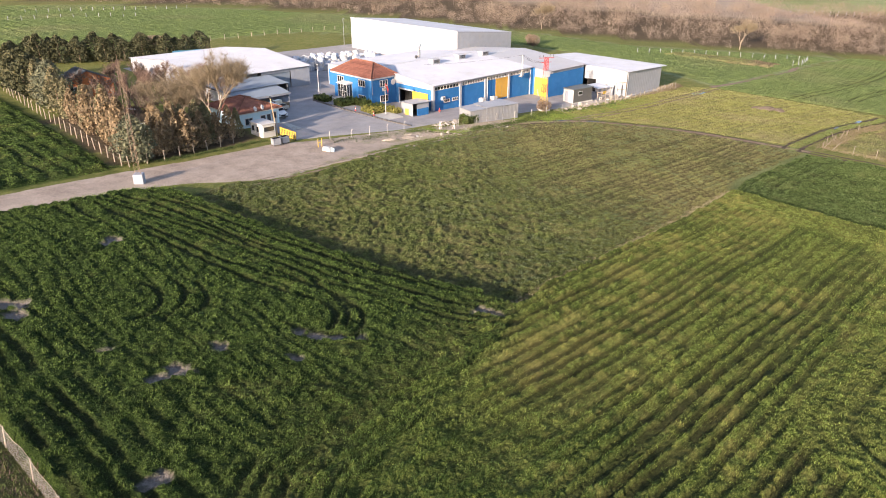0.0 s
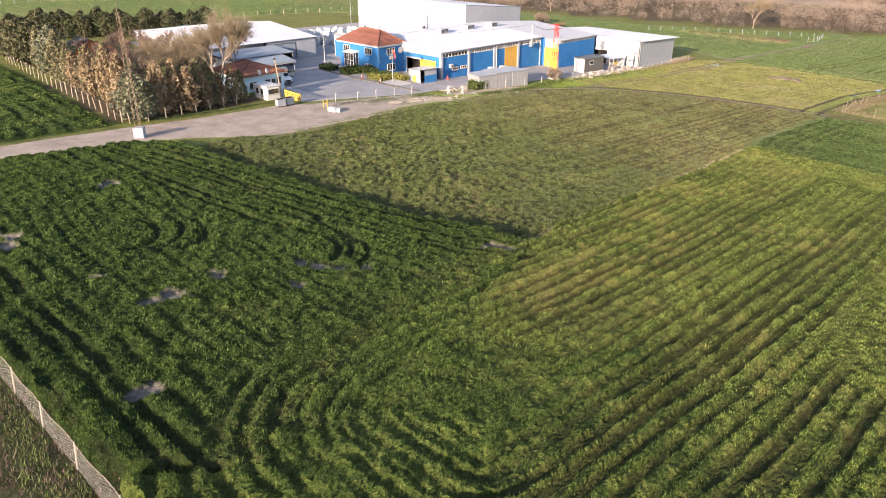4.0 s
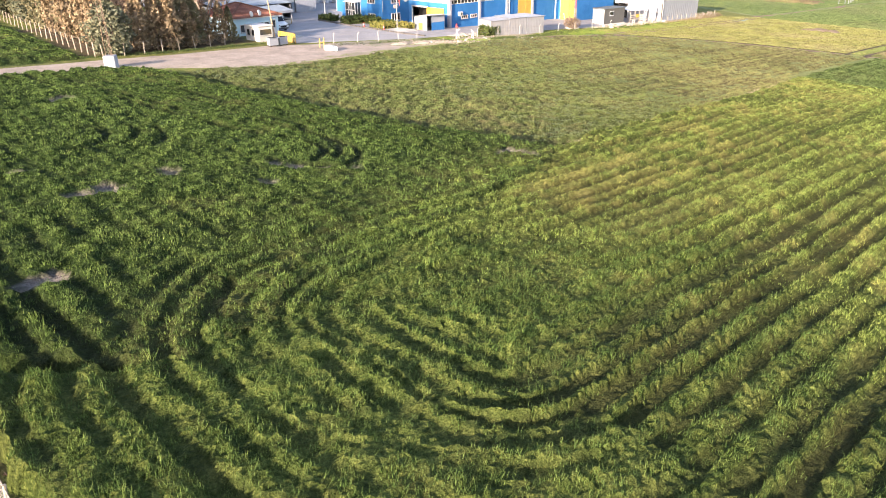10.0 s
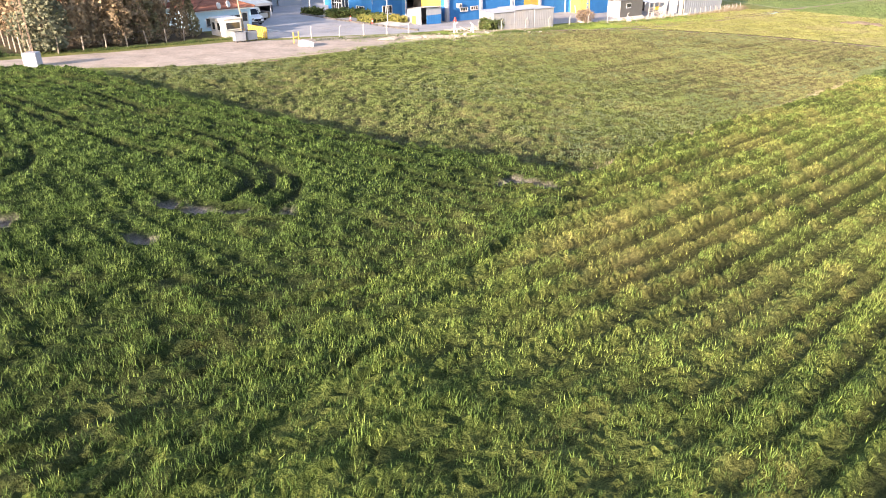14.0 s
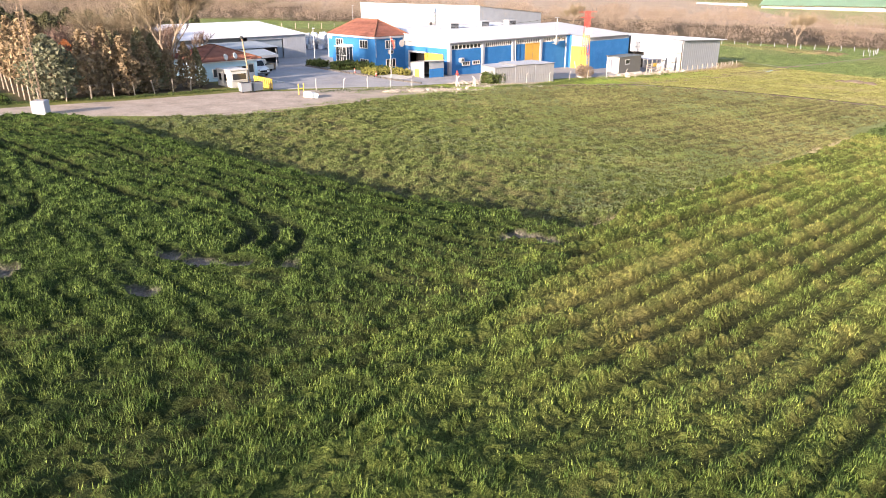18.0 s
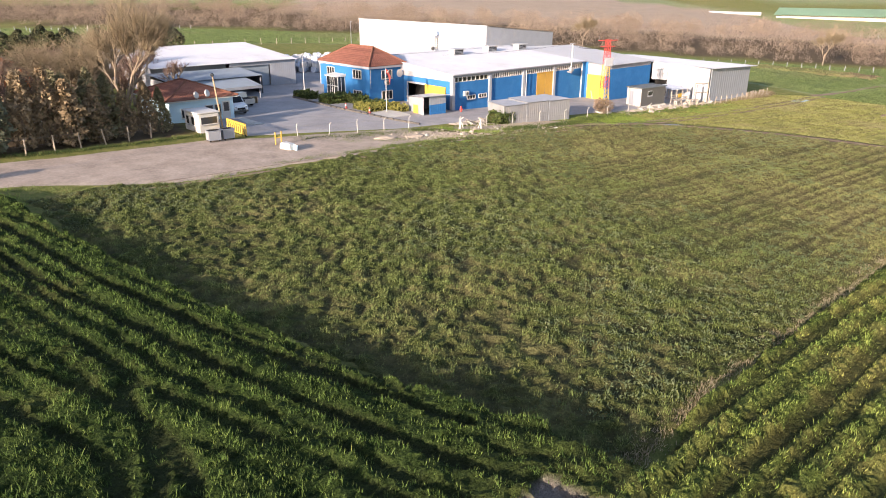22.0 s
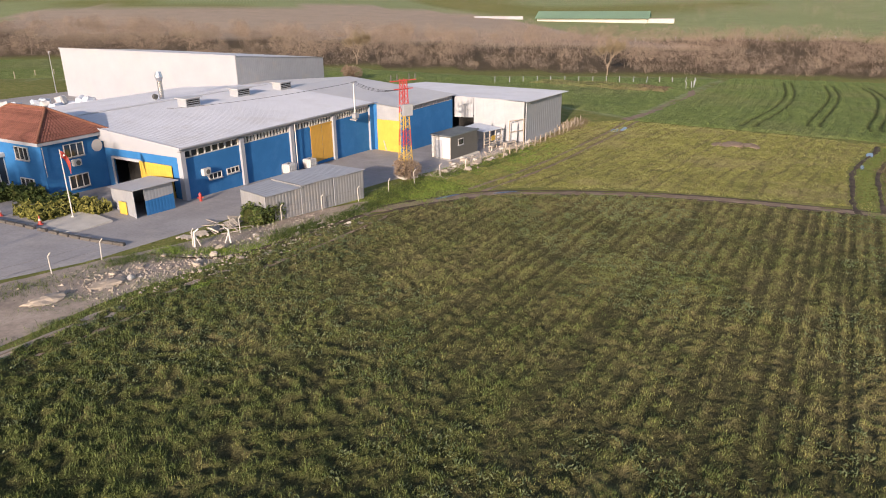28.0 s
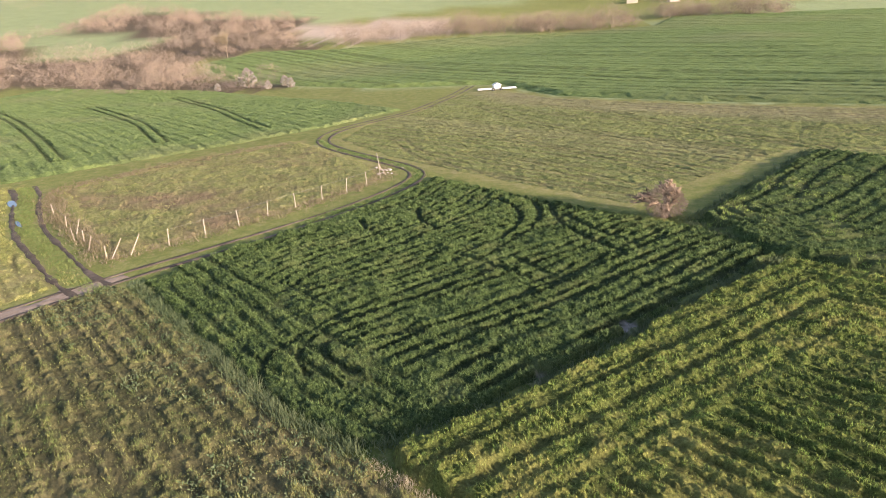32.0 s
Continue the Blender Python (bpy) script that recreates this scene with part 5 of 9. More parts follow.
# ---- crops: a rough canopy with furrows, and single blades on it ----
def canopy_material(name, low, mid, high, dry, soil):
    m, nt, b = material(name, 0.9)
    att = nt.nodes.new("ShaderNodeVertexColor")
    att.layer_name = "cover"
    sep = nt.nodes.new("ShaderNodeSeparateColor")
    nt.links.new(att.outputs[0], sep.inputs[0])
    n1, n2, n3 = noise_tex(nt, 0.35, 5), noise_tex(nt, 3.2, 5, 0.7), noise_tex(nt, 11.0, 4, 0.75)
    f = calc(nt, "ADD", calc(nt, "MULTIPLY", n1, 0.2), calc(nt, "ADD", calc(nt, "MULTIPLY", n2, 0.35), calc(nt, "MULTIPLY", n3, 0.45)))
    low, mid, high, dry = muted(low), muted(mid), muted(high), muted(dry)
    # The lowest green stands for shaded gaps between the leaf tips.
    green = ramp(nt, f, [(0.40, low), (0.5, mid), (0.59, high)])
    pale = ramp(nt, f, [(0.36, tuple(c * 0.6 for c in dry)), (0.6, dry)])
    # Furrow soil, its colour deepened by the shade lying in the gaps.
    shaded_earth = ramp(nt, f, [(0.35, tuple(c * 0.6 for c in soil)), (0.65, soil)])
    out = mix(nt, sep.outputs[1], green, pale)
    out = mix(nt, sep.outputs[0], shaded_earth, out)
    out = mix(nt, sep.outputs[2], out, ramp(nt, f, [(0.35, (0.15, 0.13, 0.11)), (0.65, (0.31, 0.285, 0.26))]))
    nt.links.new(out, b.inputs["Base Color"])
    bump(nt, b, calc(nt, "ADD", n3, calc(nt, "MULTIPLY", n2, 0.6)), 1.0, 0.22)
    return m


# Left wheat, strip wheat and weed greens are darkened for shade under the blades.
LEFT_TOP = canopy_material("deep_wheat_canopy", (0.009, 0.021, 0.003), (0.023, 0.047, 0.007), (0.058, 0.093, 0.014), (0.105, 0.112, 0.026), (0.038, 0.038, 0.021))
MEADOW_TOP = canopy_material("meadow_canopy", (0.115, 0.135, 0.022), (0.235, 0.240, 0.042), (0.36, 0.335, 0.075), (0.37, 0.31, 0.125), (0.155, 0.125, 0.07))
PADDOCK_TOP = canopy_material("paddock_canopy", (0.10, 0.115, 0.024), (0.185, 0.195, 0.048), (0.28, 0.265, 0.085), (0.24, 0.17, 0.085), (0.15, 0.115, 0.07))
PALE_TOP = canopy_material("stubble_canopy", (0.070, 0.090, 0.018), (0.165, 0.188, 0.040), (0.29, 0.29, 0.078), (0.31, 0.27, 0.11), (0.14, 0.12, 0.06))
GREEN_TOP = canopy_material("far_wheat_canopy", (0.064, 0.104, 0.021), (0.126, 0.180, 0.038), (0.198, 0.250, 0.064), (0.205, 0.215, 0.074), (0.055, 0.066, 0.022))
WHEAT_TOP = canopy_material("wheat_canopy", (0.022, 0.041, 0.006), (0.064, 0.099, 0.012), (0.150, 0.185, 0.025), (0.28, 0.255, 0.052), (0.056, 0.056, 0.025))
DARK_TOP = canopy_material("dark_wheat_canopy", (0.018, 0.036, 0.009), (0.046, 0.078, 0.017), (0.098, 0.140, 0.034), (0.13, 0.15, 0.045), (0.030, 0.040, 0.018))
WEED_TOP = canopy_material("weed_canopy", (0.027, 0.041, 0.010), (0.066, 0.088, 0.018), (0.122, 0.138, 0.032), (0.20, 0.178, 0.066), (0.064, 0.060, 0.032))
FIELDS = {}


def groove(d, period, width, phase=0.0):
    """1 on the crop, falling to 0 in narrow furrows that repeat every period."""
    r = np.abs((d / period + phase) % 1.0 - 0.5) * period
    return np.clip((r - width * 0.5) / (width * 0.6), 0, 1)


def to_ray(x, y, cx, cy, deg, length=500.0):
    c, s = math.cos(radians(deg)), math.sin(radians(deg))
    t = np.clip((x - cx) * c + (y - cy) * s, 0, length)
    return np.hypot(x - cx - t * c, y - cy - t * s)


def rut_mask(x, y, lines, gauge=0.0, width=0.36):
    """0 in single wheel ruts (or pairs, a gauge either side of the line), 1 beside them."""
    m = np.ones_like(x)
    wob = (value_noise(x, y, 1.4, 16) - 0.5) * 0.22
    for line in lines:
        d = line_off(x, y, [tuple(p) for p in smooth_line(line, 1.5)])
        m = np.minimum(m, np.clip((np.abs(d - gauge) + wob - width * 0.5) / 0.18, 0, 1))
    return m


def bushy(x, y, seed):
    """The crop's uneven top: round tufts with gaps between them."""
    a = np.clip(value_noise(x, y, 0.85, seed) * 1.7 - 0.35, 0, 1)
    return (0.72 + 0.28 * a) * (0.74 + 0.26 * value_noise(x, y, 0.4, seed + 1)) * (0.88 + 0.12 * value_noise(x, y, 3.0, seed + 2))


def row_hash(k, seed):
    """A fixed number from 0 to 1 for each row of a field."""
    return np.modf(np.abs(np.sin(k * 12.9898 + seed * 78.233) * 43758.5453))[0]


def drill_rows(x, y, d, period, width, seed, depth=1.0, least=0.1):
    """1 on the crop, lower in the gaps between the rows; each gap has its own width and depth and breaks off here and there."""
    k = np.floor(d / period + 0.5)
    r, q = row_hash(k, seed), row_hash(k, seed + 1)
    off = np.abs(d - k * period - (q - 0.5) * period * 0.25)
    w = width * (0.75 + 0.5 * r)
    gap = 1 - np.clip((off - w * 0.5) / 0.10, 0, 1)
    along = np.clip(value_noise(x, y, 2.3, seed + 2) * 2.4 - 0.35 + 0.6 * r, least, 1)
    return 1 - gap * depth * (0.7 + 0.3 * r) * along


def bare_mask(x, y):
    m = np.ones_like(x)
    for bx, by, r in BARE:
        d = np.hypot(x - bx, (y - by) * 1.25) + (value_noise(x, y, 1.1, 9) - 0.5) * 1.3 + (value_noise(x, y, 0.4, 10) - 0.5) * 0.7
        m = np.minimum(m, np.clip((d - r * 0.85) / 0.35, 0, 1))
    return m


EDGE_RUTS = [
    [(-31.5, 72.9), (-28.2, 71.7), (-22.5, 67.0), (-16.8, 62.6), (-12.0, 59.6), (-7.3, 56.6), (-2.2, 54.0), (0.8, 52.4)],
    [(-36.4, 73.7), (-31.1, 71.2), (-25.7, 67.2), (-18.5, 61.6), (-11.5, 57.2), (-6.5, 54.0), (-2.1, 51.8), (0.8, 50.2)],
]
LOOP_RUTS = [
    [(-35.6, 69.1), (-29.9, 64.8), (-25.1, 61.3), (-19.4, 56.6), (-13.7, 53.6), (-10.6, 52.3), (-8.0, 50.4), (-6.4, 48.3), (-5.9, 46.0), (-6.5, 44.4)],
    [(-29.5, 63.4), (-23.7, 58.6), (-17.7, 54.0), (-13.2, 51.2), (-10.2, 49.9), (-8.6, 48.4), (-8.0, 46.7), (-8.3, 45.2)],
    [(-11.1, 53.4), (-8.4, 50.1), (-7.2, 47.7), (-7.3, 45.7)],
]
TURN_RUTS = [
    [(-25.0, 51.8), (-23.2, 50.6), (-21.9, 48.4), (-22.0, 46.5), (-22.9, 45.4)],
    [(-22.4, 52.4), (-20.9, 50.6), (-20.2, 48.1), (-20.8, 45.7)],
    [(-20.5, 52.2), (-18.8, 49.7), (-18.4, 47.8), (-19.4, 45.8)],
    [(-32.6, 56.9), (-31.0, 58.1), (-31.6, 60.6)],
    [(-12.1, 46.0), (-10.5, 45.0), (-7.6, 44.4), (-5.9, 44.0)],
    [(-39.9, 70.4), (-37.1, 67.2), (-34.3, 65.2)],
    [(-41.0, 69.0), (-37.6, 65.9)],
    [(-37.6, 71.0), (-34.3, 67.6), (-30.8, 65.8)],
]
FAINT_RUTS = [
    [(-18.0, 38.0), (-14.5, 36.4), (-10.5, 37.4), (-6.4, 37.8), (-5.7, 38.0)],
    [(-9.0, 42.8), (-5.0, 43.0), (-2.4, 46.2), (1.5, 48.6)],
    [(-24, 42.0), (-20, 40.6), (-18.6, 39.6)],
    [(-14.6, 41.4), (-12.6, 43.2), (-10.0, 43.4)],
]
TURN_A, TURN_B = (-2.2, 27.4), (1.4, 24.06)
ROW_DEG = 46.0


def round_turn(x, y):
    """Distance from the strip round which the drill turned: its far end is open, its near end square with round corners."""
    c, s = math.cos(radians(ROW_DEG)), math.sin(radians(ROW_DEG))
    u = (x - TURN_A[0]) * c + (y - TURN_A[1]) * s
    v = (x - TURN_A[0]) * s - (y - TURN_A[1]) * c
    wide = (TURN_B[0] - TURN_A[0]) * s - (TURN_B[1] - TURN_A[1]) * c
    side = np.abs(v - wide / 2) - wide / 2
    ahead = -u
    d = np.hypot(np.maximum(side, 0), np.maximum(ahead, 0)) + np.minimum(np.maximum(side, ahead), 0)
    return d, u, v, wide


def left_pattern(x, y):
    d, u, v, wide = round_turn(x, y)
    near = np.clip((10.5 - d) / 3, 0, 1)
    wob = (value_noise(x, y, 7, 22) - 0.5) * 0.7 + (value_noise(x, y, 1.5, 28) - 0.5) * 0.25
    fence = line_off(x, y, [(-60, 62), (-40, 45.2), (-22, 29.4), (-14.9, 22.7), (-5.5, 13.9)])
    by_fence = np.clip((9 - fence) / 3, 0, 1)
    rows = drill_rows(x, y, (x + y) * R2 + (value_noise(x, y, 9, 2) - 0.5) * 2.0, 1.25, 0.34, 11, 0.34)
    rows = rows * (1 - by_fence) + by_fence * drill_rows(x, y, fence + wob, 1.35, 0.44, 13, 0.65)
    turn = drill_rows(x, y, d + wob, 1.2, 0.3, 15, 0.4)
    turn = np.where(u < -3.0, drill_rows(x, y, d + wob, 1.2, 0.42, 17, 0.6), turn)
    rows = rows * (1 - near) + near * turn
    top = line_off(x, y, [(-34, 77.2), (-22.2, 69.8), (-7.6, 59.0), (3, 53.3)])
    by_top = np.clip((9 - top) / 2, 0, 1)
    rows = rows * (1 - by_top) + by_top * drill_rows(x, y, top + wob * 0.6, 1.25, 0.40, 19, 0.65, 0.3)
    hem = np.clip((5.5 - fence) / 2, 0, 1)
    rows = rows * (1 - hem) + hem * drill_rows(x, y, fence + wob, 1.3, 0.52, 13, 0.9, 0.3)
    m = rows * bushy(x, y, 15)
    m = np.minimum(m, 0.12 + 0.88 * rut_mask(x, y, EDGE_RUTS, 0.0, 0.48))
    m = np.minimum(m, 0.2 + 0.8 * rut_mask(x, y, LOOP_RUTS, 0.0, 0.46))
    m = np.minimum(m, 0.25 + 0.75 * rut_mask(x, y, TURN_RUTS, 0.0, 0.38))
    m = np.minimum(m, 0.5 + 0.5 * rut_mask(x, y, FAINT_RUTS, 0.0, 0.4))
    dry = np.clip((value_noise(x, y, 6, 12) * 0.55 + value_noise(x, y, 1.1, 13) * 0.45 - 0.66) * 2, 0, 0.35)
    seam = np.clip(1 - line_off(x, y, FIELD_SEAM) / 5, 0, 1) * (0.4 + 0.6 * value_noise(x, y, 1.6, 18))
    return m * bare_mask(x, y), dry + 0.5 * seam + 0.3 * near * np.clip((32 - y) / 8, 0, 1) * value_noise(x, y, 1.5, 14)


FIELD_SEAM = [(6.0, 51.0), (1.6, 45.8), (-2.4, 38.8), (-6.4, 30.8), (-9.0, 23.6)]
HEAD_EDGE = [(38, 87), (58.3, 63.3), (30, 33.5)]


def strip_pattern(x, y):
    d, u, v, wide = round_turn(x, y)
    d = d + (value_noise(x, y, 9, 22) - 0.5) * 0.5 + (value_noise(x, y, 1.5, 28) - 0.5) * 0.16
    right = np.clip((v - wide + 1.0) / 3, 0, 1) * np.clip((u + 6) / 6, 0, 1)
    upper = np.clip((u - 5) / 12, 0, 1)
    low = np.clip((2 - u) / 4, 0, 1)
    depth = np.clip(0.40 + 0.60 * np.maximum.reduce([right, upper, 0.85 * low * np.clip((d - 3.0) / 3, 0.0, 1)]), 0, 1)
    m = np.where(low * (d > 3) > 0.5, drill_rows(x, y, d, 1.24, 0.5, 39, 0.75, 0.0), drill_rows(x, y, d, 1.04, 0.46, 31, 1.0, 0.8))
    wheels = np.ones_like(x)
    for off, w in ((1.5, 0.34), (3.25, 0.4), (7.2, 0.4), (9.0, 0.45), (13.6, 0.4), (15.4, 0.45), (20.0, 0.4), (21.8, 0.45), (26.4, 0.45), (28.2, 0.4)):
        wheels = np.minimum(wheels, np.clip((np.abs(d - off) - w * 0.5) / 0.16, 0, 1))
    m = np.minimum(m, 1 - 0.7 * right * (1 - wheels) * np.clip(value_noise(x, y, 4, 33) * 2.2 - 0.3, 0.1, 1))
    m = 1 - depth * np.clip(1.25 - u / 90, 0.6, 1) * (1 - m)
    edge = line_off(x, y, HEAD_EDGE)
    head = np.clip((9 - edge) / 1.5, 0, 1) * (x - y > -49)
    hr = drill_rows(x, y, edge + (value_noise(x, y, 5, 30) - 0.5) * 0.6, 1.2, 0.34, 35, 0.32)
    hr = np.minimum(hr, 0.45 + 0.55 * np.minimum(np.clip((np.abs(edge - 2.9) - 0.15) / 0.2, 0, 1), np.clip((np.abs(edge - 4.9) - 0.2) / 0.2, 0, 1)))
    m = m * (1 - head) + hr * head
    spot = np.exp(-(((x - 6.2) / 3.8) ** 2 + ((y - 41.5) / 4.6) ** 2)) + 0.3 * np.exp(-(((x - 30) / 8) ** 2 + ((y - 74) / 5) ** 2)) + 0.5 * np.exp(-((v - 1.0) / 1.5) ** 2) * np.clip((u - 2) / 4, 0, 1) * np.clip((34 - u) / 10, 0, 1)
    spot = np.clip(spot, 0, 1)
    m = m * (1 - 0.35 * spot) * bushy(x, y, 24)
    streak = np.clip((row_hash(np.floor(d / 1.24), 37) - 0.45) * 1.6, 0, 0.8) * np.maximum(right, upper)
    dry = np.clip((value_noise(x, y, 6, 26) * 0.5 + value_noise(x, y, 0.9, 27) * 0.5 - 0.52) * 1.8, 0, 0.6) + 0.40 * spot * (0.4 + 0.6 * value_noise(x, y, 1.3, 29)) + 0.32 * streak * value_noise(x, y, 2.0, 38) + 0.12 * head
    return m * bare_mask(x, y), np.clip(dry * np.clip((x + y - 22) / 22, 0.3, 1) * np.clip(line_off(x, y, FIELD_SEAM) / 5, 0.25, 1), 0, 1)


DARK_LOOPS = [
    [(40.5, 91.8), (42.5, 93.2), (44.8, 94.2), (46.6, 94.2), (48.3, 93.4), (49.8, 92.5), (51.9, 91.0), (54.7, 88.6), (57.2, 85.9), (60.7, 83.4), (64.3, 81.3), (68.5, 79.2), (72.6, 78.8), (76.5, 79.6), (78.5, 81.7)],
    [(44.2, 91.4), (45.3, 92.3), (46.6, 92.6), (48.0, 92.5), (50.0, 91.7), (51.9, 89.9), (53.4, 87.3), (56.2, 84.6), (59.6, 82.0)],
    [(44.4, 88.8), (45.0, 90.0), (45.9, 90.9), (47.1, 91.5), (48.3, 91.3)],
    [(77.5, 87.0), (77.4, 83.3), (74.4, 81.1), (70.6, 80.4), (67.6, 81.0), (63.8, 83.2), (60.9, 85.5)],
    [(75.3, 78.0), (69.9, 77.6), (66.7, 76.6), (63.3, 74.8), (61.1, 73.1)],
]
DARK_RUTS = [
    [(74.9, 89.9), (70.7, 89.3), (68.3, 87.4)],
    [(70.9, 94.4), (67.6, 93.2), (68.9, 91.0)],
    [(56.3, 91.2), (56.9, 92.9), (56.5, 95.4)],
    [(48.6, 87.6), (50.6, 84.0), (53.9, 81.0), (56.5, 78.1), (59.5, 75.6), (62.9, 72.8), (65.2, 69.6)],
    [(45.3, 86.4), (48.8, 82.8), (52.8, 78.3), (57.3, 74.0)],
]
DARK_SEAMS = [
    [(56.2, 100.8), (52.4, 97.3), (48.7, 94.2)],
    [(56.2, 98.7), (52.3, 95.4), (49.8, 93.0)],
    [(56.6, 96.8), (53.6, 93.6), (51.9, 91.7)],
    [(61.4, 84.7), (58.9, 82.2), (56.1, 79.5)],
    [(61.2, 81.4), (58.7, 79.5), (56.5, 78.1)],
    [(71.5, 77.0), (67.0, 75.0), (62.5, 72.0)],
]


def dark_pattern(x, y):
    wob = (value_noise(x, y, 6, 42) - 0.5) * 0.8 + (value_noise(x, y, 1.3, 46) - 0.5) * 0.3
    track = line_off(x, y, [(57.2, 107.6), (64.2, 104.2), (71.0, 98.6), (79.2, 93.2), (87.8, 89.8)])
    weeds = line_off(x, y, [(57.2, 107.6), (47.6, 98.2), (40.5, 91.4), (37.9, 87.0)])
    a = drill_rows(x, y, 0.731 * x + 0.682 * y + wob, 1.15, 0.44, 41, 0.95)
    b = drill_rows(x, y, track + wob, 1.2, 0.42, 43, 0.9)
    c = drill_rows(x, y, weeds + wob, 1.4, 0.40, 45, 0.7)
    kb = np.clip((12.5 - track) / 2, 0, 1)
    kc = np.clip((7.0 - weeds) / 1.5, 0, 1)
    m = a * (1 - kb) + b * kb
    m = m * (1 - kc) + c * kc
    m = m * bushy(x, y, 44)
    m = np.minimum(m, 0.15 + 0.85 * rut_mask(x, y, DARK_LOOPS + DARK_RUTS, 0.0, 0.36))
    m = np.minimum(m, 0.3 + 0.7 * rut_mask(x, y, DARK_SEAMS, 0.0, 0.34))
    return m * bare_mask(x, y), np.clip((value_noise(x, y, 1.5, 47) - 0.62) * 1.6, 0, 0.4)


RIGHT_RUTS = [
    [(70.5, 63.5), (72.5, 60.4), (76.0, 58.4), (82, 54.6), (92, 46)],
    [(69.4, 61.6), (71.6, 58.4), (75.4, 56.0), (82, 51.6), (92, 43)],
    [(67.0, 62.0), (68.4, 57.4), (73.0, 53.6), (80, 48.0), (90, 39)],
]


def right_pattern(x, y):
    d = to_ray(x, y, 70, 60, -44) + (value_noise(x, y, 6, 48) - 0.5) * 1.0
    m = drill_rows(x, y, d, 1.3, 0.4, 47, 0.8, 0.2) * bushy(x, y, 49)
    m = np.minimum(m, 0.1 + 0.9 * rut_mask(x, y, RIGHT_RUTS, 0.0, 0.45))
    return m, np.clip((value_noise(x, y, 2, 50) - 0.5) * 1.6, 0, 0.6)


def garden_pattern(x, y):
    d = (x + y) * R2 + (value_noise(x, y, 6, 66) - 0.5) * 1.5
    return np.maximum(0.35 + 0.65 * groove(d, 2.2, 0.5), np.clip(value_noise(x, y, 3, 67) * 2 - 0.6, 0, 1)), np.clip((value_noise(x, y, 2, 68) - 0.55) * 1.6, 0, 0.6)


def weed_pattern(x, y):
    s = (y - x) * R2
    right = np.clip((x + 0.35 * (y - 60) - 12) / 14, 0, 1)
    rows = drill_rows(x, y, s + (value_noise(x, y, 8, 52) - 0.5) * 0.4, 0.96, 0.34, 51, 0.95, 0.2)
    for off, w in ((38.6, 0.3), (41.0, 0.25), (43.0, 0.36), (43.9, 0.3), (45.4, 0.4), (46.7, 0.36), (52.3, 0.3), (57.2, 0.3)):
        rows = np.minimum(rows, np.clip((np.abs(s - off + (value_noise(x, y, 3, 55) - 0.5) * 0.3) - w * 0.5) / 0.2, 0.05, 1))
    clump = np.clip((value_noise(x, y, 2.6, 53) * 0.2 + 0.8 * value_noise(x, y, 0.42, 54) - 0.45) * 1.7 + 0.45, 0.05, 1)
    m = clump * (1 - 0.25 * right) + 0.18 * right
    m = m * (1 - right * 0.78 * (1 - rows))
    # Tan weeds to the right, and far brightness from haze put into their colour.
    brown = 0.12 * right + 0.75 * np.clip((x + 1.2 * y - 98) / 35, 0, 1) * (0.35 + 0.65 * value_noise(x, y, 1.7, 56)) + 0.28 * right * np.exp(-(line_off(x, y, [(8, 55), (22, 71), (38, 89)]) / 6) ** 2)
    return m, np.clip((value_noise(x, y, 7, 59) * 0.4 + value_noise(x, y, 0.8, 60) * 0.6 - 0.5) * 1.7, 0, 1) + brown


def meadow_pattern(x, y):
    rows = drill_rows(x, y, x * 0.643 - y * 0.766 + (value_noise(x, y, 7, 69) - 0.5) * 1.6, 1.5, 0.34, 61, 0.9)
    swath = drill_rows(x, y, x * 0.643 - y * 0.766 + (value_noise(x, y, 12, 68) - 0.5) * 2.0, 5.5, 0.6, 63, 0.6)
    m = np.clip(value_noise(x, y, 1.2, 73) * 0.35 + value_noise(x, y, 0.55, 70) * 0.7 + 0.05, 0.05, 1) * rows * swath * tracks_mask(x, y)
    return m, np.clip((value_noise(x, y, 7, 71) - 0.5) * 1.2 + (value_noise(x, y, 1.2, 72) - 0.5) * 0.6, 0, 0.7)


def tracks_mask(x, y):
    """0 in the wheel tracks that cross the grass, 1 beside them."""
    m = np.ones_like(x)
    for line, gauge, width in ((BRANCH, 1.22, 0.8), (SHED_TRACK, 0.72, 0.4), (TRACK, 0.83, 0.9)):
        off = line_off(x, y, [tuple(p) for p in smooth_line(line, 2.0)])
        m = np.minimum(m, np.clip((np.abs(off - gauge) - width * 0.5) / 0.25, 0, 1))
    return m


def paddock_pattern(x, y):
    m = np.clip(value_noise(x, y, 1.0, 74) * 0.8 + value_noise(x, y, 0.45, 75) * 0.6 - 0.2, 0.05, 1) * tracks_mask(x, y)
    return m, np.clip((value_noise(x, y, 9, 76) - 0.45) * 2.4 + (value_noise(x, y, 1.3, 77) - 0.5) * 0.8, 0, 1)


STUBBLE_RUTS = [
    [(112.6, 86.2), (100.6, 75.0), (86.2, 64.3), (80.5, 60.3)],
    [(100.5, 87.7), (88.5, 76.0), (80.2, 70.0)],
    [(133.1, 68.3), (118.0, 60.6), (103.4, 53.0), (93.7, 47.5)],
    [(112.0, 98.0), (101.0, 93.5), (90.8, 88.2), (82.0, 79.0)],
    [(146.0, 88.0), (124.0, 80.0), (106.0, 67.0), (92.0, 55.0)],
]


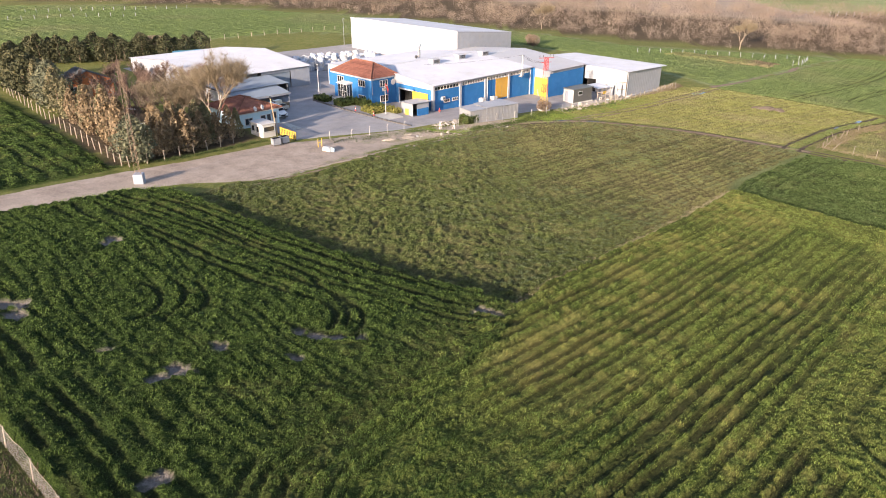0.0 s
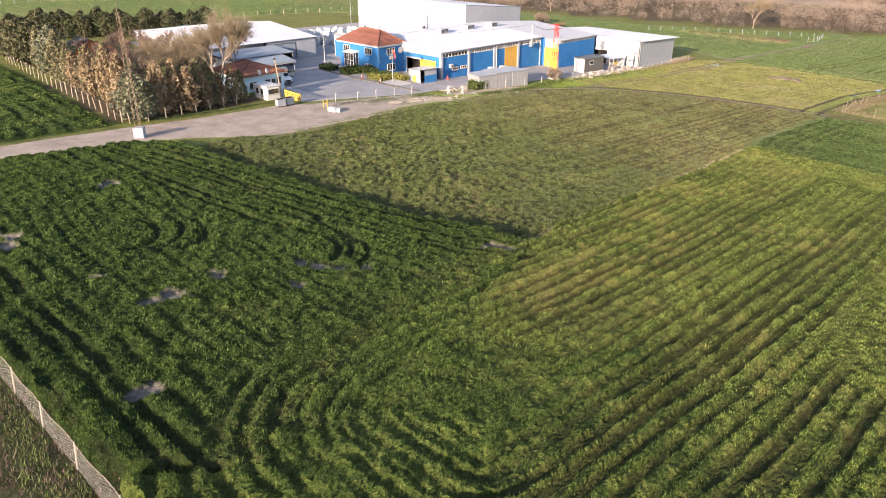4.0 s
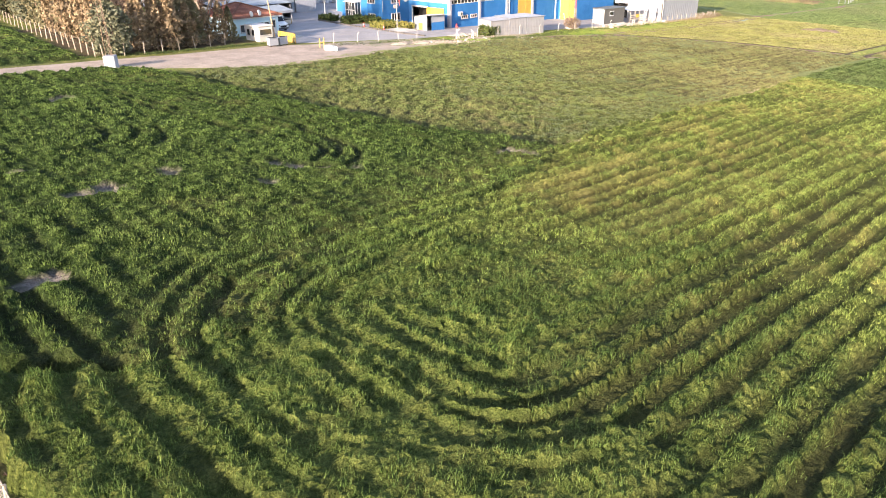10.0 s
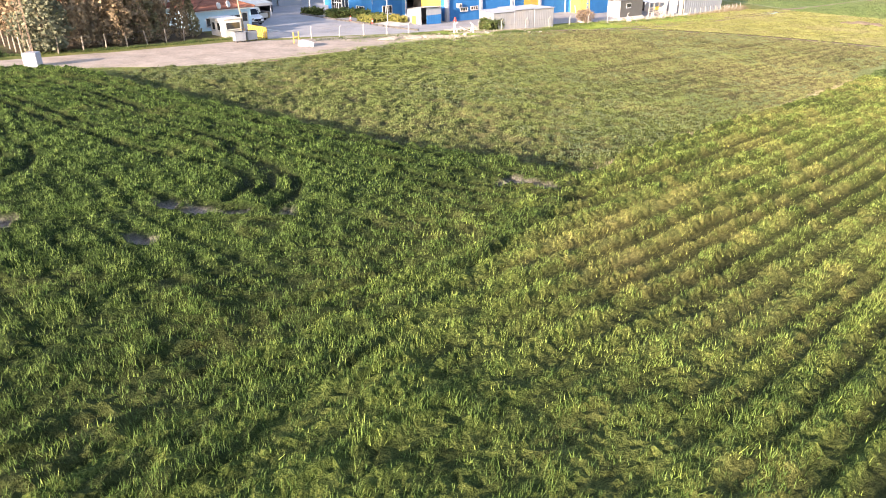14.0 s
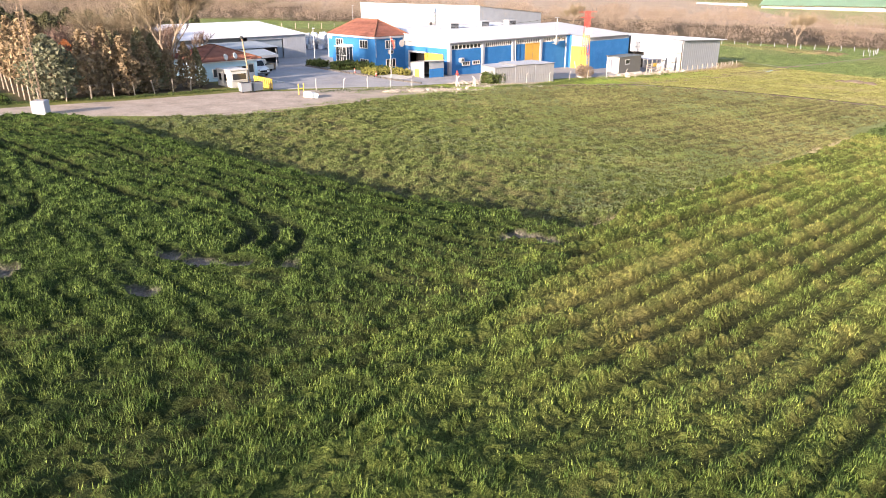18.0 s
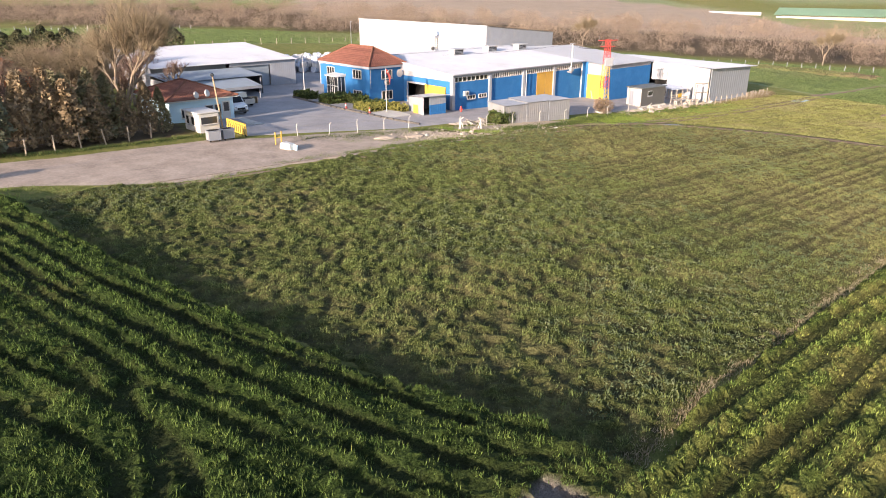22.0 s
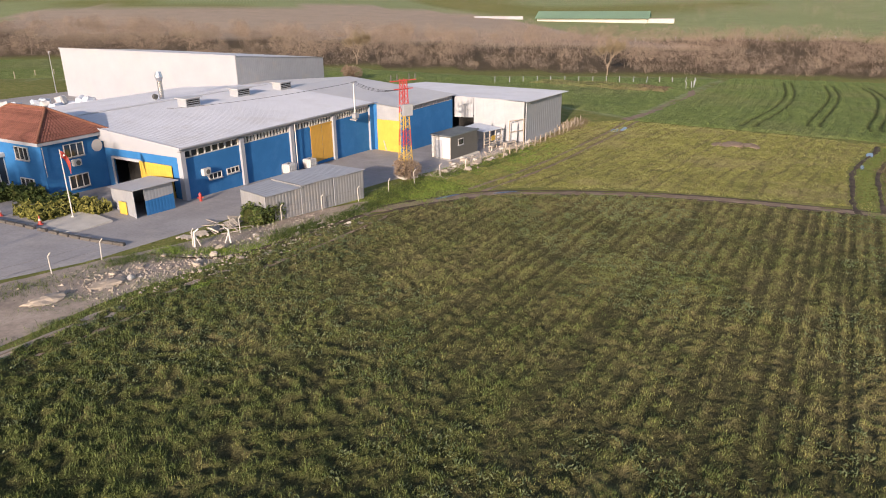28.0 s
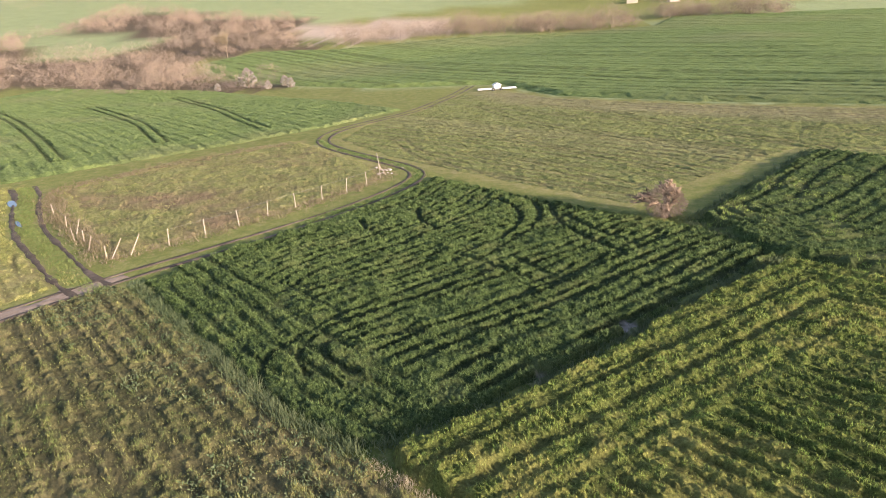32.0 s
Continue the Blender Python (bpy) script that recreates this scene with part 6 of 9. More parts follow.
def pale_pattern(x, y):
    d = PALE_ROW[0] * x + PALE_ROW[1] * y + (value_noise(x, y, 18, 79) - 0.5) * 4
    rows = drill_rows(x, y, d, 1.7, 0.5, 71, 0.95, 0.2)
    broad = drill_rows(x, y, d, 7.5, 0.9, 73, 0.8, 0.3)
    m = np.clip(value_noise(x, y, 2.0, 80) * 0.2 + value_noise(x, y, 0.9, 81) * 0.25 + 0.5, 0.08, 1) * (0.1 + 0.9 * rows) * broad
    m = np.minimum(m, rut_mask(x, y, STUBBLE_RUTS, 0.85, 0.45))
    band = np.clip((value_noise(d, d * 0 + 3, 6, 83) - 0.5) * 3, 0, 1)
    hem = np.clip((16 - line_off(x, y, HILL_EDGE)) / 6, 0, 1) * (0.45 + 0.55 * value_noise(d, x * 0.1, 1.6, 84))
    return m * (1 - 0.35 * hem), np.clip(band * 0.35 + 0.25 * (1 - rows) + 0.85 * hem, 0, 1)


def far_pattern(x, y):
    d = x * 0.72 - y * 0.69 + 5 * np.sin((x + y) / 60) + (value_noise(x, y, 16, 84) - 0.5) * 1.6
    m = drill_rows(x, y, d, 2.2, 0.6, 81, 0.5, 0.25) * (0.62 + 0.38 * value_noise(x, y, 1.3, 85))
    m = np.minimum(m, drill_rows(x, y, d, 9.5, 0.8, 83, 0.55, 0.0))
    for line in FAR_RUTS:
        off = line_off(x, y, [tuple(q) for q in smooth_line(line, 3.0)])
        m = np.minimum(m, np.clip((np.abs(off - 0.9) - 0.22) / 0.3, 0, 1))
    return m, np.clip((value_noise(x, y, 12, 86) - 0.5) * 1.2, 0, 0.6)


def hill_pattern(x, y):
    d = y * 0.66 - x * 0.75 + (value_noise(x, y, 60, 87) - 0.5) * 9 + (value_noise(x, y, 9, 90) - 0.5) * 0.9
    m = drill_rows(x, y, d, 4.2, 1.2, 85, 0.8, 0.6) * (0.86 + 0.14 * value_noise(x, y, 3, 88))
    m = np.minimum(m, drill_rows(x, y, d, 14.0, 2.0, 87, 1.0, 0.5))
    return m, np.clip((value_noise(x, y, 45, 89) - 0.5) * 1.4, 0, 0.7)


def back_pattern(x, y):
    d = (x + y) * R2 + (value_noise(x, y, 30, 61) - 0.5) * 10
    m = np.minimum(0.5 + 0.5 * groove(d, 4.5, 1.2), 0.5 + 0.5 * value_noise(x, y, 2.5, 62))
    return m, np.clip((value_noise(x, y, 25, 63) - 0.5) * 1.4, 0, 0.7)


def canopy(name, poly, pattern, tall, lift, step, mat, label, box_, lump=0.5, category="crop", grain=0.02):
    """The field's surface: furrows, lumps and a steep bank at the edge; kept for the blades that stand on it."""
    x0, y0, x1, y1 = box_
    xs, ys = np.arange(x0, x1 + step, step), np.arange(y0, y1 + step, step)
    X, Y = np.meshgrid(xs, ys)
    e = inside(X, Y, poly) + (value_noise(X, Y, 1.0, 21) - 0.5) * 0.5 + (value_noise(X, Y, 0.4, 20) - 0.5) * 0.25
    m, dry = pattern(X, Y)
    fine = max(step * 1.8, 0.36)
    rough = 0.45 * value_noise(X, Y, fine * 2.6, 5) + 0.55 * value_noise(X, Y, fine, 6)
    rim = np.clip(e / max(0.5, step * 4 if step > 0.25 else 0.5), 0, 1)
    H = lift * rim + tall * m * rim * (1 - lump + lump * 1.5 * rough) - 0.25 * (1 - rim)
    rng = np.random.default_rng(len(name))
    Z = height(X, Y) + H + rng.uniform(-1, 1, X.shape) * (0.02 + grain * rim * np.clip(m * 1.5, 0, 1))
    Xj, Yj = X + rng.uniform(-0.3, 0.3, X.shape) * step, Y + rng.uniform(-0.3, 0.3, X.shape) * step
    F = grid_faces(len(xs), len(ys))
    F = F[(e.ravel()[F] > -0.45).any(1)]
    used = np.unique(F)
    back = np.full(X.size, -1)
    back[used] = np.arange(len(used))
    me = np_mesh(name, np.stack([Xj, Yj, Z], -1).reshape(-1, 3)[used], back[F], mat)
    att = me.color_attributes.new("cover", "FLOAT_COLOR", "POINT")
    # Low cover brings in the furrow soil colour, shade included.
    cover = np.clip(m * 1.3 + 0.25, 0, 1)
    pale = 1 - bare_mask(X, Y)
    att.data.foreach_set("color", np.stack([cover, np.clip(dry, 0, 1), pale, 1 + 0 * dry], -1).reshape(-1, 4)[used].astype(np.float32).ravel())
    FIELDS[name] = (xs, ys, Z)
    return tagged(new(name, me), label, category, kind="stuff")


def top_of(name, x, y):
    """The canopy's height at places in the plan."""
    xs, ys, Z = FIELDS[name]
    st = xs[1] - xs[0]
    fx, fy = np.clip((x - xs[0]) / st, 0, len(xs) - 1.001), np.clip((y - ys[0]) / st, 0, len(ys) - 1.001)
    i, j = fx.astype(int), fy.astype(int)
    fx, fy = fx - i, fy - j
    return (Z[j, i] * (1 - fx) + Z[j, i + 1] * fx) * (1 - fy) + (Z[j + 1, i] * (1 - fx) + Z[j + 1, i + 1] * fx) * fy


def blades(name, x, y, h, mat, label, per=6, width=0.03, spread=0.10, lean=0.5, seed=1, category="crop", leaf=False, on=None):
    """Tufts of blades or leaves at the given places and heights, as one mesh."""
    rng = np.random.default_rng(seed)
    n = len(x)
    bx = np.repeat(x, per) + rng.normal(0, spread, n * per)
    by = np.repeat(y, per) + rng.normal(0, spread, n * per)
    hh = np.repeat(h, per) * rng.uniform(0.6, 1.15, n * per)
    ang = rng.uniform(0, 2 * np.pi, n * per)
    ln = np.abs(rng.normal(lean, 0.25, n * per)) * hh
    bz = (top_of(on, bx, by) if on else height(bx, by)) - 0.03
    w = width * rng.uniform(0.7, 1.3, n * per)
    turn = ang + rng.uniform(0.6, 2.5, n * per)
    cx, cy = np.cos(turn) * w / 2, np.sin(turn) * w / 2
    dx, dy = np.cos(ang) * ln, np.sin(ang) * ln
    if leaf:
        A = np.stack([bx, by, bz], -1)
        Bv = np.stack([bx + dx * 0.5 + cx, by + dy * 0.5 + cy, bz + hh * 0.65], -1)
        D = np.stack([bx + dx * 0.5 - cx, by + dy * 0.5 - cy, bz + hh * 0.65], -1)
        C = np.stack([bx + dx, by + dy, bz + hh * 0.85], -1)
        V = np.stack([A, Bv, C, D], 1).reshape(-1, 3)
        F = np.arange(len(V)).reshape(-1, 4)
    else:
        A = np.stack([bx - cx, by - cy, bz], -1)
        Bv = np.stack([bx + cx, by + cy, bz], -1)
        C = np.stack([bx + dx, by + dy, bz + hh], -1)
        V = np.stack([A, Bv, C], 1).reshape(-1, 3)
        F = np.arange(len(V)).reshape(-1, 3)
    ob = new(name, np_mesh(name, V, F, mat))
    return tagged(ob, label, category, kind="stuff")


def scatter(poly, per_m2, seed, clip=None):
    rng = np.random.default_rng(seed)
    p = np.array(poly)
    lo, hi = p.min(0), p.max(0)
    if clip:
        lo, hi = np.maximum(lo, clip[:2]), np.minimum(hi, clip[2:])
    n = int((hi[0] - lo[0]) * (hi[1] - lo[1]) * per_m2)
    x, y = rng.uniform(lo[0], hi[0], n), rng.uniform(lo[1], hi[1], n)
    edge = inside(x, y, poly) + (value_noise(x, y, 1.0, 21) - 0.5) * 0.5
    k = edge > 0.1
    return x[k], y[k], edge[k]


def sow(field, poly, pattern, spots, mats, labels, h, seed, per=6, width=0.03, leaf=False, category="crop", thr=0.38, floor=0.3, lean=0.6):
    """Blades on a canopy, thinned out in the furrows, in two colours."""
    x = np.concatenate([scatter(poly, d, seed + k, c)[0] for k, (d, c) in enumerate(spots)])
    y = np.concatenate([scatter(poly, d, seed + k, c)[1] for k, (d, c) in enumerate(spots)])
    m, dry = pattern(x, y)
    rng = np.random.default_rng(seed + 7)
    k = rng.uniform(0, 1, len(x)) < floor + (1 - floor) * m ** 1.3
    pale = dry + rng.uniform(-0.2, 0.2, len(x)) > thr
    hh = h * (0.55 + 0.45 * m) * (0.7 + 0.6 * value_noise(x, y, 1.1, seed))
    for sel, mat, label, sd in ((k & ~pale, mats[0], labels[0], 1), (k & pale, mats[1], labels[1], 2)):
        blades(field + "_blades", x[sel], y[sel], hh[sel], mat, label, per, width, 0.10, lean, seed + sd, category, leaf, field)


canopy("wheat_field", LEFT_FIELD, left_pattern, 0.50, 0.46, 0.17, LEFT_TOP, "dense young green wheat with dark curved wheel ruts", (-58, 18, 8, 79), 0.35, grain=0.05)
GREEN_PAIR = ("fine deep green blades of young wheat", "yellow-green blades of young wheat")
YELLOW_PAIR = ("fine green blades of young wheat", "yellowing blades of young wheat")
sow("wheat_field", LEFT_FIELD, left_pattern, [(20, (-58, 18, -20, 79)), (22, (-20, 46, 8, 79)), (4, (-20, 20, 8, 46))], (LEFT_WHEAT, WHEAT), GREEN_PAIR, 0.24, 110, 6, 0.03, thr=0.48, floor=0.05, lean=0.45)
sow("wheat_field", LEFT_FIELD, left_pattern, [(25, (-20, 20, 8, 46))], (LEFT_WHEAT, WHEAT), GREEN_PAIR, 0.24, 112, 9, 0.017, thr=0.48, floor=0.05, lean=0.4)
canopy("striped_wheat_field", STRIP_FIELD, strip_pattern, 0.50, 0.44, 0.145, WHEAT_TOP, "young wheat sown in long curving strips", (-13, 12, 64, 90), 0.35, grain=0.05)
canopy("near_striped_wheat", STRIP_FIELD, strip_pattern, 0.45, 0.48, 0.42, WHEAT_TOP, "young wheat in long strips", (-6, -24, 26, 12))
sow("striped_wheat_field", STRIP_FIELD, strip_pattern, [(20, (-13, 46, 64, 90)), (16, (24, 12, 64, 46)), (6, (-13, 30, 24, 46))], (WHEAT, YELLOW_WHEAT), YELLOW_PAIR, 0.21, 130, 6, 0.03, thr=0.46, floor=0.03, lean=0.45)
sow("striped_wheat_field", STRIP_FIELD, strip_pattern, [(30, (-13, 34, 24, 46)), (30, (12, 15, 24, 34))], (WHEAT, YELLOW_WHEAT), YELLOW_PAIR, 0.24, 132, 9, 0.017, thr=0.46, floor=0.03, lean=0.4)
sow("striped_wheat_field", STRIP_FIELD, strip_pattern, [(30, (-13, 14, 12, 34))], (LEFT_WHEAT, WHEAT), GREEN_PAIR, 0.24, 150, 9, 0.017, thr=0.48, floor=0.03, lean=0.4)
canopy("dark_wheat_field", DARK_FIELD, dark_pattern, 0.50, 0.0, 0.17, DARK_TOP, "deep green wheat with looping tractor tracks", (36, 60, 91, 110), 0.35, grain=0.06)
sow("dark_wheat_field", DARK_FIELD, dark_pattern, [(22, (36, 60, 91, 110))], (DARK_WHEAT, WHEAT), ("fine dark green blades of wheat", "lighter green blades of wheat"), 0.22, 150, 6, 0.036, thr=0.6, floor=0.05)
canopy("right_wheat_field", FAR_RIGHT_FIELD, right_pattern, 0.46, 0.45, 0.3, DARK_TOP, "green wheat with curved tractor tracks", (40, 23, 94, 69), 0.5, grain=0.06)
sow("right_wheat_field", FAR_RIGHT_FIELD, right_pattern, [(10, (40, 25, 95, 70))], (DARK_WHEAT, WHEAT), ("fine dark green blades of wheat", "lighter green blades of wheat"), 0.25, 170, 5, 0.05)
canopy("garden_wheat_field", GARDEN_FIELD, garden_pattern, 0.42, 0.1, 0.45, LEFT_TOP, "green wheat beside the garden fence", (-110, 70, -40, 140), 0.7, grain=0.06)
sow("garden_wheat_field", GARDEN_FIELD, garden_pattern, [(7, (-90, 72, -41, 130))], (LEFT_WHEAT, WHEAT), ("fine green blades of wheat", "yellow-green blades of wheat"), 0.24, 190, 5, 0.05)
canopy("weed_field", WEED_FIELD, weed_pattern, 0.23, 0.0, 0.17, WEED_TOP, "rough fallow field of low green and brown weeds", (-31, 49, 60, 127), 0.25, "weeds", 0.05)
sow("weed_field", WEED_FIELD, weed_pattern, [(18, (-31, 49, 60, 127)), (16, (-10, 62, 40, 105))], (WEEDS, YELLOW_WEEDS), ("low green leaves of field weeds", "yellowing leaves of field weeds"), 0.22, 210, 6, 0.026, False, "weeds", 0.6, 0.14, 0.36)
canopy("meadow", MEADOW, meadow_pattern, 0.26, 0.0, 0.3, MEADOW_TOP, "rough yellow-green meadow with faint mown rows", (18, 110, 92, 166), 0.9, "grass", grain=0.05)
canopy("paddock", PADDOCK, paddock_pattern, 0.22, 0.0, 0.3, PADDOCK_TOP, "grazed olive and brown paddock turf", (60, 93, 116, 135), 0.9, "grass", grain=0.045)
canopy("stubble_field", PALE_FIELD, pale_pattern, 0.15, 0.0, 0.42, PALE_TOP, "pale striped field of short yellow-green stubble", (70, -8, 184, 110), 0.5, "grass", grain=0.06)
canopy("green_field", FAR_FIELD, far_pattern, 0.40, 0.05, 0.42, GREEN_TOP, "green wheat field with winding dark tractor ruts", (60, 100, 206, 224), 0.5, grain=0.06)
canopy("hill_field", HILL_FIELD, hill_pattern, 0.28, 0.6, 0.85, GREEN_TOP, "striped green wheat on the far slope", (96, -100, 402, 192), 0.15, grain=0.0)
canopy("dry_strip", DRY_STRIP, paddock_pattern, 0.25, 0.75, 0.6, PADDOCK_TOP, "strip of dry beige grass below the white fence", (58, 190, 98, 217), 0.8, "grass", grain=0.06)
canopy("back_field", BACK_FIELD, back_pattern, 0.6, 0.1, 1.0, GREEN_TOP, "green wheat behind the works", (-260, 128, 126, 382), 0.5, grain=0.09)


MEADOW_BLADES = leafy("meadow_blades", [(0.0, (0.088, 0.106, 0.021)), (0.35, (0.158, 0.178, 0.037)), (0.65, (0.28, 0.275, 0.062)), (0.95, (0.43, 0.385, 0.13))], through=0.25, spread=0.7)


def grasses():
    x, y, e = scatter(WEED_FIELD, 5, 57)
    b = value_noise(x, y, 9, 57) * 0.6 + value_noise(x, y, 1.4, 58) * 0.4 > 0.54
    blades("grey_weeds", x[b], y[b], 0.10 + 0.12 * value_noise(x, y, 0.8, 64)[b], BLUE_WEEDS, "grey-green broad-leaved weeds in the fallow field", 7, 0.075, 0.12, 0.85, 62, "weeds", True, "weed_field")
    x, y, e = scatter(MEADOW, 9, 71)
    rows = drill_rows(x, y, x * 0.643 - y * 0.766 + (value_noise(x, y, 7, 69) - 0.5) * 1.6, 1.5, 0.34, 61, 0.9)
    rng = np.random.default_rng(72)
    m = np.clip(value_noise(x, y, 2.0, 73) * 1.4 - 0.1, 0, 1)
    k = (rng.uniform(0, 1, len(x)) < 0.25 + 0.75 * m * rows) & (tracks_mask(x, y) > 0.5)
    blades("meadow_grass", x[k], y[k], 0.10 + 0.15 * m[k], MEADOW_BLADES, "short yellow-green meadow grass", 6, 0.07, 0.16, 0.7, 74, "grass")
    x, y, e = scatter(PADDOCK, 8, 75)
    k = e > 0.3
    m = value_noise(x, y, 2.0, 76)
    blades("paddock_grass", x[k], y[k], 0.1 + 0.14 * m[k], MEADOW_BLADES, "thin dry olive paddock grass", 4, 0.05, 0.15, 0.8, 77, "grass")
    x, y, e = scatter(PALE_FIELD, 6, 78, (70, 20, 150, 112))
    rows = pale_pattern(x, y)[0]
    k = np.random.default_rng(80).uniform(0, 1, len(x)) < 0.03 + 0.97 * rows
    blades("stubble_grass", x[k], y[k], 0.07 + 0.07 * value_noise(x, y, 1.5, 81)[k], MEADOW_BLADES, "striped yellow-green stubble grass", 5, 0.05, 0.22, 0.7, 82, "grass")


def along_edge(line, width, per_m, seed):
    rng = np.random.default_rng(seed)
    p = resample(line, 0.4)
    i = rng.integers(0, len(p), int(len(p) * 0.4 * per_m))
    q = p[i] + rng.normal(0, width / 2, (len(i), 2))
    return q[:, 0], q[:, 1]


def verge(line, w, n, mat, hh, name, label, sd):
    """A strip of grass or weeds along a line."""
    x, y = along_edge(line, w, n, sd)
    h = hh * (0.4 + 0.8 * value_noise(x, y, 1.2, sd))
    blades(name, x, y, h, mat, label, 6, 0.045, 0.14, 0.6, sd, "grass")


def verges():
    verge([(6.0, 51.9), (9.1, 56.1), (14.1, 61.5), (21.5, 69.3), (28.2, 76.5), (37.3, 86.9)], 0.45, 34, DRY, 0.24, "dry_verge", "strip of dry pale grass along the field boundary", 91)
    verge([(62.6, 113.4), (71.1, 106.2), (80.1, 99.8), (88, 95.6), (94, 97.2)], 1.6, 34, DRY_DARK, 0.32, "dry_verge", "tangle of pale dry grass along the paddock fence", 92)
    verge([(62.6, 113.4), (68, 118.3), (76, 127), (86, 133.5)], 1.6, 26, DRY_DARK, 0.34, "dry_verge", "tangle of pale dry grass along the paddock fence", 93)
    verge([(86, 133.5), (100.5, 125.7), (112, 114.5)], 2.4, 30, DRY_DARK, 0.35, "dry_verge", "tangle of pale dry grass along the paddock fence", 94)
    verge([uv(58, -14.6), uv(63, -14.2), uv(66, -13.5)], 1.4, 60, DRY_DARK, 0.8, "reeds", "tall dry reeds beside the shed", 95)
    verge([uv(44, -15.0), uv(58, -14.6)], 0.8, 30, DRY_DARK, 0.45, "dry_verge", "dry grass along the shed fence", 96)
    verge([uv(11, -13.2), uv(18, -13.6), uv(26, -14.8), uv(40, -16.0)], 1.5, 60, HEDGE, 0.38, "green_verge", "bright green weeds along the works fence", 97)
    verge([uv(-20, -7.2), uv(-10, -9.3), uv(-1, -10.6)], 0.8, 22, WEEDS, 0.25, "green_verge", "green weeds along the yard edge", 98)
    verge([(-29.3, 76.5), (-33, 78.5), (-37.5, 77.0), (-42, 72)], 0.9, 30, WHEAT, 0.3, "green_verge", "grass strip beside the dirt road", 99)
    verge([(-43, 86), (-36, 92), (-30.5, 98.5), (-27, 103)], 0.7, 24, HEDGE, 0.35, "green_verge", "grass strip between road and garden fence", 100)
    verge([(-27, 32.4), (-20, 26.1), (-12, 18.8), (-9, 16.0)], 1.0, 24, WEEDS, 0.3, "green_verge", "scrubby weeds along the chain-link fence", 101)
    verge([(-33, 34.5), (-26, 28.6), (-18, 21), (-9, 13)], 5.0, 70, PINK_TWIGS, 0.3, "dry_verge", "dead brown scrub outside the chain-link fence", 113)
    verge([(-31, 35), (-25, 29.6), (-18, 23), (-9, 14.6)], 3.6, 8, WEEDS, 0.35, "green_verge", "ragged weeds outside the chain-link fence", 114)
    verge([(38, 86.6), (41.0, 82), (46.6, 76.4), (53.0, 70.2), (59.6, 63)], 0.6, 30, BLUE_WEEDS, 0.4, "green_verge", "pale weeds in the ditch between the fields", 102)
    verge([(57.2, 107.8), (47.6, 98.4), (40.5, 91.6), (38, 87.4)], 0.6, 50, BLUE_WEEDS, 0.42, "green_verge", "pale grey-green grass along the dark wheat", 103)
    verge([(-16, 92), (-9.5, 100), (-4.5, 105.2), (3, 112), (8, 116.6)], 0.7, 26, WEEDS, 0.22, "green_verge", "green strip between the tyre ruts", 105)
    verge([(-5.6, 111.7), (-4.4, 112.6), (-3.6, 112.2)], 0.9, 60, HEDGE, 0.34, "green_verge", "tuft of green weeds at the yard edge", 115)
    verge([(-2.9, 113.6), (-0.8, 112.7), (1.5, 112.1), (3.4, 113.3), (4.9, 114.8)], 0.9, 110, WHEAT, 0.30, "green_verge", "grassy bank below the broken pallets", 116)
    verge([(4.8, 114.7), (7.8, 117.4), (12.3, 121.4), (16.5, 125.2)], 1.1, 130, HEDGE, 0.34, "green_verge", "dark green weeds along the metal stores", 117)
    verge([(-12, 103.0), (-8.0, 105.0), (-4.0, 107.0), (-1.0, 108.6), (2.0, 110.4)], 1.6, 40, WEEDS, 0.2, "green_verge", "thin weeds among the rubble", 118)
    verge([(-8.0, 99.2), (-4.0, 102.8), (0.6, 106.6), (4.6, 110.4), (9.0, 114.2)], 0.5, 80, WHEAT, 0.2, "green_verge", "green strip between the wheel ruts", 119)
    verge([uv(-28.4, 2.6), uv(-27.6, 3.6), uv(-27, 5.2)], 1.0, 60, HEDGE, 0.16, "green_verge", "patch of green grass beside the gatehouse", 112)
    verge([uv(9, -15.2), uv(14, -15.2), uv(22, -15.6), uv(32, -16.8), uv(44, -17.2)], 3.2, 150, WHEAT, 0.26, "green_verge", "broad band of fresh green grass outside the works fence", 111)
    verge(BRANCH, 0.9, 30, WEEDS, 0.25, "green_verge", "long green grass between the wheel tracks", 108)
    verge(TRACK[9:16], 0.7, 22, DARK_WHEAT, 0.22, "green_verge", "green strip between the wheel tracks", 109)
    verge([(66, 116), (75, 126), (84, 133)], 1.4, 22, DRY_DARK, 0.5, "dry_verge", "dead stalks along the paddock fence", 110)
    verge([(-17, 103.5), (-10, 107.6), (-4, 111.5), (1, 113.2), (5, 115.6), (10, 120)], 1.6, 30, HEDGE, 0.26, "green_verge", "green weeds on the rubble bank", 106)
    verge([(-33, 79.5), (-28, 79.8), (-22, 83), (-16, 90)], 1.0, 20, WEEDS, 0.2, "green_verge", "thin grass along the road edge", 107)
    verge([(58.6, 63.6), (54.4, 59.2), (44, 48.4)], 0.8, 30, BLUE_WEEDS, 0.4, "green_verge", "pale grass between the wheat fields", 120)
    verge([(60, 63), (68.3, 67.3), (80, 58.5), (93.0, 48.8), (86.4, 43.9)], 0.7, 18, BLUE_WEEDS, 0.4, "green_verge", "pale grass along the wheat edge", 104)


grasses()
verges()


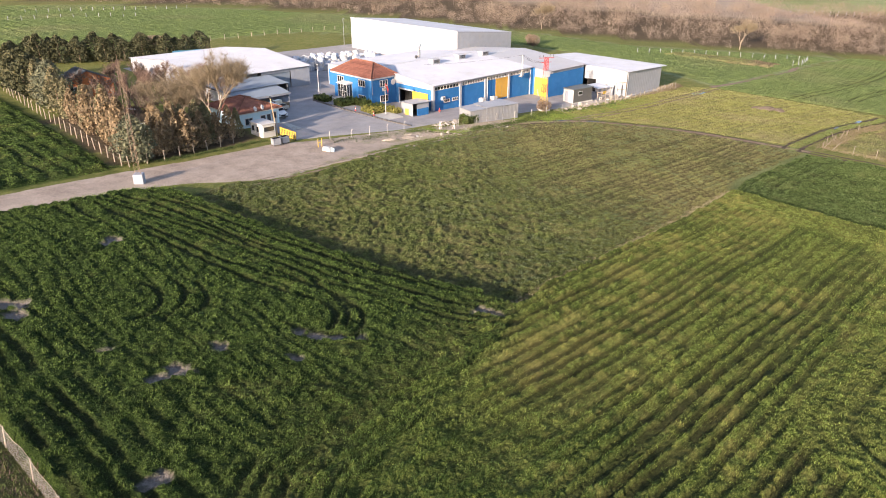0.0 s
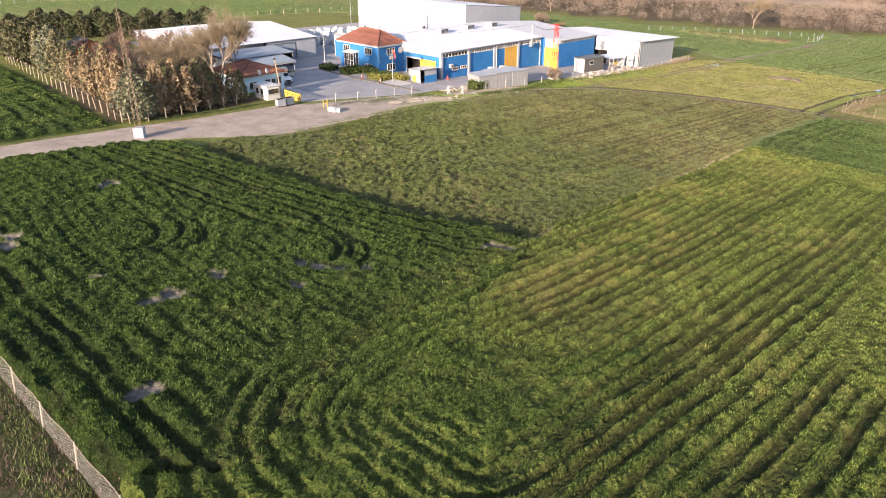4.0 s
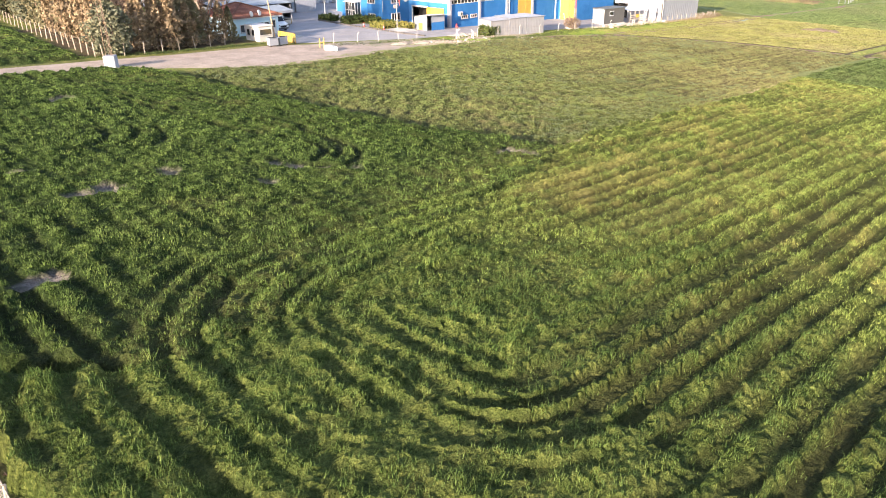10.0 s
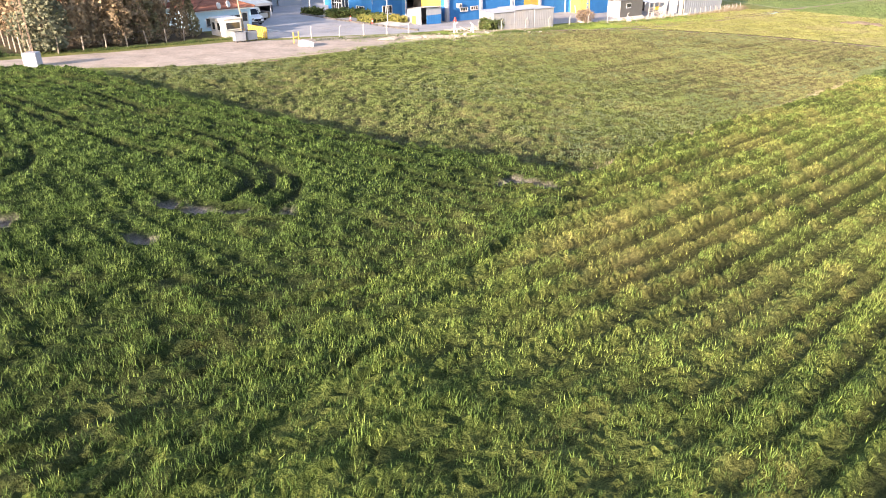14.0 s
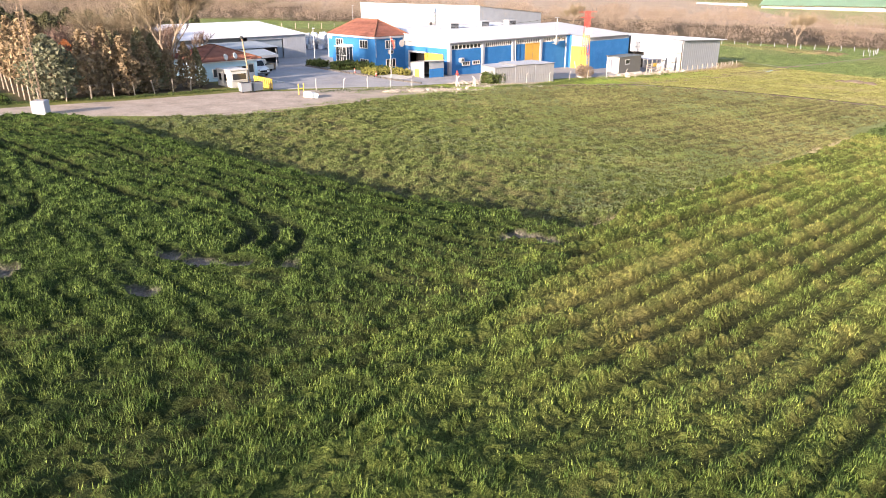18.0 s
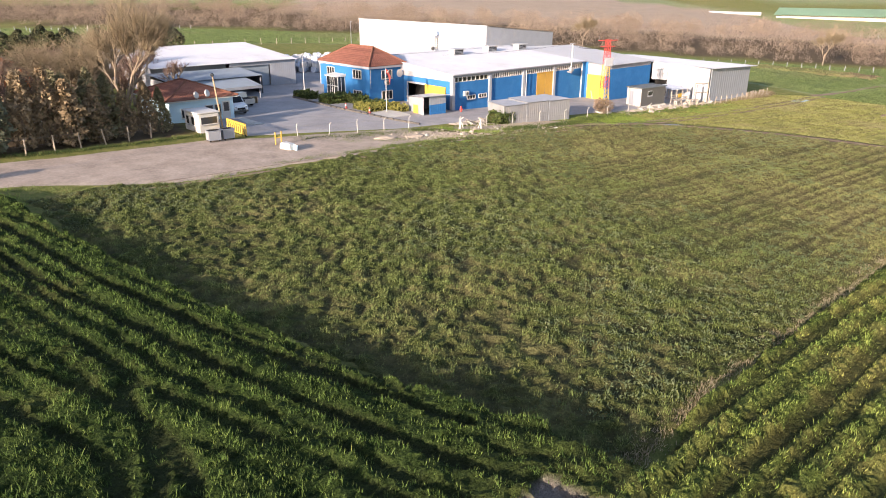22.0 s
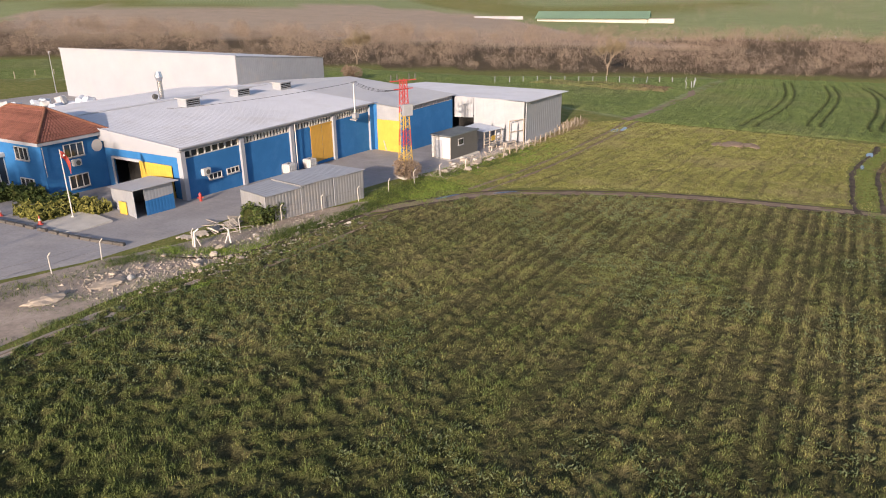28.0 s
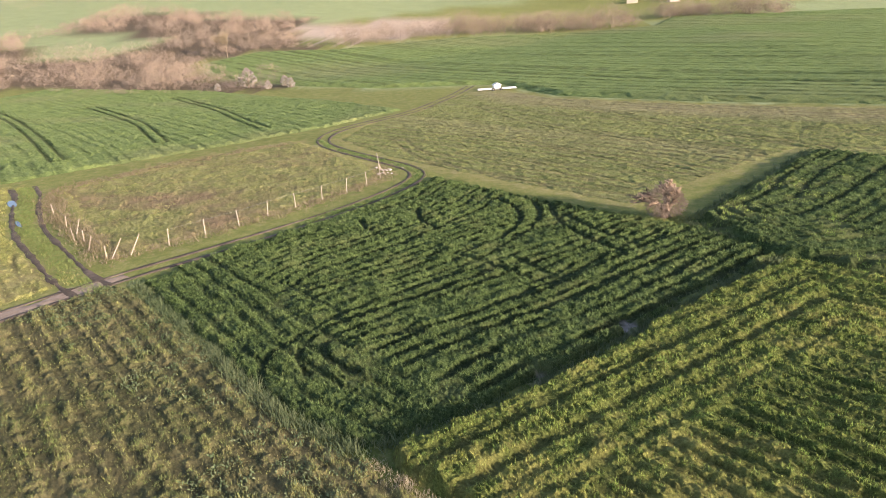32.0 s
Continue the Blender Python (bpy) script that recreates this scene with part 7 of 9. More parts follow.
# ---- trees ----
def leaf_cloud(pts, size, rng, up=0.3, jitter=0.6):
    """Small three-cornered leaves at the given points."""
    n = len(pts)
    a = rng.normal(0, 1, (n, 3))
    a[:, 2] += up
    a /= np.linalg.norm(a, axis=1)[:, None]
    b = rng.normal(0, 1, (n, 3))
    b -= (b * a).sum(1)[:, None] * a
    b /= np.linalg.norm(b, axis=1)[:, None]
    s = (size * rng.uniform(1 - jitter, 1 + jitter, n))[:, None]
    V = np.stack([pts + a * s, pts - a * s * 0.5 + b * s * 0.6, pts - a * s * 0.5 - b * s * 0.6], 1).reshape(-1, 3)
    return V, np.arange(3 * n).reshape(-1, 3)


def conifer_crown(seed, profile, mat, n=1500, size=0.035):
    """A crown one unit tall: leaves thick near an uneven outline, with gaps between the boughs."""
    rng = np.random.default_rng(seed)
    z = rng.uniform(0.04, 1.0, n * 3)
    ang = rng.uniform(0, 2 * np.pi, n * 3)
    r = np.interp(z, [p[0] for p in profile], [p[1] for p in profile])
    lump = value_noise(ang * 1.6 + 40, z * 9 + seed, 1.0, seed) * 0.75 + value_noise(ang * 4 + 60, z * 22, 1.0, seed + 1) * 0.25
    keep = rng.uniform(0, 1, n * 3) < np.clip(lump * 1.7 - 0.25, 0.03, 1)
    rad = r * (0.45 + 0.75 * lump) * np.sqrt(rng.uniform(0.35, 1, n * 3))
    pts = np.stack([np.cos(ang) * rad, np.sin(ang) * rad, z + 0.04 * (lump - 0.5)], -1)[keep][:n]
    V, F = leaf_cloud(pts, size, rng, 0.5)
    return np_mesh("crown", V, F, mat)


def trunk_mesh(h, r, mat):
    bm = bmesh.new()
    tube(bm, (0, 0, -0.03), (0.01, 0.0, h * 0.5), r, r * 0.7, 7)
    tube(bm, (0.01, 0.0, h * 0.5), (-0.01, 0.01, h), r * 0.7, r * 0.25, 7)
    me = bpy.data.meshes.new("trunk")
    bm.to_mesh(me)
    bm.free()
    me.materials.append(mat)
    return me


CONE = [(0, 0.12), (0.1, 0.24), (0.35, 0.22), (0.7, 0.14), (1, 0.02)]
SPINDLE = [(0, 0.10), (0.12, 0.2), (0.5, 0.21), (0.8, 0.13), (1, 0.03)]
ROUND = [(0, 0.2), (0.15, 0.36), (0.45, 0.40), (0.75, 0.30), (1, 0.05)]
TRUNK = trunk_mesh(0.75, 0.022, BARK)
CROWNS = {k: [conifer_crown(sd + 10 * i, prof, mat, n, sz) for i in range(2)] for k, (sd, prof, mat, n, sz) in {
    "green": (1, CONE, CONIFER, 1700, 0.030), "brown": (2, SPINDLE, BROWN_CONIFER, 1700, 0.030), "grey": (3, ROUND, GREY_CONIFER, 2000, 0.032), "dark": (4, ROUND, DARK_CONIFER, 2200, 0.034)}.items()}
LABELS = {"green": "dense dark green conifer beside the garden fence", "brown": "conifer with browned winter foliage beside the fence", "grey": "broad grey-green conifer by the road", "dark": "dark green cypress-like conifer in the garden"}


def conifer(kind, x, y, h, wide=1.0):
    root = thing("conifer_tree", LABELS[kind], "tree", pose(x, y, gz(x, y), 0, 0, (x * 37 + y * 61) % 360) @ Matrix.Diagonal((h * wide, h * wide, h, 1)), "garden conifers")
    for name, me in (("trunk", TRUNK), ("crown", CROWNS[kind][int(abs(x * 7 + y * 3)) % 2])):
        o = new(name, me)
        o.parent = root


def branch_mesh(seed, depth=5, spread=0.55, first=0.34, taper=0.72, upward=0.35, mat=PALE_BARK, droop=0.0, kids=3, stout=0.024):
    """Limbs of a bare tree one unit tall, forking again and again; also the tips of the last twigs."""
    rng = random.Random(seed)
    bm = bmesh.new()
    tips = []

    def grow(p, d, length, r, k):
        q = p + d * length
        tube(bm, p, q, r, r * 0.7, 5 if k > 2 else 3)
        if k == 0:
            tips.append((q, d))
            return
        n = kids if k > 1 else kids + 1
        for i in range(n):
            side = Vector((rng.gauss(0, 1), rng.gauss(0, 1), rng.gauss(0, 0.6)))
            side = (side - side.project(d)).normalized()
            nd = (d + side * spread * rng.uniform(0.6, 1.3) + Vector((0, 0, upward * rng.uniform(0.3, 1) - droop * (depth - k)))).normalized()
            grow(p + d * length * rng.uniform(0.6, 1.0), nd, length * taper * rng.uniform(0.75, 1.15), r * 0.58, k - 1)
            if k <= 2:
                tips.append((p + d * length * 0.7, nd))

    grow(Vector((0, 0, -0.02)), Vector((0.03, 0.02, 1)).normalized(), first, stout, depth)
    top = max(v.co.z for v in bm.verts)
    bmesh.ops.scale(bm, vec=(1 / top,) * 3, verts=bm.verts)
    me = bpy.data.meshes.new("limbs")
    bm.to_mesh(me)
    bm.free()
    me.materials.append(mat)
    return me, [(p / top, d) for p, d in tips]


def twig_mesh(tips, seed, per, length, width, mat, droop=0.0):
    rng = np.random.default_rng(seed)
    p = np.repeat(np.array([t[0] for t in tips]), per, 0)
    d = np.repeat(np.array([t[1] for t in tips]), per, 0) + rng.normal(0, 0.45, (len(p), 3))
    d[:, 2] += 0.15 - droop
    d /= np.linalg.norm(d, axis=1)[:, None]
    ln = (length * rng.uniform(0.5, 1.3, len(p)))[:, None]
    b = np.cross(d, rng.normal(0, 1, (len(p), 3)))
    b *= width / (np.linalg.norm(b, axis=1)[:, None] + 1e-9)
    V = np.stack([p - b, p + b, p + d * ln], 1).reshape(-1, 3)
    return np_mesh("twigs", V, np.arange(len(V)).reshape(-1, 3), mat)


def bare_kind(seed, mat, bark, per, length, width, droop=0.0, **k):
    limbs, tips = branch_mesh(seed, mat=bark, **k)
    return limbs, twig_mesh(tips, seed, per, length, width, mat, droop)


BARE_TREES = {
    "poplar": bare_kind(5, PALE_TWIGS, PALE_BARK, 13, 0.13, 0.0011, depth=5, spread=0.5, upward=0.42, stout=0.009, first=0.19, taper=0.8),
    "willow": bare_kind(6, PALE_TWIGS, PALE_BARK, 12, 0.15, 0.0013, depth=5, spread=0.65, upward=0.2, droop=0.02, stout=0.010, first=0.2, taper=0.78),
    "orchard": bare_kind(7, PINK_TWIGS, BARK, 5, 0.14, 0.003, depth=4, spread=0.75, first=0.22, upward=0.3),
    "orchard2": bare_kind(8, PINK_TWIGS, PALE_BARK, 5, 0.15, 0.003, depth=4, spread=0.7, first=0.2, upward=0.35),
    "shrub_limbs": bare_kind(9, PINK_TWIGS, BARK, 6, 0.17, 0.0035, depth=4, spread=0.95, first=0.10, upward=0.3, kids=4),
}


def shrub_twigs(seed, n):
    """Fine twigs pointing outwards through a rounded crown one unit tall."""
    rng = np.random.default_rng(seed)
    d = rng.normal(0, 1, (n, 3))
    d /= np.linalg.norm(d, axis=1)[:, None]
    r = np.cbrt(rng.uniform(0.15, 1, n)) * (0.8 + 0.25 * value_noise(d[:, 0] * 2 + 9, d[:, 1] * 2 + d[:, 2] + 9, 1.0, seed))
    p = d * r[:, None] * (0.42, 0.42, 0.44) + (0, 0, 0.46)
    return twig_mesh(list(zip(p, d)), seed, 5, 0.10, 0.003, TWIGS)


BARE_TREES["shrub"] = (BARE_TREES["shrub_limbs"][0], shrub_twigs(19, 1500))


def bare_tree(kind, x, y, h, label, wide=1.0, name="bare_tree", group=""):
    root = thing(name, label, "tree" if name == "bare_tree" else "shrub", pose(x, y, gz(x, y), 0, 0, (x * 53 + y * 17) % 360) @ Matrix.Diagonal((h * wide, h * wide, h, 1)), group)
    for nm, me in zip(("trunk", "crown"), BARE_TREES[kind]):
        o = new(nm, me)
        o.parent = root


# along the field fence, from the road to the far corner
for i, (kind, s, off, h, w) in enumerate((("grey", 0.03, 2.2, 6.2, 1.25), ("brown", 0.12, 2.6, 7.5, 1.0), ("brown", 0.19, 2.4, 8.0, 0.95), ("green", 0.25, 3.4, 8.0, 0.95), ("brown", 0.32, 2.4, 7.4, 1.05), ("green", 0.38, 2.8, 6.6, 1.0), ("brown", 0.46, 2.5, 5.6, 1.1), ("green", 0.53, 3.0, 6.4, 1.1), ("green", 0.62, 3.0, 7.6, 1.25), ("grey", 0.70, 3.6, 8.0, 1.2), ("green", 0.78, 2.8, 7.5, 1.2), ("dark", 0.88, 3.0, 8.0, 1.2), ("dark", 0.97, 3.0, 8.2, 1.2), ("dark", 1.08, 3.0, 8.0, 1.2), ("dark", 1.18, 4.0, 7.6, 1.2))):
    x, y = -41.5 + s * -41, 87.0 + s * 44
    conifer(kind, x + off * 0.72, y + off * 0.69, h, w)
# along the road fence
for kind, x, y, h, w in (("grey", -40.5, 89.3, 5.2, 1.1), ("brown", -38.8, 92.6, 6.8, 1.0), ("brown", -37.6, 94.4, 7.2, 0.9), ("green", -36.8, 96.2, 6.4, 1.1), ("green", -35.4, 97.8, 6.8, 1.05), ("green", -34.6, 99.2, 6.2, 1.1), ("brown", -32.2, 102.2, 5.2, 1.0), ("green", -31.4, 103.6, 4.6, 1.0), ("green", -38.5, 97.5, 6.5, 1.1), ("brown", -40.5, 95.5, 6.5, 1.0), ("brown", -33.4, 100.0, 4.6, 1.2), ("brown", -36.0, 95.0, 6.0, 1.2), ("brown", -34.8, 97.4, 5.4, 1.2)):
    conifer(kind, x, y, h, w)
# dark row at the garden's back
for i in range(18):
    conifer("dark", -99 + i * 2.2 + (i % 3) * 0.5, 163 + (i % 2) * 2.0 + i * 0.7, 5.2 + (i * 37 % 5) * 0.35, 1.15)
bare_tree("poplar", -33.6, 101.2, 12.8, "tall bare tree with pale limbs and yellow-brown buds", 1.0)
bare_tree("willow", -37.5, 106.5, 9.5, "bare spreading tree with fine yellowish twigs", 1.1)
bare_tree("willow", -41.0, 104.0, 8.5, "bare spreading tree with fine yellowish twigs", 1.1)
for k, (x, y, h) in enumerate(((-45, 106, 5.6), (-49, 110, 5.8), (-44, 113, 5.4), (-50, 117, 6.0), (-54, 113, 5.4), (-55, 121, 6.0), (-47, 122, 5.6), (-51, 127, 6.0), (-57, 129, 5.8), (-46, 130, 5.6), (-60, 123, 5.4), (-42, 120, 5.2), (-62, 133, 5.6), (-54, 136, 5.6), (-48, 101.5, 5.0), (-43.5, 126, 5.4), (-40, 114, 5.0), (-58, 117, 5.6), (-66, 128, 5.4), (-50, 105, 5.4), (-41, 109, 5.0), (-52, 122, 6.0), (-45, 117.5, 5.6), (-59, 136, 5.6), (-50, 133, 5.6), (-39, 126, 5.0), (-64, 140, 5.4), (-47, 137, 5.4))):
    bare_tree(("orchard", "orchard2")[k % 2], x, y, h, "bare fruit tree with reddish brown twigs", 1.0, group="orchard trees")
bare_tree("shrub", 70.0, 68.8, 3.0, "round leafless shrub with pinkish twigs at the field corner", 1.35, "bare_shrub")
bare_tree("shrub", uv(18.0, -11.6)[0], uv(18.0, -11.6)[1], 2.2, "low leafless thorn shrub beside the pylon", 1.5, "bare_shrub")
bare_tree("shrub", -78.5, 192, 3.4, "large rounded bare shrub by the far fence", 2.4, "bare_shrub")
bare_tree("shrub", 26, 216, 3.6, "rounded straw-coloured shrub behind the shed", 1.4, "bare_shrub")


def grove(name, label, x, y, h, per, seed, mat=TWIGS):
    """Leafless trees: a trunk, a few limbs and a round crown of fine twigs for each."""
    rng = np.random.default_rng(seed)
    z = height(x, y)
    n = len(x) * per
    t = np.repeat(np.arange(len(x)), per)
    wide = rng.uniform(0.48, 0.74, len(x))[t] * h[t]
    ang = rng.uniform(0, 2 * np.pi, n)
    el = np.arcsin(rng.uniform(-0.92, 1.0, n))
    lobe = 0.78 + 0.22 * np.sin(ang * 3 + t) * np.cos(el * 2.5 + t * 1.7)
    out = np.stack([np.cos(ang) * np.cos(el) * wide, np.sin(ang) * np.cos(el) * wide, np.sin(el) * 0.46 * h[t]], -1)
    c = np.stack([x[t], y[t], z[t] + h[t] * 0.44], -1)
    r1 = np.cbrt(rng.uniform(0.12, 1.1, n)) * lobe
    p0 = c + out * r1[:, None]
    d = out / (np.linalg.norm(out, axis=1)[:, None] + 1e-9) + rng.normal(0, 0.8, (n, 3)) + (0, 0, 0.1)
    d *= (rng.uniform(0.06, 0.13, n) * h[t] / np.linalg.norm(d, axis=1))[:, None]
    b = np.cross(d, rng.normal(0, 1, (n, 3)))
    b *= (rng.uniform(0.026, 0.046, n) / (np.linalg.norm(b, axis=1) + 1e-9))[:, None]
    V1 = np.stack([p0 - b, p0 + b, p0 + d], 1).reshape(-1, 3)
    k = 1
    s = np.repeat(np.arange(len(x)), k)
    a2 = rng.uniform(0, 2 * np.pi, len(s))
    foot = np.stack([x[s], y[s], z[s] - 0.4], -1)
    tip = foot + np.stack([np.cos(a2) * h[s] * 0.1, np.sin(a2) * h[s] * 0.1, h[s] * rng.uniform(0.5, 0.8, len(s))], -1)
    w = (0.007 * h[s])[:, None] * np.stack([np.sin(a2), -np.cos(a2), 0 * a2], -1)
    V2 = np.stack([foot - w, foot + w, tip], 1).reshape(-1, 3)
    V = np.concatenate([V1, V2])
    F = np.arange(len(V)).reshape(-1, 3)
    return tagged(new(name, np_mesh(name, V, F, mat)), label, "woodland", kind="stuff")


def woods():
    rng = np.random.default_rng(501)
    x, y = rng.uniform(-400, 500, 90000), rng.uniform(-60, 560, 90000)
    roll = rng.uniform(0, 1, len(x))
    e = inside(x, y, BELT)
    gap = (value_noise(x, y, 26, 8) < 0.25) & (e > 22) | ((x > 255) & (value_noise(x, y, 30, 9) < 0.36))
    k = (e > 1.5) & (inside(x, y, GREEN_GAP) < 1) & (inside(x, y, FAR_PLOUGH) < 1) & ~gap & (roll < 0.11)
    h = rng.uniform(4.4, 10.2, len(x)) * np.where(e < 9, 0.72, 1.0) * (0.8 + 0.4 * value_noise(x, y, 18, 12))
    grove("leafless_wood", "belt of leafless brown woodland along the stream", x[k & (e < 45)], y[k & (e < 45)], h[k & (e < 45)], 420, 502)
    low = (e > -2.5) & (e < 16) & (inside(x, y, GREEN_GAP) < 1) & (roll > 0.62) & (beyond(x, y) >= 0) & (np.abs(x - 100) < 330)
    grove("leafless_wood", "low leafless brown scrub along the wood's edge", x[low], y[low], h[low] * 0.40, 100, 506)
    grove("leafless_wood", "depth of the leafless woodland along the stream", x[k & (e >= 45)], y[k & (e >= 45)], h[k & (e >= 45)], 200, 505)
    k = (np.maximum(inside(x, y, HILL_TREES), inside(x, y, RIDGE_TREES)) > 0) & (roll < 0.8)
    grove("leafless_wood", "row of leafless trees along the top of the hill field", x[k], y[k], h[k] * 1.7, 260, 503)
    x, y = rng.uniform(-700, 1000, 60000), rng.uniform(-150, 1100, 60000)
    q = beyond(x, y)
    row = np.abs((value_noise(x, y, 130, 33) - 0.5)) < 0.045
    k = (q > 190) & (row | (value_noise(x, y, 70, 34) > 0.80)) & (inside(x, y, BELT) < -15) & (inside(x, y, HILL_FIELD) < -8) & (rng.uniform(0, 1, len(x)) < 0.6)
    grove("distant_hedgerows", "distant leafless hedgerows and copses between the fields", x[k], y[k], rng.uniform(4, 7.5, k.sum()), 34, 504)


woods()
for x, y, h, lab in ((94, 230.5, 9, "tall pale golden bare tree at the wood's edge"), (35, 268, 9, "tall pale golden bare tree at the wood's edge"), (266, 186, 9, "pale golden bare tree by the stream")):
    bare_tree("poplar", x, y, h, lab, 1.1)
BLOSSOM = leafy("white_blossom", [(0.0, (0.13, 0.105, 0.085)), (0.5, (0.22, 0.19, 0.16)), (0.9, (0.38, 0.36, 0.32))], through=0.1)
for x, y, h in ((197, 152.5, 5.2), (196, 140.5, 2.6), (194, 146, 2.2), (192, 159, 2.0), (200, 143.5, 2.8)):
    root = thing("blossoming_shrub", "rounded shrub covered in pale blossom by the stream", "shrub", pose(x, y, gz(x, y)) @ Matrix.Diagonal((h * 1.3, h * 1.3, h, 1)))
    part("trunk", T((0, 0, -0.05), (0, 0, 0.5), 0.03), BARK, root)
    o = new("crown", conifer_crown(int(x), ROUND, BLOSSOM, 700, 0.05))
    o.parent = root


# ---- hedges ----
def hedge(u0, u1, v0, v1, h, mat, label, zb):
    x, y = uv((u0 + u1) / 2, (v0 + v1) / 2)
    rng = np.random.default_rng(int(abs(u0 * 100 + v0 * 10)) + 1)
    n = int(((u1 - u0) * (v1 - v0) + 2 * h * ((u1 - u0) + (v1 - v0))) * 130)
    p = rng.uniform(0, 1, (n, 3))
    face = rng.integers(0, 5, n)
    p[face == 0, 0] = rng.uniform(0, 0.08, (face == 0).sum())
    p[face == 1, 0] = rng.uniform(0.92, 1, (face == 1).sum())
    p[face == 2, 1] = rng.uniform(0, 0.1, (face == 2).sum())
    p[face == 3, 1] = rng.uniform(0.9, 1, (face == 3).sum())
    p[face == 4, 2] = rng.uniform(0.85, 1, (face == 4).sum())
    p = (p - (0.5, 0.5, 0)) * (u1 - u0, v1 - v0, h)
    p += (value_noise(p[:, 0] * 3 + 9, p[:, 1] * 3 + p[:, 2] * 3, 1.0, 4)[:, None] - 0.5) * 0.45
    V, F = leaf_cloud(p, 0.11, rng)
    root = thing("hedge", label, "hedge", at45((u0 + u1) / 2, (v0 + v1) / 2, zb))
    o = new("leaves", np_mesh("leaves", V, F, mat))
    o.parent = root
    bm = B(-(u1 - u0) / 2 + 0.15, (u1 - u0) / 2 - 0.15, -(v1 - v0) / 2 + 0.15, (v1 - v0) / 2 - 0.15, -0.1, h - 0.2)
    part("inner_growth", bm, plain("hedge_inside", (0.03, 0.035, 0.012), 0.95), root)


hedge(-11.8, -9.6, 17.6, 21.0, 1.15, HEDGE, "clipped dark green hedge beside the steps", 1.15)
hedge(-11.4, -7.4, 12.4, 15.0, 1.35, HEDGE, "wide clipped dark green hedge before the office", 1.05)
hedge(-8.2, -6.4, 9.8, 12.4, 1.3, HEDGE, "clipped dark green hedge at the office corner", 1.0)
hedge(-10.8, -6.0, 4.2, 5.8, 0.95, GOLD_HEDGE, "low golden-green hedge at the yard island", 1.0)
hedge(-10.6, -9.2, 5.8, 8.0, 0.95, GOLD_HEDGE, "low golden-green hedge at the yard island", 1.0)
hedge(-8.6, -5.6, 6.6, 8.4, 1.0, HEDGE, "low green hedge at the yard island", 0.95)
hedge(-7.4, -5.6, 2.4, 4.4, 0.9, GOLD_HEDGE, "low golden-green hedge beside the lean-to", 0.95)
hedge(-2.2, 0.6, -10.8, -8.6, 1.4, HEDGE, "overgrown green bush beside the metal stores", 0.6)

# ---- fences ----
def fence(name, label, pts, h, every, mat, r=0.06, wires=2, bent=False, group="fences"):
    """Posts along a line with wires strung between; bent: the post tops lean outwards."""
    p = resample(pts, 0.25)
    s = np.r_[0, np.cumsum(np.hypot(*np.diff(p, axis=0).T))]
    t = np.arange(0, s[-1] + 0.01, every)
    q = np.stack([np.interp(t, s, p[:, 0]), np.interp(t, s, p[:, 1])], -1)
    rng = random.Random(int(abs(pts[0][0] * 10)))
    root = thing(name, label, "fence", pose(q[0][0], q[0][1], gz(*q[0])), group)
    bm = bmesh.new()
    tube(bm, (0, 0, -0.3), (0, 0, h), r, r * 0.9, 6)
    if bent:
        tube(bm, (0, 0, h), (0.18, -0.18, h + 0.28), r * 0.9, r * 0.8, 6)
    first = part("post", bm, mat, root)
    tops = []
    for k, (x, y) in enumerate(q):
        m = pose(x - q[0][0], y - q[0][1], gz(x, y) - gz(*q[0]), rng.gauss(0, 3.5), rng.gauss(0, 3.5), rng.uniform(-20, 20))
        if k == 0:
            first.matrix_basis = m
        else:
            again(first, root, m)
        tops.append(m)
    for w in range(wires):
        bm = bmesh.new()
        zz = h * (0.95 - 0.4 * w)
        for a, b in zip(tops, tops[1:]):
            tube(bm, a @ Vector((0, 0, zz)), b @ Vector((0, 0, zz)), 0.007, n=3)
        part("wire", bm, WIRE, root)
    return root


fence("garden_fence", "garden fence of pale concrete posts beside the wheat", [(-84, 133), (-65, 112), (-47, 92.6), (-41.5, 86.6)], 1.7, 2.6, POST, 0.075, 2)
fence("garden_fence", "garden fence of pale concrete posts beside the road", [(-40.8, 86.8), (-37, 91), (-33.5, 96.8), (-30.2, 102.4)], 1.5, 2.4, POST, 0.07, 2)
fence("yard_fence", "wire fence with leaning white posts along the yard", [(-17.6, 104.6), (-14.2, 106.4), (-11, 109), (-7, 112.4), (-4.5, 115.2)], 1.25, 3.4, CONCRETE, 0.04, 2, True)
fence("yard_fence", "wire fence with leaning white posts beside the stores", [uv(-8.5, -10.2), uv(0, -11.0), uv(9, -12.8), uv(18, -13.4), uv(27, -15.0)], 1.2, 4.2, CONCRETE, 0.04, 2, True)
fence("shed_fence", "row of leaning wooden posts along the shed", [uv(33, -15.3), uv(44, -15.4), uv(58, -15.0), uv(65, -14.2)], 1.3, 1.9, POST, 0.07, 2)
fence("paddock_fence", "paddock fence of thin pale wooden posts", [(66, 109.8), (71.1, 105.8), (74.8, 103.6), (79.6, 100.2), (84, 97.2), (88.5, 96)], 1.5, 3.3, POST, 0.05, 1)
fence("paddock_fence", "sagging paddock fence of crooked wooden posts", [(63, 113.6), (66.5, 117.4), (75.5, 126.6), (81, 130.4)], 1.1, 6.4, POST, 0.05, 1)
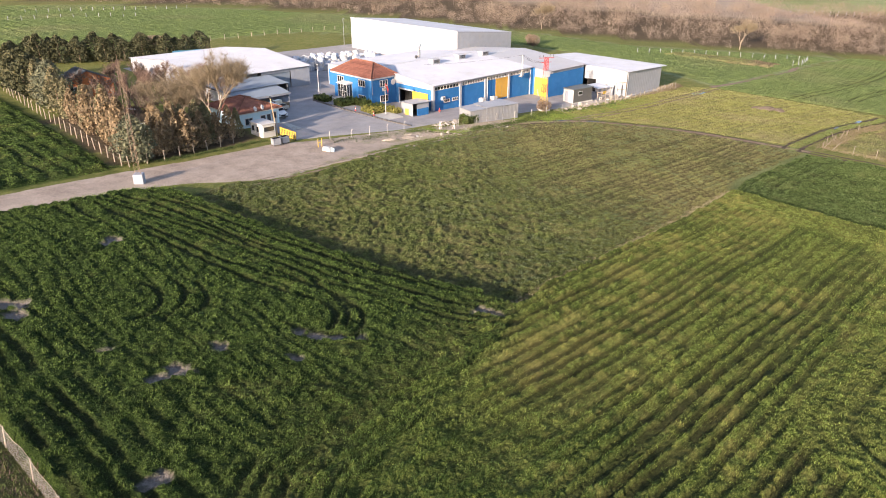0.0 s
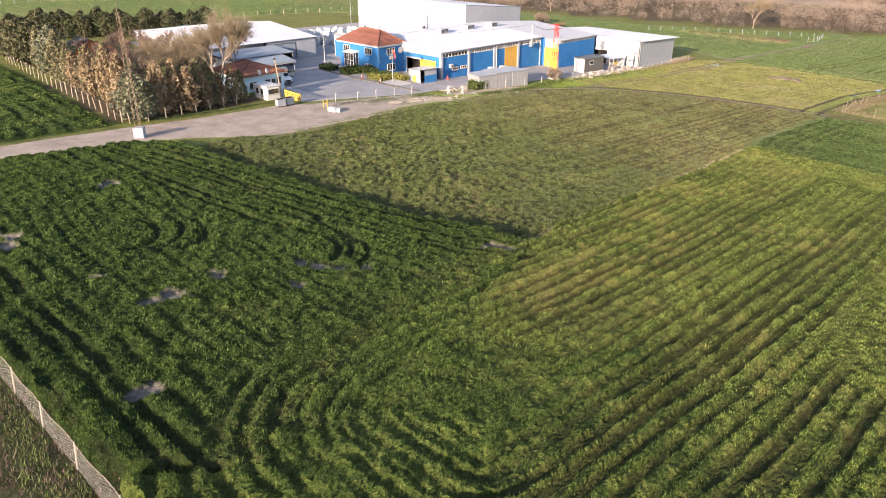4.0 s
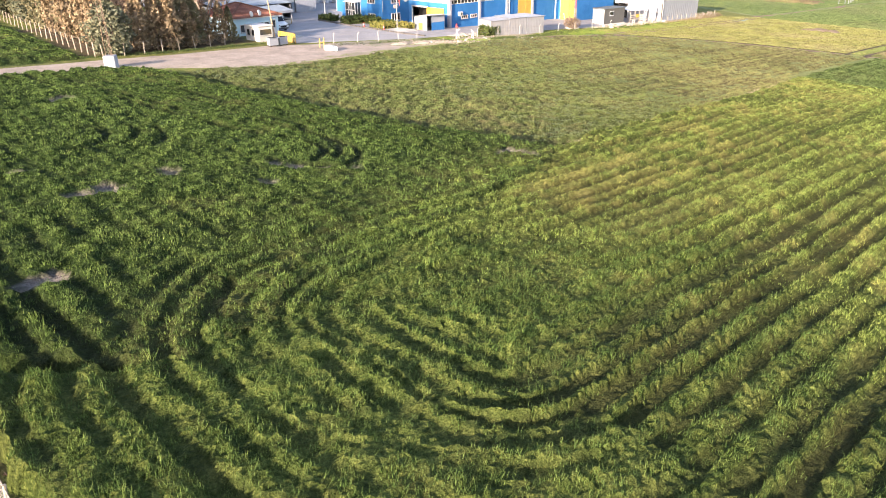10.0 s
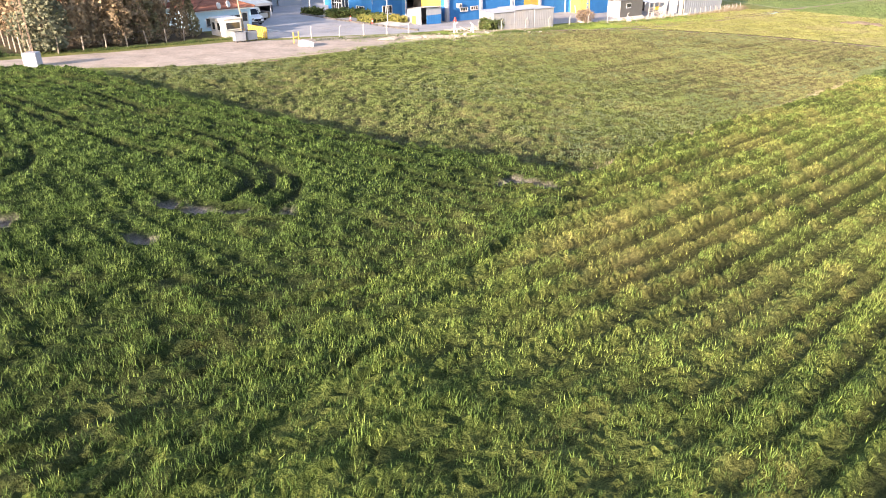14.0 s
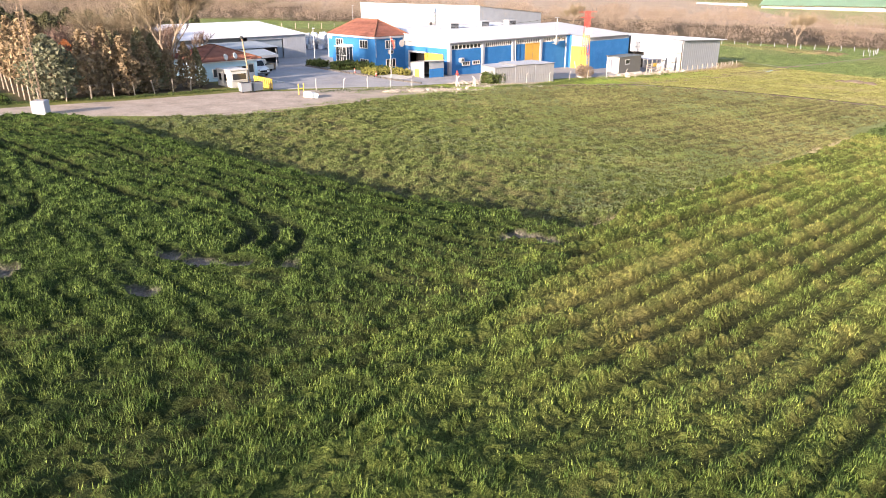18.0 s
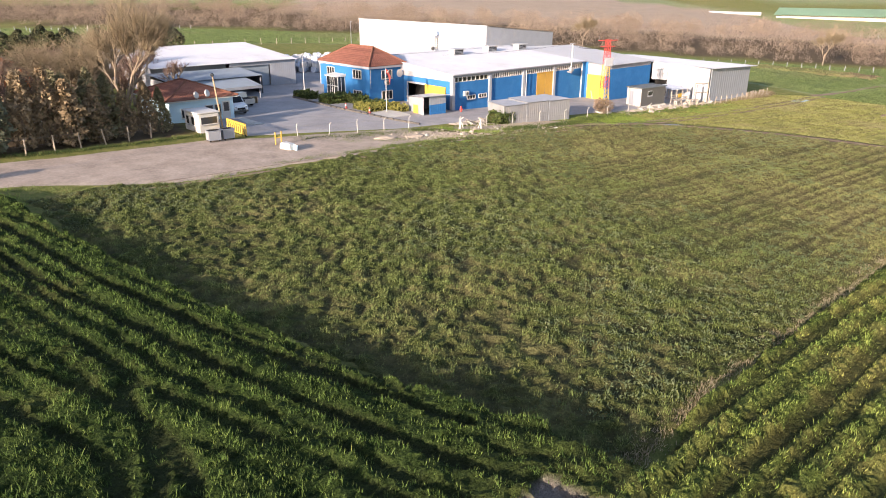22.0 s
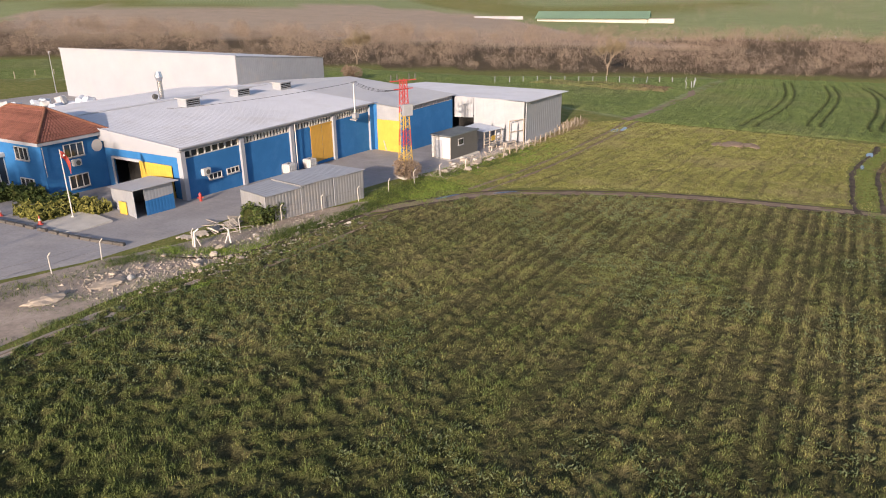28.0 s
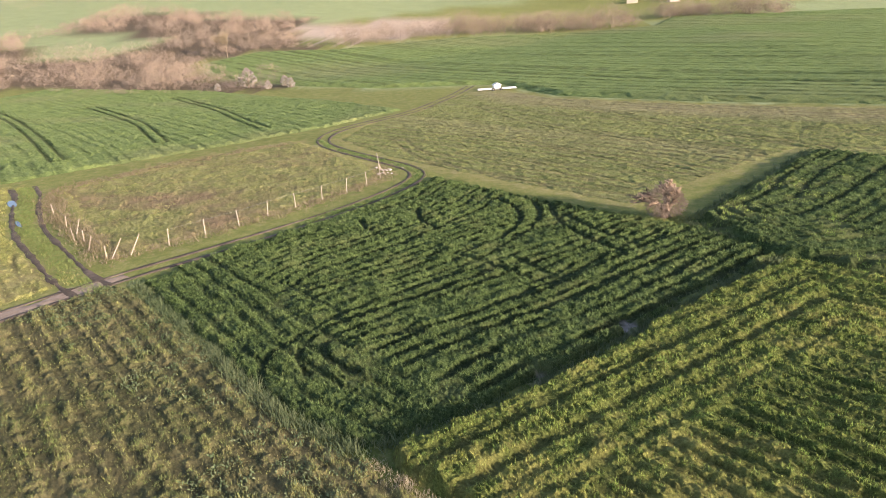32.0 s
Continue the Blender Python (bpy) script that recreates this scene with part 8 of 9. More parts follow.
for a, b in (((62.8, 113.2), (63.6, 112.4)), ((63.6, 112.0), (64.6, 111.4)), ((65.2, 116.6), (64.6, 115.6)), ((68, 119.6), (66.9, 118.9)), ((69.4, 120.4), (69.6, 119.8)), ((92.7, 96.9), (94.6, 97.6)), ((89.8, 95.6), (88.8, 96.3))):
    root = thing("leaning_post", "crooked wooden post leaning at the paddock corner", "post", pose(a[0], a[1], gz(*a)))
    part("post", T((0, 0, -0.2), (b[0] - a[0], b[1] - a[1], 1.5), 0.05, 0.035), POST, root)
fence("white_fence", "far fence of white concrete posts below the wood", [(56, 210), (70, 211), (88, 210.5), (106, 210)], 1.7, 3.4, WHITE_WALL, 0.07, 0)
fence("white_fence", "far fence of white concrete posts below the wood", [(106, 210), (101, 203), (97, 201)], 1.6, 2.4, WHITE_WALL, 0.07, 0)
fence("field_fence", "field fence of pale posts behind the warehouses", [(-107, 184), (-83, 192), (-68, 204), (-55, 219), (-34, 243), (-10, 246)], 1.5, 4.6, POST, 0.09, 0)
fence("white_fence", "far fence of white concrete posts on the hill", [(-172, 298), (-150, 306), (-126, 312), (-110, 322)], 1.9, 4.2, WHITE_WALL, 0.09, 0)
fence("white_fence", "far fence of white concrete posts on the hill", [(-175, 250), (-158, 258), (-140, 266), (-116, 275)], 1.8, 4.2, WHITE_WALL, 0.09, 0)
fence("white_fence", "distant white posts along the far field", [(150, 352), (190, 340), (235, 332), (262, 322)], 2.0, 3.4, WHITE_WALL, 0.1, 0)


def chain_fence():
    line = [(-31, 37.3), (-25.6, 32.4), (-21.4, 28.7), (-17.8, 25.4), (-14.9, 22.7), (-11.9, 19.9), (-9.2, 17.3), (-5.5, 13.9)]
    root = thing("chain_link_fence", "sagging chain-link fence on thin posts at the field corner", "fence", pose(line[0][0], line[0][1], gz(*line[0])))
    p = smooth_line(line, 0.35)
    o = Vector((line[0][0], line[0][1], gz(*line[0])))
    base = [Vector((x, y, gz(x, y) + 0.05)) - o for x, y in p]
    H = [1.35 + 0.12 * math.sin(k * 0.7) - 0.2 * abs(math.sin(k * 0.11)) for k in range(len(p))]
    lean = Vector((0.10, 0.12, 0))
    bm = bmesh.new()
    n = 9
    for k in range(len(p) - 1):
        for j in range(n):
            for s in (0, 1):
                f0, f1 = (j + s) / n, (j + 1 - s) / n
                a = base[k] + (lean * f0 + Vector((0, 0, H[k] * f0)))
                b = base[k + 1] + (lean * f1 + Vector((0, 0, H[k + 1] * f1)))
                tube(bm, a, b, 0.006, n=3)
    part("wire_mesh", bm, WIRE, root)
    bm = bmesh.new()
    for k in range(len(p) - 1):
        tube(bm, base[k] + lean + Vector((0, 0, H[k])), base[k + 1] + lean + Vector((0, 0, H[k + 1])), 0.012, n=4)
    part("top_wire", bm, POST, root)
    for k in range(4, len(p), 9):
        part("post", T(base[k] - Vector((0, 0, 0.3)), base[k] + lean * 1.1 + Vector((0, 0, H[k] + 0.1)), 0.04, n=6), POST, root)


chain_fence()


# ---- vehicles ----
def wheel(parent, x, y, r, w=0.22):
    tyre = part("wheel", T((x, y - w / 2, r), (x, y + w / 2, r), r, n=18), RUBBER, parent)
    part("rim", T((x, y - w / 2 - 0.012, r), (x, y + w / 2 + 0.012, r), r * 0.55, n=12), CHROME, tyre)


def profile(pts, y0, y1, inset=0.0, bevel=0.05):
    """A body with the given outline along x and z, narrowed towards the top."""
    bm = bmesh.new()
    top = max(z for _, z in pts)
    low = min(z for _, z in pts)
    rows = []
    for s, y in ((1, y0), (-1, y1)):
        rows.append([bm.verts.new((x, y + s * inset * ((z - low) / (top - low)) ** 2, z)) for x, z in pts])
    bm.faces.new(rows[0])
    bm.faces.new(rows[1][::-1])
    n = len(pts)
    for k in range(n):
        bm.faces.new((rows[0][(k + 1) % n], rows[0][k], rows[1][k], rows[1][(k + 1) % n]))
    bmesh.ops.recalc_face_normals(bm, faces=bm.faces)
    bmesh.ops.bevel(bm, geom=bm.edges[:], offset=bevel, segments=2, affect="EDGES")
    return bm


def van():
    root = thing("white_van", "white panel van parked beside the gatehouse", "van", at45(-25.3, 12.6, 1.75, -90))
    part("body", profile([(-2.4, 0.35), (2.3, 0.35), (2.45, 0.8), (2.3, 1.1), (1.55, 1.3), (0.85, 2.1), (-2.35, 2.15)], -0.92, 0.92, 0.12), CAR_WHITE, root)
    bm = bmesh.new()
    vs = [bm.verts.new(c) for c in ((1.57, -0.74, 1.36), (1.57, 0.74, 1.36), (0.98, 0.7, 2.03), (0.98, -0.7, 2.03))]
    bm.faces.new(vs)
    bmesh.ops.solidify(bm, geom=bm.faces[:], thickness=-0.05)
    part("windscreen", bm, GLASS, root)
    for s in (-1, 1):
        part("side_window", B(0.35, 1.15, s * 0.885 - 0.03, s * 0.885 + 0.03, 1.35, 1.85, bevel=0.02), GLASS, root)
        part("headlight", B(2.25, 2.43, s * 0.68 - 0.14, s * 0.68 + 0.14, 0.78, 0.98, bevel=0.03), CHROME, root)
        part("mirror", B(1.15, 1.3, s * 1.02 - 0.08, s * 1.02 + 0.08, 1.3, 1.55, bevel=0.03), RUBBER, root)
        for x in (-1.5, 1.55):
            wheel(root, x, s * 0.82, 0.33)
    part("grille", B(2.4, 2.48, -0.5, 0.5, 0.6, 0.85, bevel=0.02), RUBBER, root)
    part("bumper", B(2.3, 2.5, -0.88, 0.88, 0.33, 0.55, bevel=0.04), GREY_BOX, root)


def pickup():
    root = thing("pickup_truck", "silver-beige pickup parked under the carport", "truck", at45(-21.6, 17.8, 1.65, 90))
    part("body", profile([(-2.5, 0.4), (2.4, 0.4), (2.5, 0.75), (2.35, 1.0), (-2.5, 1.02)], -0.88, 0.88, 0.04), CAR_SILVER, root)
    part("cab", profile([(-0.6, 0.95), (1.3, 0.95), (0.55, 1.62), (-0.5, 1.65)], -0.82, 0.82, 0.14), CAR_SILVER, root)
    bm = bmesh.new()
    bm.faces.new([bm.verts.new(c) for c in ((1.2, -0.7, 1.06), (1.2, 0.7, 1.06), (0.65, 0.6, 1.56), (0.65, -0.6, 1.56))])
    bmesh.ops.solidify(bm, geom=bm.faces[:], thickness=-0.05)
    part("windscreen", bm, GLASS, root)
    part("load_bed", B(-2.4, -0.75, -0.72, 0.72, 0.98, 1.03), RUBBER, root)
    for s in (-1, 1):
        part("side_window", B(-0.4, 0.5, s * 0.77 - 0.03, s * 0.77 + 0.03, 1.1, 1.5, bevel=0.02), GLASS, root)
        part("headlight", B(2.3, 2.47, s * 0.65 - 0.15, s * 0.65 + 0.15, 0.7, 0.9, bevel=0.03), CHROME, root)
        for x in (-1.5, 1.55):
            wheel(root, x, s * 0.8, 0.34)


van()
pickup()


# ---- poles, flag and cables ----
def flagpole():
    x, y = -10.6, 123.5
    root = thing("flagpole", "white flagpole with a small red flag above the hedge", "flagpole", pose(x, y, gz(x, y)))
    part("pole", T((0, 0, -0.1), (0.0, 0, 5.6), 0.055, 0.035), PLASTIC_WHITE, root)
    part("foot", T((0, 0, -0.1), (0, 0, 0.25), 0.14), CONCRETE, root)
    bm = bmesh.new()
    n = 10
    top = [bm.verts.new((0.04 + 0.065 * k, -0.05 * math.sin(k * 0.8), 5.5 - 0.012 * k * k)) for k in range(n)]
    low = [bm.verts.new((0.04 + 0.052 * k, -0.07 * math.sin(k * 0.8 + 0.4), 5.0 - 0.018 * k * k)) for k in range(n)]
    for k in range(n - 1):
        bm.faces.new((top[k], top[k + 1], low[k + 1], low[k]))
    bmesh.ops.solidify(bm, geom=bm.faces[:], thickness=0.012)
    flag = part("flag", bm, RED, root, "red cloth flag")
    part("emblem", T((0.26, -0.10, 5.15), (0.26, 0.08, 5.15), 0.075, n=12), PLASTIC_WHITE, flag, "plain white disc")


def lamp_post(x, y, h, label, arm=0.9, mat=STEEL):
    root = thing("lamp_post", label, "lamp post", pose(x, y, gz(x, y), 0, 0, -45))
    part("pole", T((0, 0, -0.1), (0, 0, h), 0.07, 0.045), mat, root)
    part("base", B(-0.18, 0.18, -0.18, 0.18, -0.1, 0.12, bevel=0.02), CONCRETE, root)
    head = part("lamp_head", B(-0.05, arm, -0.12, 0.12, h - 0.06, h + 0.06, bevel=0.03), mat, root)
    part("lens", B(0.3, arm - 0.05, -0.09, 0.09, h - 0.085, h - 0.062), PLASTIC_WHITE, head)


flagpole()
lamp_post(-25.6, 141.7, 5.4, "slim white lamp post at the yard's end", 0.35, PLASTIC_WHITE)
lamp_post(-29, 205, 7.2, "tall thin lamp post behind the office", 0.5)
lp = thing("wooden_pole", "leaning weathered wooden pole with a round lamp beside the gate", "pole", pose(-26, 106.3, gz(-26, 106.3)))
part("pole", T((0, 0, -0.4), (-0.75, 0.5, 5.6), 0.1, 0.07), WOOD, lp)
bm = bmesh.new()
bmesh.ops.create_uvsphere(bm, u_segments=12, v_segments=8, radius=0.2, matrix=Matrix.Translation((-0.78, 0.5, 5.75)))
part("lamp", bm, GLASS, lp, "dark round lamp")
rp = thing("roof_mast", "white roof mast with brackets and cables on the front wall", "mast", at45(24.2, -0.75, 3.9))
part("pole", T((0, 0, 0), (0, 0, 4.4), 0.09, 0.07), PLASTIC_WHITE, rp)
part("bracket", B(-0.3, 0.3, -0.1, 0.55, 0.1, 0.25), STEEL, rp)
part("switch_box", B(-0.35, 0.35, -0.3, 0.2, 0.35, 0.9, bevel=0.03), STEEL, rp)
part("cross_arm", B(-0.6, 0.6, -0.05, 0.05, 4.3, 4.42), STEEL, rp)


def cable(a, b, sag, label, r=0.018):
    a, b = Vector(a), Vector(b)
    root = thing("cable", label, "cable", Matrix.Translation(a), "overhead cables")
    bm = bmesh.new()
    pts = [a.lerp(b, k / 12) - Vector((0, 0, 4 * sag * (k / 12) * (1 - k / 12))) - a for k in range(13)]
    for p0, p1 in zip(pts, pts[1:]):
        tube(bm, p0, p1, r, n=4)
    part("strand", bm, RUBBER, root)


mast_top = at45(24.2, -0.75, 8.25).translation
for k in (-0.6, 0.0, 0.6):
    cable(mast_top + Vector((k * 0.4, k * 0.4, 0)), (18.7 + k, 132.5 + k * 0.4, gz(18.7, 132.5) + 8.9), 0.5, "dark cable from the roof mast to the pylon")
cable(mast_top, at45(9, 12, 6.6).translation, 0.3, "dark cable along the factory roof")


# ---- yard and gate ----
def hydrant():
    root = thing("fire_hydrant", "red fire hydrant on the factory forecourt", "hydrant", pose(-1.05, 126.7, 0.55))
    part("barrel", T((0, 0, -0.2), (0, 0, 0.7), 0.13, 0.12, n=12), RED, root)
    part("cap", T((0, 0, 0.7), (0, 0, 0.92), 0.16, 0.05, n=12), RED, root)
    for s in (-1, 1):
        part("outlet", T((s * 0.1, 0, 0.45), (s * 0.26, 0, 0.45), 0.07, n=10), RED, root)
    part("flange", T((0, 0, 0.02), (0, 0, 0.08), 0.2, n=12), RED, root)


def cone(x, y):
    root = thing("traffic_cone", "small orange and white traffic cone on the kerb", "cone", pose(x, y, gz(x, y) + 0.1), "traffic cones")
    part("base", B(-0.19, 0.19, -0.19, 0.19, 0, 0.04), RED, root)
    part("cone", T((0, 0, 0.04), (0, 0, 0.7), 0.14, 0.03, n=12), RED, root)
    part("band", T((0, 0, 0.3), (0, 0, 0.48), 0.103, 0.068, n=12), PLASTIC_WHITE, root)


hydrant()
cone(-16.2, 125.2)
cone(-12.6, 122.0)


def kerb():
    line = [(-25.2, 132.9), (-17.1, 124.6), (-12.4, 120.6), (-8.9, 117.4), (-5.65, 115.2)]
    p = smooth_line(line, 0.95, 1)
    root = thing("kerb", "dark kerb of single stones round the yard island", "kerb", pose(p[0][0], p[0][1], gz(*p[0])))
    stone = None
    for a, b in zip(p, p[1:]):
        m = pose((a[0] + b[0]) / 2 - p[0][0], (a[1] + b[1]) / 2 - p[0][1], gz(*a) - gz(*p[0]), 0, 0, math.degrees(math.atan2(b[1] - a[1], b[0] - a[0])))
        if stone is None:
            stone = part("kerb_stone", B(-0.47, 0.47, -0.14, 0.14, -0.1, 0.26, bevel=0.02), KERB, root)
            stone.matrix_basis = m
        else:
            again(stone, root, m)


def island(name, pts, mat, label):
    """A low planted or paved patch inside the kerb."""
    cx, cy = sum(p[0] for p in pts) / len(pts), sum(p[1] for p in pts) / len(pts)
    bm = prism([(x - cx, y - cy) for x, y in pts], -0.3, [0.11] * len(pts))
    single(name, bm, mat, label, "paving", pose(cx, cy, gz(cx, cy)), kind="structure")


kerb()
island("office_forecourt", [(-16.9, 124.7), (-12.3, 120.9), (-9.6, 119.2), (-7.4, 121.6), (-9.6, 124.6), (-13.6, 128.2)], CONCRETE, "pale paved strip before the office")


def waste_bin(x, y, turn):
    root = thing("waste_bin", "grey-white metal waste container beside the gate", "bin", pose(x, y, gz(x, y) + 0.06, 0, 0, turn), "waste bins")
    part("body", prism([(-0.6, -0.45), (0.6, -0.45), (0.6, 0.45), (-0.6, 0.45)], 0.15, [1.05] * 4), STEEL, root)
    part("rim", B(-0.66, 0.66, -0.5, 0.5, 1.04, 1.1, bevel=0.01), STEEL, root)
    # A black plate on the lid paints the shaded hollow of the bin.
    part("opening", B(-0.55, 0.55, -0.4, 0.4, 1.095, 1.108), OPENING_SHADE, root)
    for cx, cy in ((-0.45, -0.35), (0.45, -0.35), (0.45, 0.35), (-0.45, 0.35)):
        part("castor", T((cx, cy - 0.04, 0.08), (cx, cy + 0.04, 0.08), 0.08, n=10), RUBBER, root)
    for s in (-1, 1):
        part("handle", T((s * 0.62, -0.2, 0.8), (s * 0.62, 0.2, 0.8), 0.03, n=6), STEEL, root)


waste_bin(-24.8, 100.1, 40)
waste_bin(-23.9, 101.4, 48)


def yellow_gate(a, b, h, label):
    dx, dy = b[0] - a[0], b[1] - a[1]
    L = math.hypot(dx, dy)
    root = thing("yellow_gate", label, "gate", pose(a[0], a[1], gz(*a), 0, 0, math.degrees(math.atan2(dy, dx))))
    part("lower_rail", B(0, L, -0.04, 0.04, 0.15, 0.24), YELLOW, root)
    part("upper_rail", B(0, L, -0.04, 0.04, h - 0.12, h), YELLOW, root)
    n = max(2, int(L / 0.42))
    bar = part("bar", B(-0.13, 0.13, -0.03, 0.03, 0.1, h + 0.08), YELLOW, root)
    bar.location = (0.13, 0, 0)
    for k in range(1, n):
        again(bar, root, pose(0.13 + (L - 0.26) * k / (n - 1), 0, 0))
    part("gate_wheel", T((L - 0.2, -0.05, 0.1), (L - 0.2, 0.05, 0.1), 0.1, n=12), RUBBER, root)


yellow_gate((-25.6, 106.4), (-22.5, 103.2), 1.25, "open yellow steel sliding gate leaf at the entrance")
gp = thing("gate_post", "pair of yellow steel gate posts at the entrance", "gate post", pose(-18.6, 99.9, gz(-18.6, 99.9)))
part("post", T((0, 0, -0.3), (0, 0, 1.25), 0.06), YELLOW, gp)
part("post", T((0.45, 0.35, -0.3), (0.5, 0.4, 1.3), 0.06), YELLOW, gp)
part("brace", T((0, 0, 0.7), (0.45, 0.35, 0.75), 0.05), YELLOW, gp)
bm = B(-0.72, 0.72, -0.42, 0.42, -0.1, 0.6, bevel=0.12)
for v in bm.verts:
    v.co.x *= 1 - 0.3 * max(0, v.co.z)
    v.co += noise.noise_vector(v.co * 1.3) * 0.08
single("concrete_block", bm, PLASTIC_WHITE, "white-painted concrete block at the roadside", "block", pose(-17.0, 98.2, gz(-17.0, 98.2) + 0.05, 0, 4, -32))
single("blue_board", B(-0.32, 0.32, -0.04, 0.04, 0, 0.5), LIGHT_BLUE, "pale blue board leaning on the roadside block", "board", pose(-16.2, 97.75, gz(-16.2, 97.75) + 0.05, -14, 0, -40))


def tank(x, y, s):
    root = thing("water_tank", "white plastic tank in a steel cage on the forecourt", "tank", pose(x, y, gz(x, y) + 0.07, 0, 0, 45), "water tanks")
    part("tank", B(-s / 2, s / 2, -s / 2, s / 2, 0.14, 1.1, bevel=0.08), PLASTIC_WHITE, root)
    part("pallet", B(-s / 2, s / 2, -s / 2, s / 2, 0, 0.13), GREY_BOX, root)
    part("cap", T((0, 0, 1.08), (0, 0, 1.16), 0.11, n=12), RUBBER, root)
    bar = part("cage_bar", T((0, 0, 0.13), (0, 0, 1.12), 0.014, n=5), STEEL, root)
    bar.location = (-s / 2, -s / 2 - 0.02, 0)
    for k in range(1, 5):
        again(bar, root, pose(-s / 2 + s * k / 4, -s / 2 - 0.02, 0))
        again(bar, root, pose(-s / 2 - 0.02, -s / 2 + s * k / 4, 0))
    for z in (0.45, 0.8):
        part("cage_rail", B(-s / 2 - 0.03, s / 2 + 0.03, -s / 2 - 0.035, -s / 2 - 0.01, z, z + 0.03), STEEL, root)


tank(7.2, 135.8, 1.05)
tank(9.5, 137.9, 1.05)
single("leaning_sheet", B(-0.9, 0.9, -0.02, 0.02, 0, 1.3), PLASTIC_WHITE, "white sheet leaning by the yellow wall", "sheet", pose(19.9, 146.4, gz(19.9, 146.4) + 0.06, -16, 0, 45))


# ---- rubble, timber and stones ----
def stone_mesh(seed, mat):
    bm = bmesh.new()
    bmesh.ops.create_icosphere(bm, subdivisions=2, radius=0.5)
    for v in bm.verts:
        v.co *= 1 + 0.55 * noise.noise(v.co * 1.7 + Vector((seed * 7.3, 0, 0))) + 0.2 * noise.noise(v.co * 4 + Vector((0, seed * 3.1, 0)))
        v.co.z *= 0.62
    me = bpy.data.meshes.new("stone")
    bm.to_mesh(me)
    bm.free()
    me.materials.append(mat)
    return me


STONES = [stone_mesh(k, (RUBBLE, RUBBLE, CONCRETE, RUBBLE)[k]) for k in range(4)]


def stone(x, y, s, k, label, group, name="stone", z=None):
    m = pose(x, y, (gz(x, y) if z is None else z) + 0.07 + s * 0.12, (k * 37) % 40 - 20, (k * 53) % 40 - 20, (k * 97) % 360) @ Matrix.Diagonal((s, s * (0.7 + 0.4 * ((k * 7) % 5) / 5), s * 0.8, 1))
    ob = new(name, STONES[k % 4])
    ob.matrix_world = m
    tagged(ob, label, "stone", group)


rng = random.Random(88)
BANK = [(-17, 100.5), (-13, 103.6), (-9, 105.6), (-4.3, 108.6), (0, 111.2), (4.5, 114.6), (9, 118.6)]
bank = smooth_line(BANK, 0.3)
for k in range(34):
    x, y = bank[int(len(bank) * rng.uniform(0.3, 1) ** 0.8)]
    stone(x + rng.gauss(0, 1.0), y + rng.gauss(0, 0.9), rng.uniform(0.2, 0.5) if k % 9 else rng.uniform(0.6, 0.95), k, "pale rubble stone on the bank beside the yard", "rubble stones")
for k in range(34):
    u, v = rng.uniform(22.5, 44), rng.uniform(-15.4, -11.6)
    x, y = uv(u, v)
    stone(x, y, rng.uniform(0.35, 1.1), k + 3, "pale lump of broken concrete beside the site cabin", "broken concrete")
for k in range(16):
    stone(91.6 + rng.gauss(0, 0.9), 96.0 + rng.gauss(0, 0.7), rng.uniform(0.15, 0.4), k, "pale stone at the paddock corner", "paddock stones")
for x, y in ((-5.6, 107.6), (-8.6, 105.7)):
    bm = bmesh.new()
    bmesh.ops.create_icosphere(bm, subdivisions=3, radius=1)
    for v in bm.verts:
        v.co *= 1 + 0.35 * noise.noise(v.co * 2.1 + Vector((x, y, 0)))
        v.co.z = v.co.z * 0.28
    single("lime_mound", bm, RUBBLE, "low white mound of spilled lime", "heap", pose(x, y, gz(x, y) + 0.05, 0, 0, 30) @ Matrix.Diagonal((1.2, 0.6, 1, 1)))


def gravel():
    rg = np.random.default_rng(77)
    n = 4200
    i = (len(bank) * rg.uniform(0.25, 1, n) ** 0.7).astype(int) % len(bank)
    c = bank[i] + rg.normal(0, 1.5, (n, 2))
    c[n // 2:] = np.stack(uv(rg.uniform(20, 46, n - n // 2), rg.normal(-13.4, 1.0, n - n // 2)), -1)
    s = rg.uniform(0.04, 0.12, n) * rg.uniform(0.6, 1.4, n)
    z = height(c[:, 0], c[:, 1]) + 0.06
    base = np.array([(1, 0, 0), (-0.5, 0.9, 0), (-0.5, -0.9, 0), (0.1, 0.1, 0.8)])
    a = rg.uniform(0, 2 * np.pi, n)
    R = np.stack([np.stack([np.cos(a), -np.sin(a)], -1), np.stack([np.sin(a), np.cos(a)], -1)], 1)
    xy = np.einsum("nij,kj->nki", R, base[:, :2]) * s[:, None, None] + c[:, None]
    zz = base[:, 2][None] * s[:, None] + z[:, None]
    V = np.concatenate([xy, zz[..., None]], -1).reshape(-1, 3)
    F = (np.arange(n)[:, None, None] * 4 + np.array([(0, 1, 3), (1, 2, 3), (2, 0, 3)])[None]).reshape(-1, 3)
    tagged(new("loose_gravel", np_mesh("loose_gravel", V, F, RUBBLE)), "loose pale gravel and rubble on the bank", "gravel", kind="stuff")


gravel()


